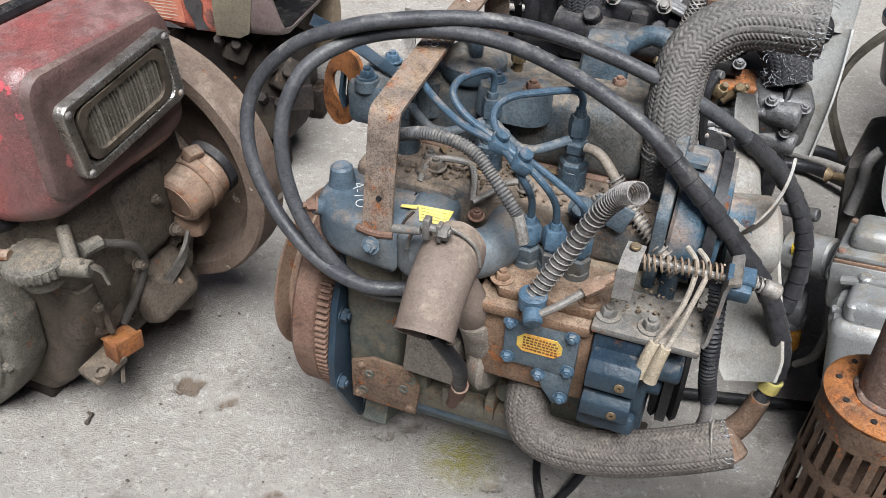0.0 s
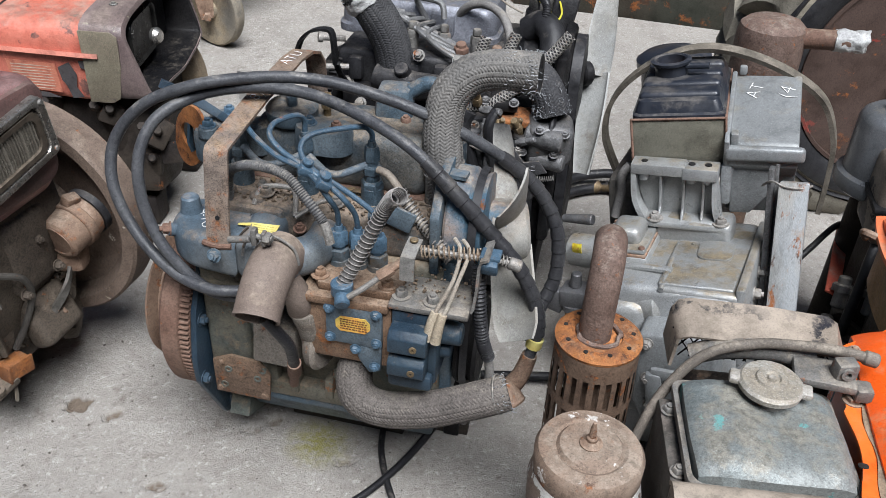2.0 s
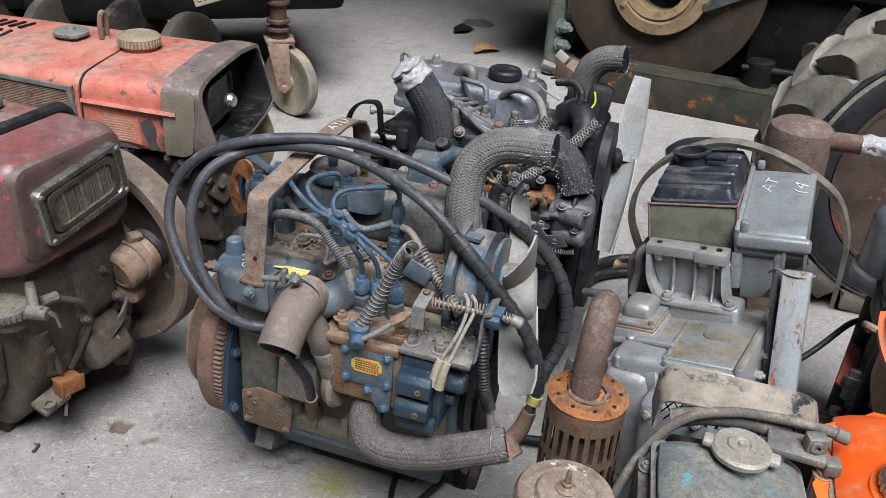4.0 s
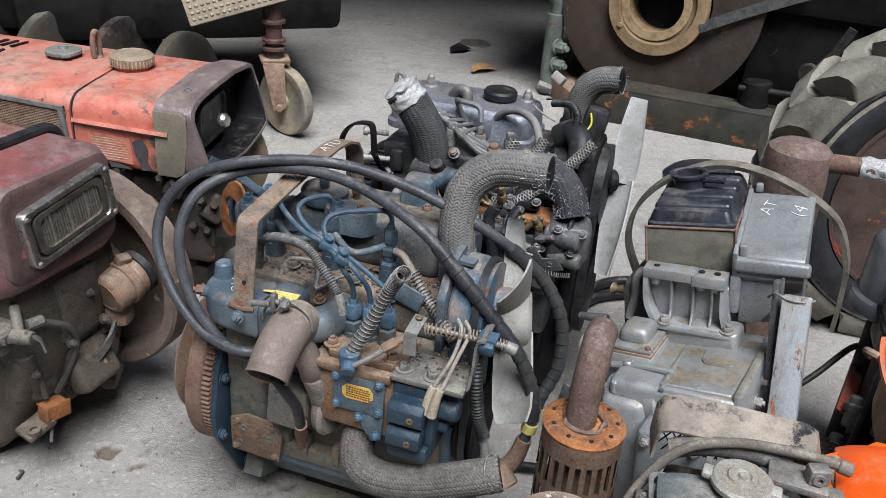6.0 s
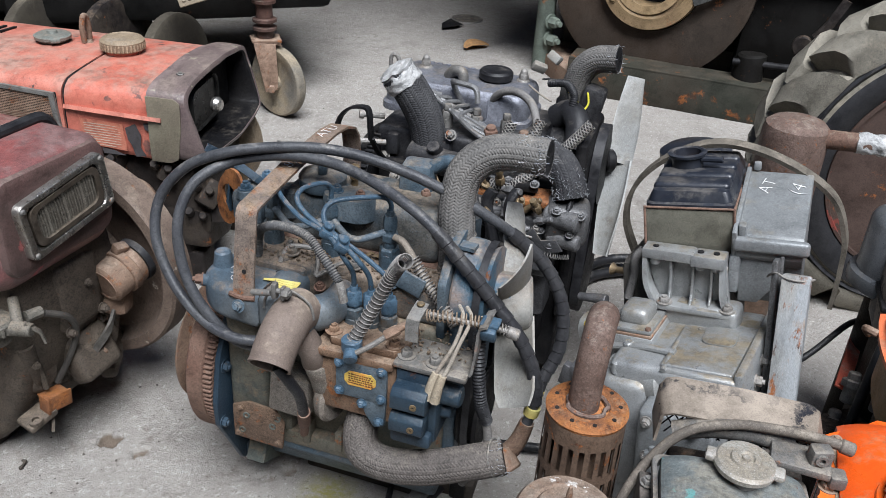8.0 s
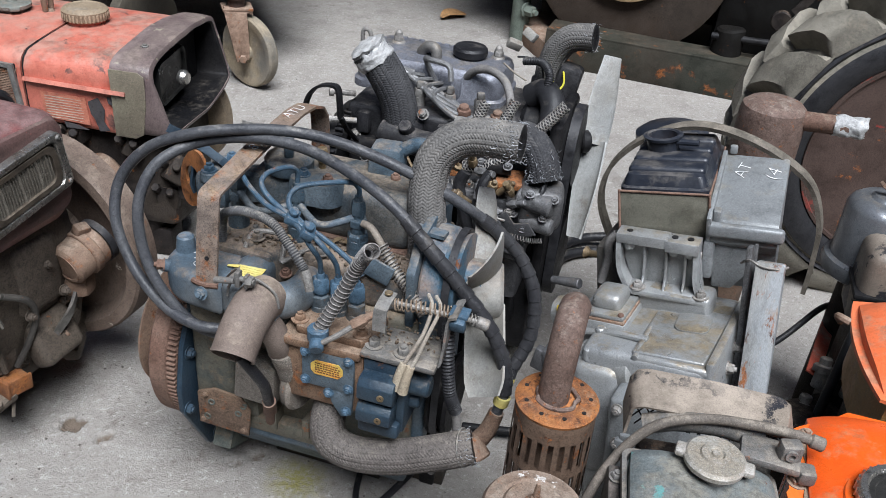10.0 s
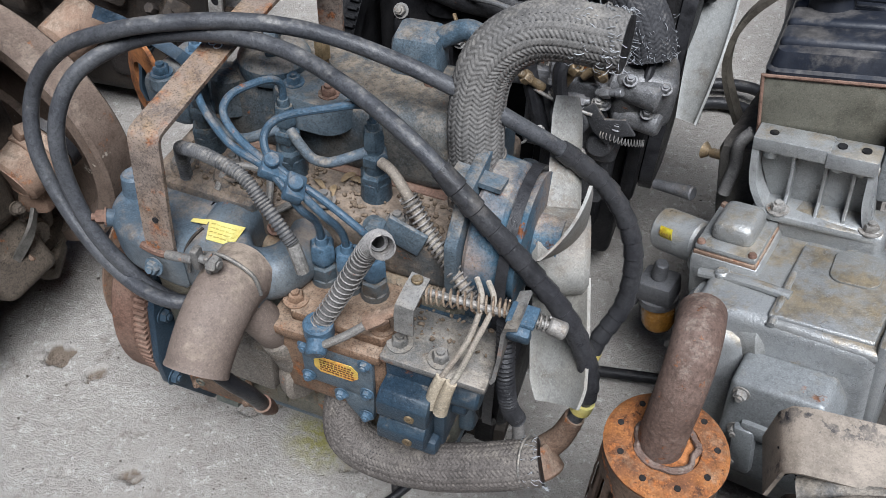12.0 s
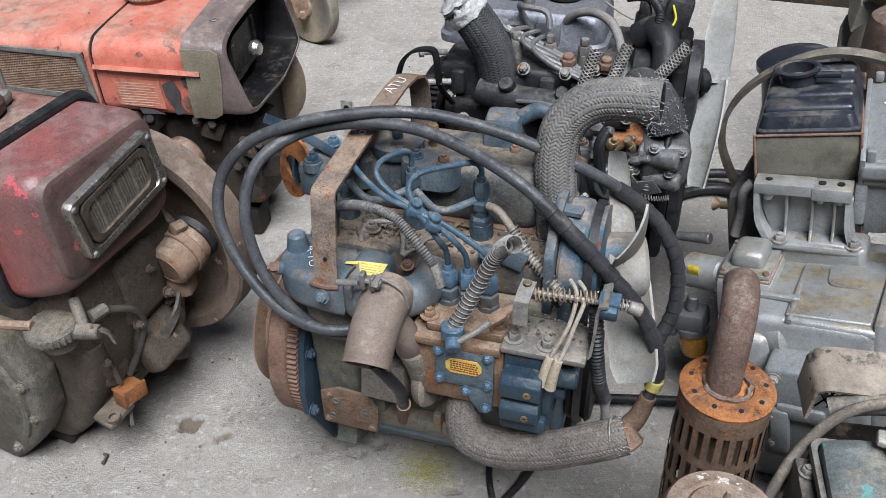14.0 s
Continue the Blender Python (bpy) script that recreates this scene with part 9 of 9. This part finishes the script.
def build_linkages():
    t = thing("linkage_frame", pose(1.10, 1.02, 0), "dark levers and hoses with a flat red bar", "linkage")
    part("red_bar", Mesh().box((0.052, 0.125, 0.225), (0.028, 0.25, 0.006), 0.002, (2, 14, -29)), RED_BAR, t, "flat red steel bar")
    for pts, r, m in (([(-0.02, -0.06, 0.10), (0.0, -0.04, 0.25), (0.03, 0.0, 0.34), (0.07, 0.04, 0.36)], 0.010, RUBBER), ([(0.03, -0.08, 0.08), (0.04, -0.05, 0.25), (0.07, 0.02, 0.36)], 0.012, BLACK_IRON), ([(-0.16, 0.14, 0.12), (-0.05, 0.13, 0.20), (0.05, 0.18, 0.26), (0.10, 0.22, 0.25)], 0.0065, RUBBER)):
        part("hose", Mesh().tube(pts, r, 12), m, t)
    for p in ((0.0, 0.0, 0.20), (0.03, -0.05, 0.22), (-0.03, -0.03, 0.13)):
        part("bolt_post", Mesh().cyl(p, V(*p) + V(0.01, 0.02, 0.06), 0.014, 0.012, 14, 0.003).hexa(V(*p) + V(0.005, 0.01, 0.03), V(*p) + V(0.008, 0.016, 0.045), 0.020), GREY_METAL, t)
    part("bracket", Mesh().box((-0.02, -0.04, 0.09), (0.12, 0.08, 0.18), 0.01, (0, 0, 20)), GREASE, t)


def build_rust_silencer():
    t = thing("rusty_silencer", pose(1.085, 1.545, 0, 0, 0, -10), "domed rust-brown silencer with a taped outlet pipe", "silencer")
    part("drum", Mesh().lathe([(0, 0), (0.070, 0), (0.074, 0.01), (0.074, 0.165), (0.070, 0.185), (0.058, 0.196), (0.035, 0.201), (0, 0.202)], (0, 0, 0.385), (0, 0, 1), 44).jitter(0.0015, 20), PIPE_RUST, t, "rust-brown domed drum")
    part("outlet_pipe", Mesh().tube([(0.06, -0.02, 0.552), (0.11, -0.03, 0.556), (0.16, -0.04, 0.560)], 0.022, 22, hollow=0.003), RUSTY, t)
    part("tape", Mesh().tube([(0.125, -0.033, 0.557), (0.16, -0.04, 0.560), (0.19, -0.046, 0.562)], 0.024, 18, hollow=0.003).finer(1).jitter(0.006, 60), FILM, t, "torn silver tape")
    part("stand", Mesh().cyl((0, 0, 0.0), (0, 0, 0.39), 0.05, segs=24), SIL_DARK, t)


RED_BAR = worn("dull_red_bar", (0.42, 0.085, 0.05), (0.30, 0.075, 0.05), DUST, 0.3, rust=0.15, rough=0.6, scale=12)
STEEL_BLUE = worn("dull_pressed_steel", (0.185, 0.195, 0.208), (0.15, 0.157, 0.165), DUST, 0.20, rust=0.03, rough=0.35, metal=0.5, speck=0.3, bump=0.25)
build_oil_bath()
build_linkages()
build_rust_silencer()

# ---- farther back: tractor tyre, old engine on a steel frame, castor machine ----
def build_tyre():
    at = V(1.515, 1.66, 0.405)
    t = thing("tractor_wheel", look(at, at - V(-0.10, -0.98, 0.02)), "worn tractor tyre with tall lugs on a rusty red rim", "wheel")
    # local z points out of the rim's open face
    prof = [(0.262, 0.0), (0.275, 0.012), (0.32, 0.020), (0.352, 0.004), (0.372, -0.02), (0.384, -0.06), (0.388, -0.11), (0.384, -0.16), (0.372, -0.20), (0.352, -0.224), (0.32, -0.24), (0.262, -0.22)]
    part("tyre", Mesh().lathe(prof, (0, 0, 0), (0, 0, 1), 84, closed=True), TYRE, t, "grey cracked rubber tyre")
    part("sidewall_ring", Mesh().lathe([(0.340, 0.010), (0.348, 0.016), (0.354, 0.006)], (0, 0, 0), (0, 0, 1), 84, closed=True), RUBBER, t)
    part("bead", Mesh().lathe([(0.262, 0.006), (0.275, 0.018), (0.315, 0.0245), (0.332, 0.018), (0.262, -0.02)], (0, 0, 0), (0, 0, 1), 84, closed=True), RUBBER, t, "dark inner sidewall")
    for k in range(17):
        for side in (0, 1):
            a = math.tau * (k + 0.5 * side) / 17
            z0, z1 = (0.010, -0.115) if side == 0 else (-0.228, -0.105)
            skew = 0.16 if side == 0 else -0.16
            rings = []
            for f, w, hi in ((0.0, 0.056, 0.366), (0.06, 0.054, 0.390), (0.16, 0.048, 0.414), (0.34, 0.042, 0.429), (0.7, 0.035, 0.434), (0.95, 0.030, 0.430), (1.0, 0.028, 0.42)):
                z = z0 + (z1 - z0) * f
                b = a + abs(skew) * 1.5 * f
                rings.append([V(r * math.cos(b + s), r * math.sin(b + s), z) for r, s in ((0.36, -w * 1.5 / 0.42), (0.36, w * 1.5 / 0.42), (hi, w / 0.42), (hi, -w / 0.42))])
            part("lug", Mesh().loft(rings).jitter(0.003, 25), TYRE, t)
    rim = Mesh().lathe([(0.268, 0.008), (0.266, 0.016), (0.258, 0.016), (0.254, 0.004), (0.244, -0.02), (0.238, -0.045), (0.232, -0.075), (0.19, -0.085), (0.12, -0.070), (0.105, -0.060), (0.0, -0.060), (0.0, -0.075), (0.12, -0.09), (0.24, -0.10), (0.262, -0.03)], (0, 0, 0), (0, 0, 1), 72)
    part("rim", rim, RIM_RED, t, "dark rusty rim with scraps of red paint")
    part("hub_plate", Mesh().lathe([(0, 0), (0.085, 0), (0.088, -0.004), (0.088, -0.012), (0, -0.012)], (0, 0, -0.048), (0, 0, 1), 40), RUST_DUST, t, "dusty hub plate")
    part("red_disc", Mesh().lathe([(0.09, 0), (0.118, 0.0), (0.122, -0.006), (0.09, -0.006)], (0, 0, -0.056), (0, 0, 1), 40, closed=True), RED_SCRAP, t, "scraped red paint round the hub")
    part("axle_end", Mesh().cyl((0, 0, -0.05), (0, 0, 0.055), 0.036, 0.034, 28, 0.005, hollow=0.02), GREASE_PALE, t)
    for k in range(6):
        a = math.tau * (k + 0.3) / 6
        bolt(t, (0.098 * math.cos(a), 0.098 * math.sin(a), -0.052), (0, 0, 1), 0.014, 0.016, GREASE)
    return t


def build_frame_engine():
    t = thing("old_frame_engine", pose(0.97, 3.46, -0.04, 0, 0, -20), "old engine on a green steel frame with a large belt wheel", "engine")
    fr = Mesh()
    fr.span((-0.12, -0.16, 0.0), (2.6, -0.14, 0.19), 0.004)
    fr.span((-0.12, -0.16, 0.186), (2.6, 0.0, 0.196), 0.003)
    part("frame_beam", fr, GREEN_OLD, t, "old green steel frame beam with rust")
    part("frame_corner", Mesh().prism([(-0.34, 0.14), (-0.12, -0.15), (-0.05, -0.14), (-0.05, 0.40), (-0.26, 0.40)], "z", 0.02, 0.13, 0.006), RUST_DUST, t, "rusty frame corner")
    part("cross_beam", Mesh().span((-0.26, 0.30, 0.0), (-0.16, 1.2, 0.22), 0.008), GREEN_OLD, t)
    part("far_beam", Mesh().span((-0.1, 0.9, 0.0), (2.6, 0.94, 0.22), 0.004), GREEN_OLD, t)
    post = Mesh().cyl((-0.30, 0.08, 0.05), (-0.30, 0.08, 0.42), 0.042, 0.040, 24, 0.004)
    post.tube([(-0.30, 0.08, 0.40), (-0.30, 0.08, 0.47), (-0.36, 0.06, 0.53), (-0.46, 0.04, 0.53), (-0.56, 0.03, 0.55), (-0.66, 0.05, 0.60)], 0.030, 16)
    p = part("crank_post", post, GREEN_GREY, t, "grey-green post with a bent handle tube")
    for z in (0.20, 0.28):
        bolt(p, (-0.27, 0.05, z), (1, -0.6, 0), 0.025, 0.05, GREEN_GREY)
    part("wheel_rim", Mesh().lathe([(0.20, 0.0), (0.40, 0.0), (0.43, 0.015), (0.43, 0.10), (0.40, 0.11), (0.22, 0.10)], (0.16, 0.14, 0.52), (-0.05, -1, 0.10), 72, closed=True), RUST_BROWN, t, "large brown belt wheel")
    part("hub_ring", Mesh().lathe([(0.135, 0.0), (0.20, 0.0), (0.215, 0.02), (0.21, 0.045), (0.165, 0.05), (0.155, 0.03), (0.135, 0.025)], (0.155, 0.04, 0.53), (-0.05, -1, 0.10), 56, closed=True), HUB_TAN, t, "tan hub ring with bolts")
    part("hub_tube", Mesh().lathe([(0.115, 0.0), (0.15, 0.0), (0.15, 0.20), (0.115, 0.20)], (0.155, 0.20, 0.515), (-0.05, -1, 0.10), 44, closed=True), HUB_TAN, t, "open hub tube")
    part("hub_dark", Mesh().cyl((0.155, 0.22, 0.51), (0.155, 0.20, 0.515), 0.14, segs=32), BLACK_IRON, t)
    for k in range(4):
        a = math.tau * (k + 0.4) / 4
        bolt(t, (0.155 + 0.18 * math.cos(a), -0.005, 0.535 + 0.18 * math.sin(a)), (0, -1, 0.1), 0.015, 0.012, HUB_TAN)
    part("flat_belt", Mesh().strip([(0.34, -0.02, 0.47), (0.52, 0.0, 0.56), (0.74, 0.02, 0.66)], 0.045, 0.01, (0, 0.3, 1), 3), STEEL_DULL, t, "dull flat drive belt")
    m = Mesh()
    m.span((0.55, 0.10, 0.12), (2.4, 0.70, 0.62), 0.04)
    m.box((0.5, 0.3, 0.9), (2.2, 0.5, 0.7), 0.05)
    m.cyl((0.62, -0.04, 0.10), (0.62, -0.04, 0.30), 0.07, 0.06, 24, 0.01)
    part("engine_mass", m.jitter(0.02, 5), DARK_FAR, t, "engine body with its shade put into a near-black colour")
    lk = Mesh().strip([(0.84, -0.05, 0.40), (0.88, -0.05, 0.46), (0.92, -0.05, 0.56)], 0.035, 0.012, (0.5, 0, -0.8))
    lk.cyl((0.80, -0.06, 0.36), (0.80, -0.02, 0.36), 0.04, segs=20, bevel=0.004)
    lk.box((0.88, -0.04, 0.33), (0.10, 0.03, 0.04), 0.01, (0, 30, 0))
    part("rocker_arm", lk, GREASE, t, "greasy brown rocker linkage")
    part("rod", Mesh().cyl((0.55, -0.06, 0.26), (1.6, -0.06, 0.30), 0.015, segs=12), BLACK_IRON, t)
    return t


def build_castor_machine():
    t = thing("castor_machine", pose(-0.395, 2.86, 0, 0, 0, 20), "dark field machine on a grey castor wheel", "machine")
    w = Mesh().lathe([(0, -0.004), (0.03, -0.004), (0.035, 0.004), (0.095, 0.006), (0.105, 0.0), (0.128, 0.0), (0.134, 0.008), (0.134, 0.036), (0.128, 0.044), (0.0, 0.044)], (0.012, -0.015, 0.134), (0.837, 0.547, 0), 48)
    part("castor_wheel", w, MUDDY, t, "mud-caked solid castor wheel")
    fork = Mesh().strip([(0.0, -0.035, 0.11), (-0.01, -0.04, 0.20), (-0.02, -0.04, 0.285), (-0.015, -0.03, 0.30)], lambda s: 0.05 + 0.045 * s, 0.008, (1, 0.1, 0))
    fork.span((-0.065, -0.04, 0.292), (0.045, 0.05, 0.304), 0.004)
    fork.strip([(0.04, 0.045, 0.11), (0.03, 0.05, 0.20), (0.02, 0.05, 0.295)], 0.06, 0.008, (1, 0.1, 0))
    part("fork", fork, RUST_DUST, t, "rusty castor fork")
    part("axle_bolt", Mesh().hexa((0.0, -0.045, 0.12), (-0.005, -0.06, 0.12), 0.016), RUST_DUST, t)
    col = Mesh().cyl((-0.01, 0.01, 0.30), (-0.01, 0.01, 0.52), 0.032, 0.03, 20, 0.004)
    for z in (0.33, 0.36, 0.43):
        col.lathe([(0.03, 0), (0.045, 0.004), (0.045, 0.014), (0.03, 0.018)], (-0.01, 0.01, z), (0, 0, 1), 20, closed=True)
    part("column", col, RUSTY_DARK, t)
    gd = Mesh().box((-0.155, -0.03, 0.55), (0.36, 0.012, 0.15), 0.004, (-25, -14, 4))
    g = part("tread_plate", gd, TAN_PLATE, t, "dusty chequer-plate guard")
    dots = Mesh()
    for i in range(16):
        for k in range(6):
            dots.box((-0.315 + i * 0.0215, -0.0385, 0.385 + k * 0.022), (0.012, 0.005, 0.010), 0.002, segs=1)
    bmesh.ops.transform(dots.bm, matrix=pose(-0.155, -0.03, 0.55, -25, -14, 4) @ pose(0.155, 0.03, -0.44), verts=dots.bm.verts)
    tagged(part("tread_studs", dots, TAN_PLATE, g), kind="stuff")
    m = Mesh()
    m.box((-0.55, 0.55, 0.62), (1.7, 0.6, 0.55), 0.06)
    m.box((-0.45, 0.30, 0.42), (0.9, 0.25, 0.20), 0.04)
    m.box((0.12, 0.25, 0.44), (0.3, 0.25, 0.14), 0.03)
    part("machine_body", m.jitter(0.02, 6), DARK_FAR, t, "machine body with its shade put into a black colour")
    for k, (x, y, r) in enumerate(((-0.36, 0.10, 0.19), (-0.56, 0.18, 0.21), (-0.80, 0.22, 0.22), (-1.05, 0.25, 0.22))):
        tn = Mesh().lathe([(0, 0), (r * 0.35, 0.0), (r * 0.4, 0.02), (r * 0.9, 0.025), (r, 0.012), (r, 0.05), (r * 0.9, 0.06), (0, 0.06)], (x, y, r), (0.75, -0.6, 0.05), 40)
        part("disc", tn, (MUD_SHADED, GREASE)[k % 2], t, "muddy steel disc")
    part("axle", Mesh().cyl((-1.2, 0.32, 0.22), (-0.3, 0.12, 0.20), 0.03, segs=16), GREASE, t)
    part("leg", Mesh().cyl((-0.85, 0.62, 0.0), (-0.85, 0.62, 0.40), 0.05, segs=16), GREASE, t)
    return t


RIM_RED = worn("rusty_red_rim", (0.045, 0.028, 0.022), (0.062, 0.040, 0.032), (0.11, 0.08, 0.062), 0.28, rust=0.25, rough=0.75, scale=6, chips=(0.20, 0.034, 0.025), chip_amount=0.28)
RED_SCRAP = worn("scraped_red", (0.28, 0.045, 0.032), (0.12, 0.06, 0.045), DUST, 0.35, rust=0.25, rough=0.6, scale=14)
GREEN_GREY = worn("grey_green_paint", (0.119, 0.140, 0.115), (0.091, 0.105, 0.087), (0.22, 0.19, 0.15), 0.3, rust=0.1, rough=0.6, scale=6)
RUST_BROWN = worn("brown_wheel", (0.046, 0.033, 0.024), (0.030, 0.024, 0.019), (0.11, 0.085, 0.065), 0.35, rust=0.2, rough=0.8, scale=5, gloss=0.15)
HUB_TAN = worn("tan_hub", (0.225, 0.158, 0.083), (0.165, 0.112, 0.064), (0.24, 0.19, 0.13), 0.3, rust=0.15, rough=0.6, scale=10)
STEEL_DULL = worn("dull_belt", (0.040, 0.040, 0.038), (0.030, 0.030, 0.028), (0.10, 0.088, 0.075), 0.2, rough=0.8, gloss=0.15)
# near-black tone: the far machines' shade is put into the colour
DARK_FAR = worn("shade_black_iron", (0.005, 0.005, 0.0045), (0.010, 0.009, 0.008), (0.03, 0.025, 0.02), 0.15, rust=0.08, rough=0.7, scale=4, gloss=0.1)
MUDDY = worn("dried_mud", (0.27, 0.22, 0.15), (0.16, 0.15, 0.13), (0.30, 0.25, 0.18), 0.4, rough=0.95, scale=9, bump=0.6)
# mud tone lowered to carry the shade on the far discs
MUD_SHADED = worn("shaded_mud", (0.050, 0.043, 0.031), (0.033, 0.028, 0.022), (0.16, 0.135, 0.10), 0.3, rough=0.95, scale=7)
TAN_PLATE = worn("dusty_plate", (0.27, 0.22, 0.155), (0.22, 0.18, 0.13), DUST, 0.4, rough=0.8, scale=8)
build_tyre()
build_frame_engine()
build_castor_machine()

# ---- odds and ends on the concrete ----
def on_floor(name, mesh, material, label, category, kind="", group=""):
    return tagged(part(name, mesh, material), label, category, group, kind)


for pts, r in (([(0.222, 0.985, 0.012), (0.224, 0.93, 0.009), (0.219, 0.86, 0.007), (0.231, 0.775, 0.008), (0.255, 0.70, 0.007), (0.30, 0.62, 0.007), (0.36, 0.55, 0.008)], 0.0062),
               ([(0.36, 0.99, 0.02), (0.338, 0.945, 0.012), (0.272, 0.845, 0.0155), (0.211, 0.783, 0.009), (0.166, 0.747, 0.007)], 0.0068)):
    on_floor("cable", Mesh().tube(pts, r, 12), RUBBER, "loose black cable lying on the concrete under the engine", "cable", group="cables on the floor")
on_floor("wooden_block", Mesh().box((0.325, 0.945, 0.018), (0.13, 0.06, 0.036), 0.003, (0, 0, -14)).jitter(0.002, 30), DARK_WOOD, "dark oily wooden block under the front of the engine", "wooden block")
for pts in ([(0.60, 1.60, 0.03), (0.66, 1.70, 0.03), (0.72, 1.785, 0.03), (0.80, 1.832, 0.03), (0.90, 1.815, 0.04), (0.98, 1.74, 0.05)], [(0.62, 1.56, 0.02), (0.70, 1.72, 0.02), (0.80, 1.775, 0.02), (0.88, 1.76, 0.025), (0.95, 1.66, 0.04)]):
    on_floor("rubber_hose", Mesh().tube(pts, 0.013, 14), RUBBER, "black rubber hose curled on the concrete between the engines", "hose", group="hoses on the floor")
on_floor("steel_rod", Mesh().cyl((0.42, 1.045, 0.02), (0.715, 1.015, 0.03), 0.009, 0.009, 12, 0.002), BLACK_IRON, "thin black steel rod between the two engines", "rod")
on_floor("wooden_block", Mesh().box((0.17, 0.985, 0.038), (0.22, 0.10, 0.076), 0.004, (0, 0, -17)).jitter(0.002, 30), DARK_WOOD, "dark wooden block that carries the oil pan", "wooden block")
on_floor("twig", Mesh().tube([(-0.499, 0.910, 0.004), (-0.497, 0.920, 0.005), (-0.498, 0.932, 0.005)], lambda s: 0.0030 + 0.0008 * math.sin(9 * s), 7), DARK_WOOD, "short dark twig lying on the concrete", "twig")
scrap = Mesh().flat([(0.24, 4.20, 0.012), (0.31, 4.22, 0.022), (0.35, 4.29, 0.012), (0.28, 4.33, 0.03), (0.235, 4.27, 0.018)], 0.003, (0, 0, 1))
on_floor("rubber_scrap", scrap, BLACK_IRON, "torn scrap of black rubber on the concrete", "scrap")
leaf = Mesh().strip([(0.36, 3.87, 0.012), (0.385, 3.90, 0.030), (0.43, 3.93, 0.028), (0.48, 3.955, 0.012)], lambda s: 0.062 * math.sin(0.25 + 2.6 * s), 0.0015, (-0.5, 0.9, 0.25), 5)
on_floor("dry_leaf", leaf, LEAF_BROWN, "curled dry brown leaf on the concrete", "leaf")
lid = Mesh().lathe([(0, 0.006), (0.06, 0.006), (0.065, 0.008), (0.085, 0.008), (0.09, 0.0), (0, 0.0)], (0.37, 4.45, 0.0), (0, 0, 1), 40)
on_floor("floor_lid", lid, GREY_METAL, "small round iron lid set in the concrete", "lid", "structure")
grit = Mesh()
rng = random.Random(21)
for _ in range(900):
    if rng.random() < 0.7:
        x, y = rng.uniform(-0.75, 0.32), rng.uniform(0.62, 1.25)
    else:
        x, y = rng.uniform(-0.3, 1.0), rng.uniform(1.2, 3.2)
    s = 0.0006 + 0.0036 * rng.random() ** 5
    grit.box((x, y, s * 0.3 + 0.0005), (s * rng.uniform(0.8, 1.8), s, s * 0.7), 0, (rng.uniform(0, 40), rng.uniform(0, 40), rng.uniform(0, 180)), segs=1)
on_floor("grit", grit, GRIT, "dark grit and crumbs scattered over the concrete", "grit", "stuff")
moss = Mesh()
for _ in range(420):
    x, y = rng.gauss(0.106, 0.022), rng.gauss(0.905, 0.017)
    s = rng.uniform(0.0008, 0.0026)
    moss.box((x, y, 0.0005), (s, s * rng.uniform(0.6, 1.3), s * 0.5), 0, (0, 0, rng.uniform(0, 180)), segs=1)
on_floor("moss", moss, MOSS, "thin patch of green moss on the concrete", "moss", "stuff")
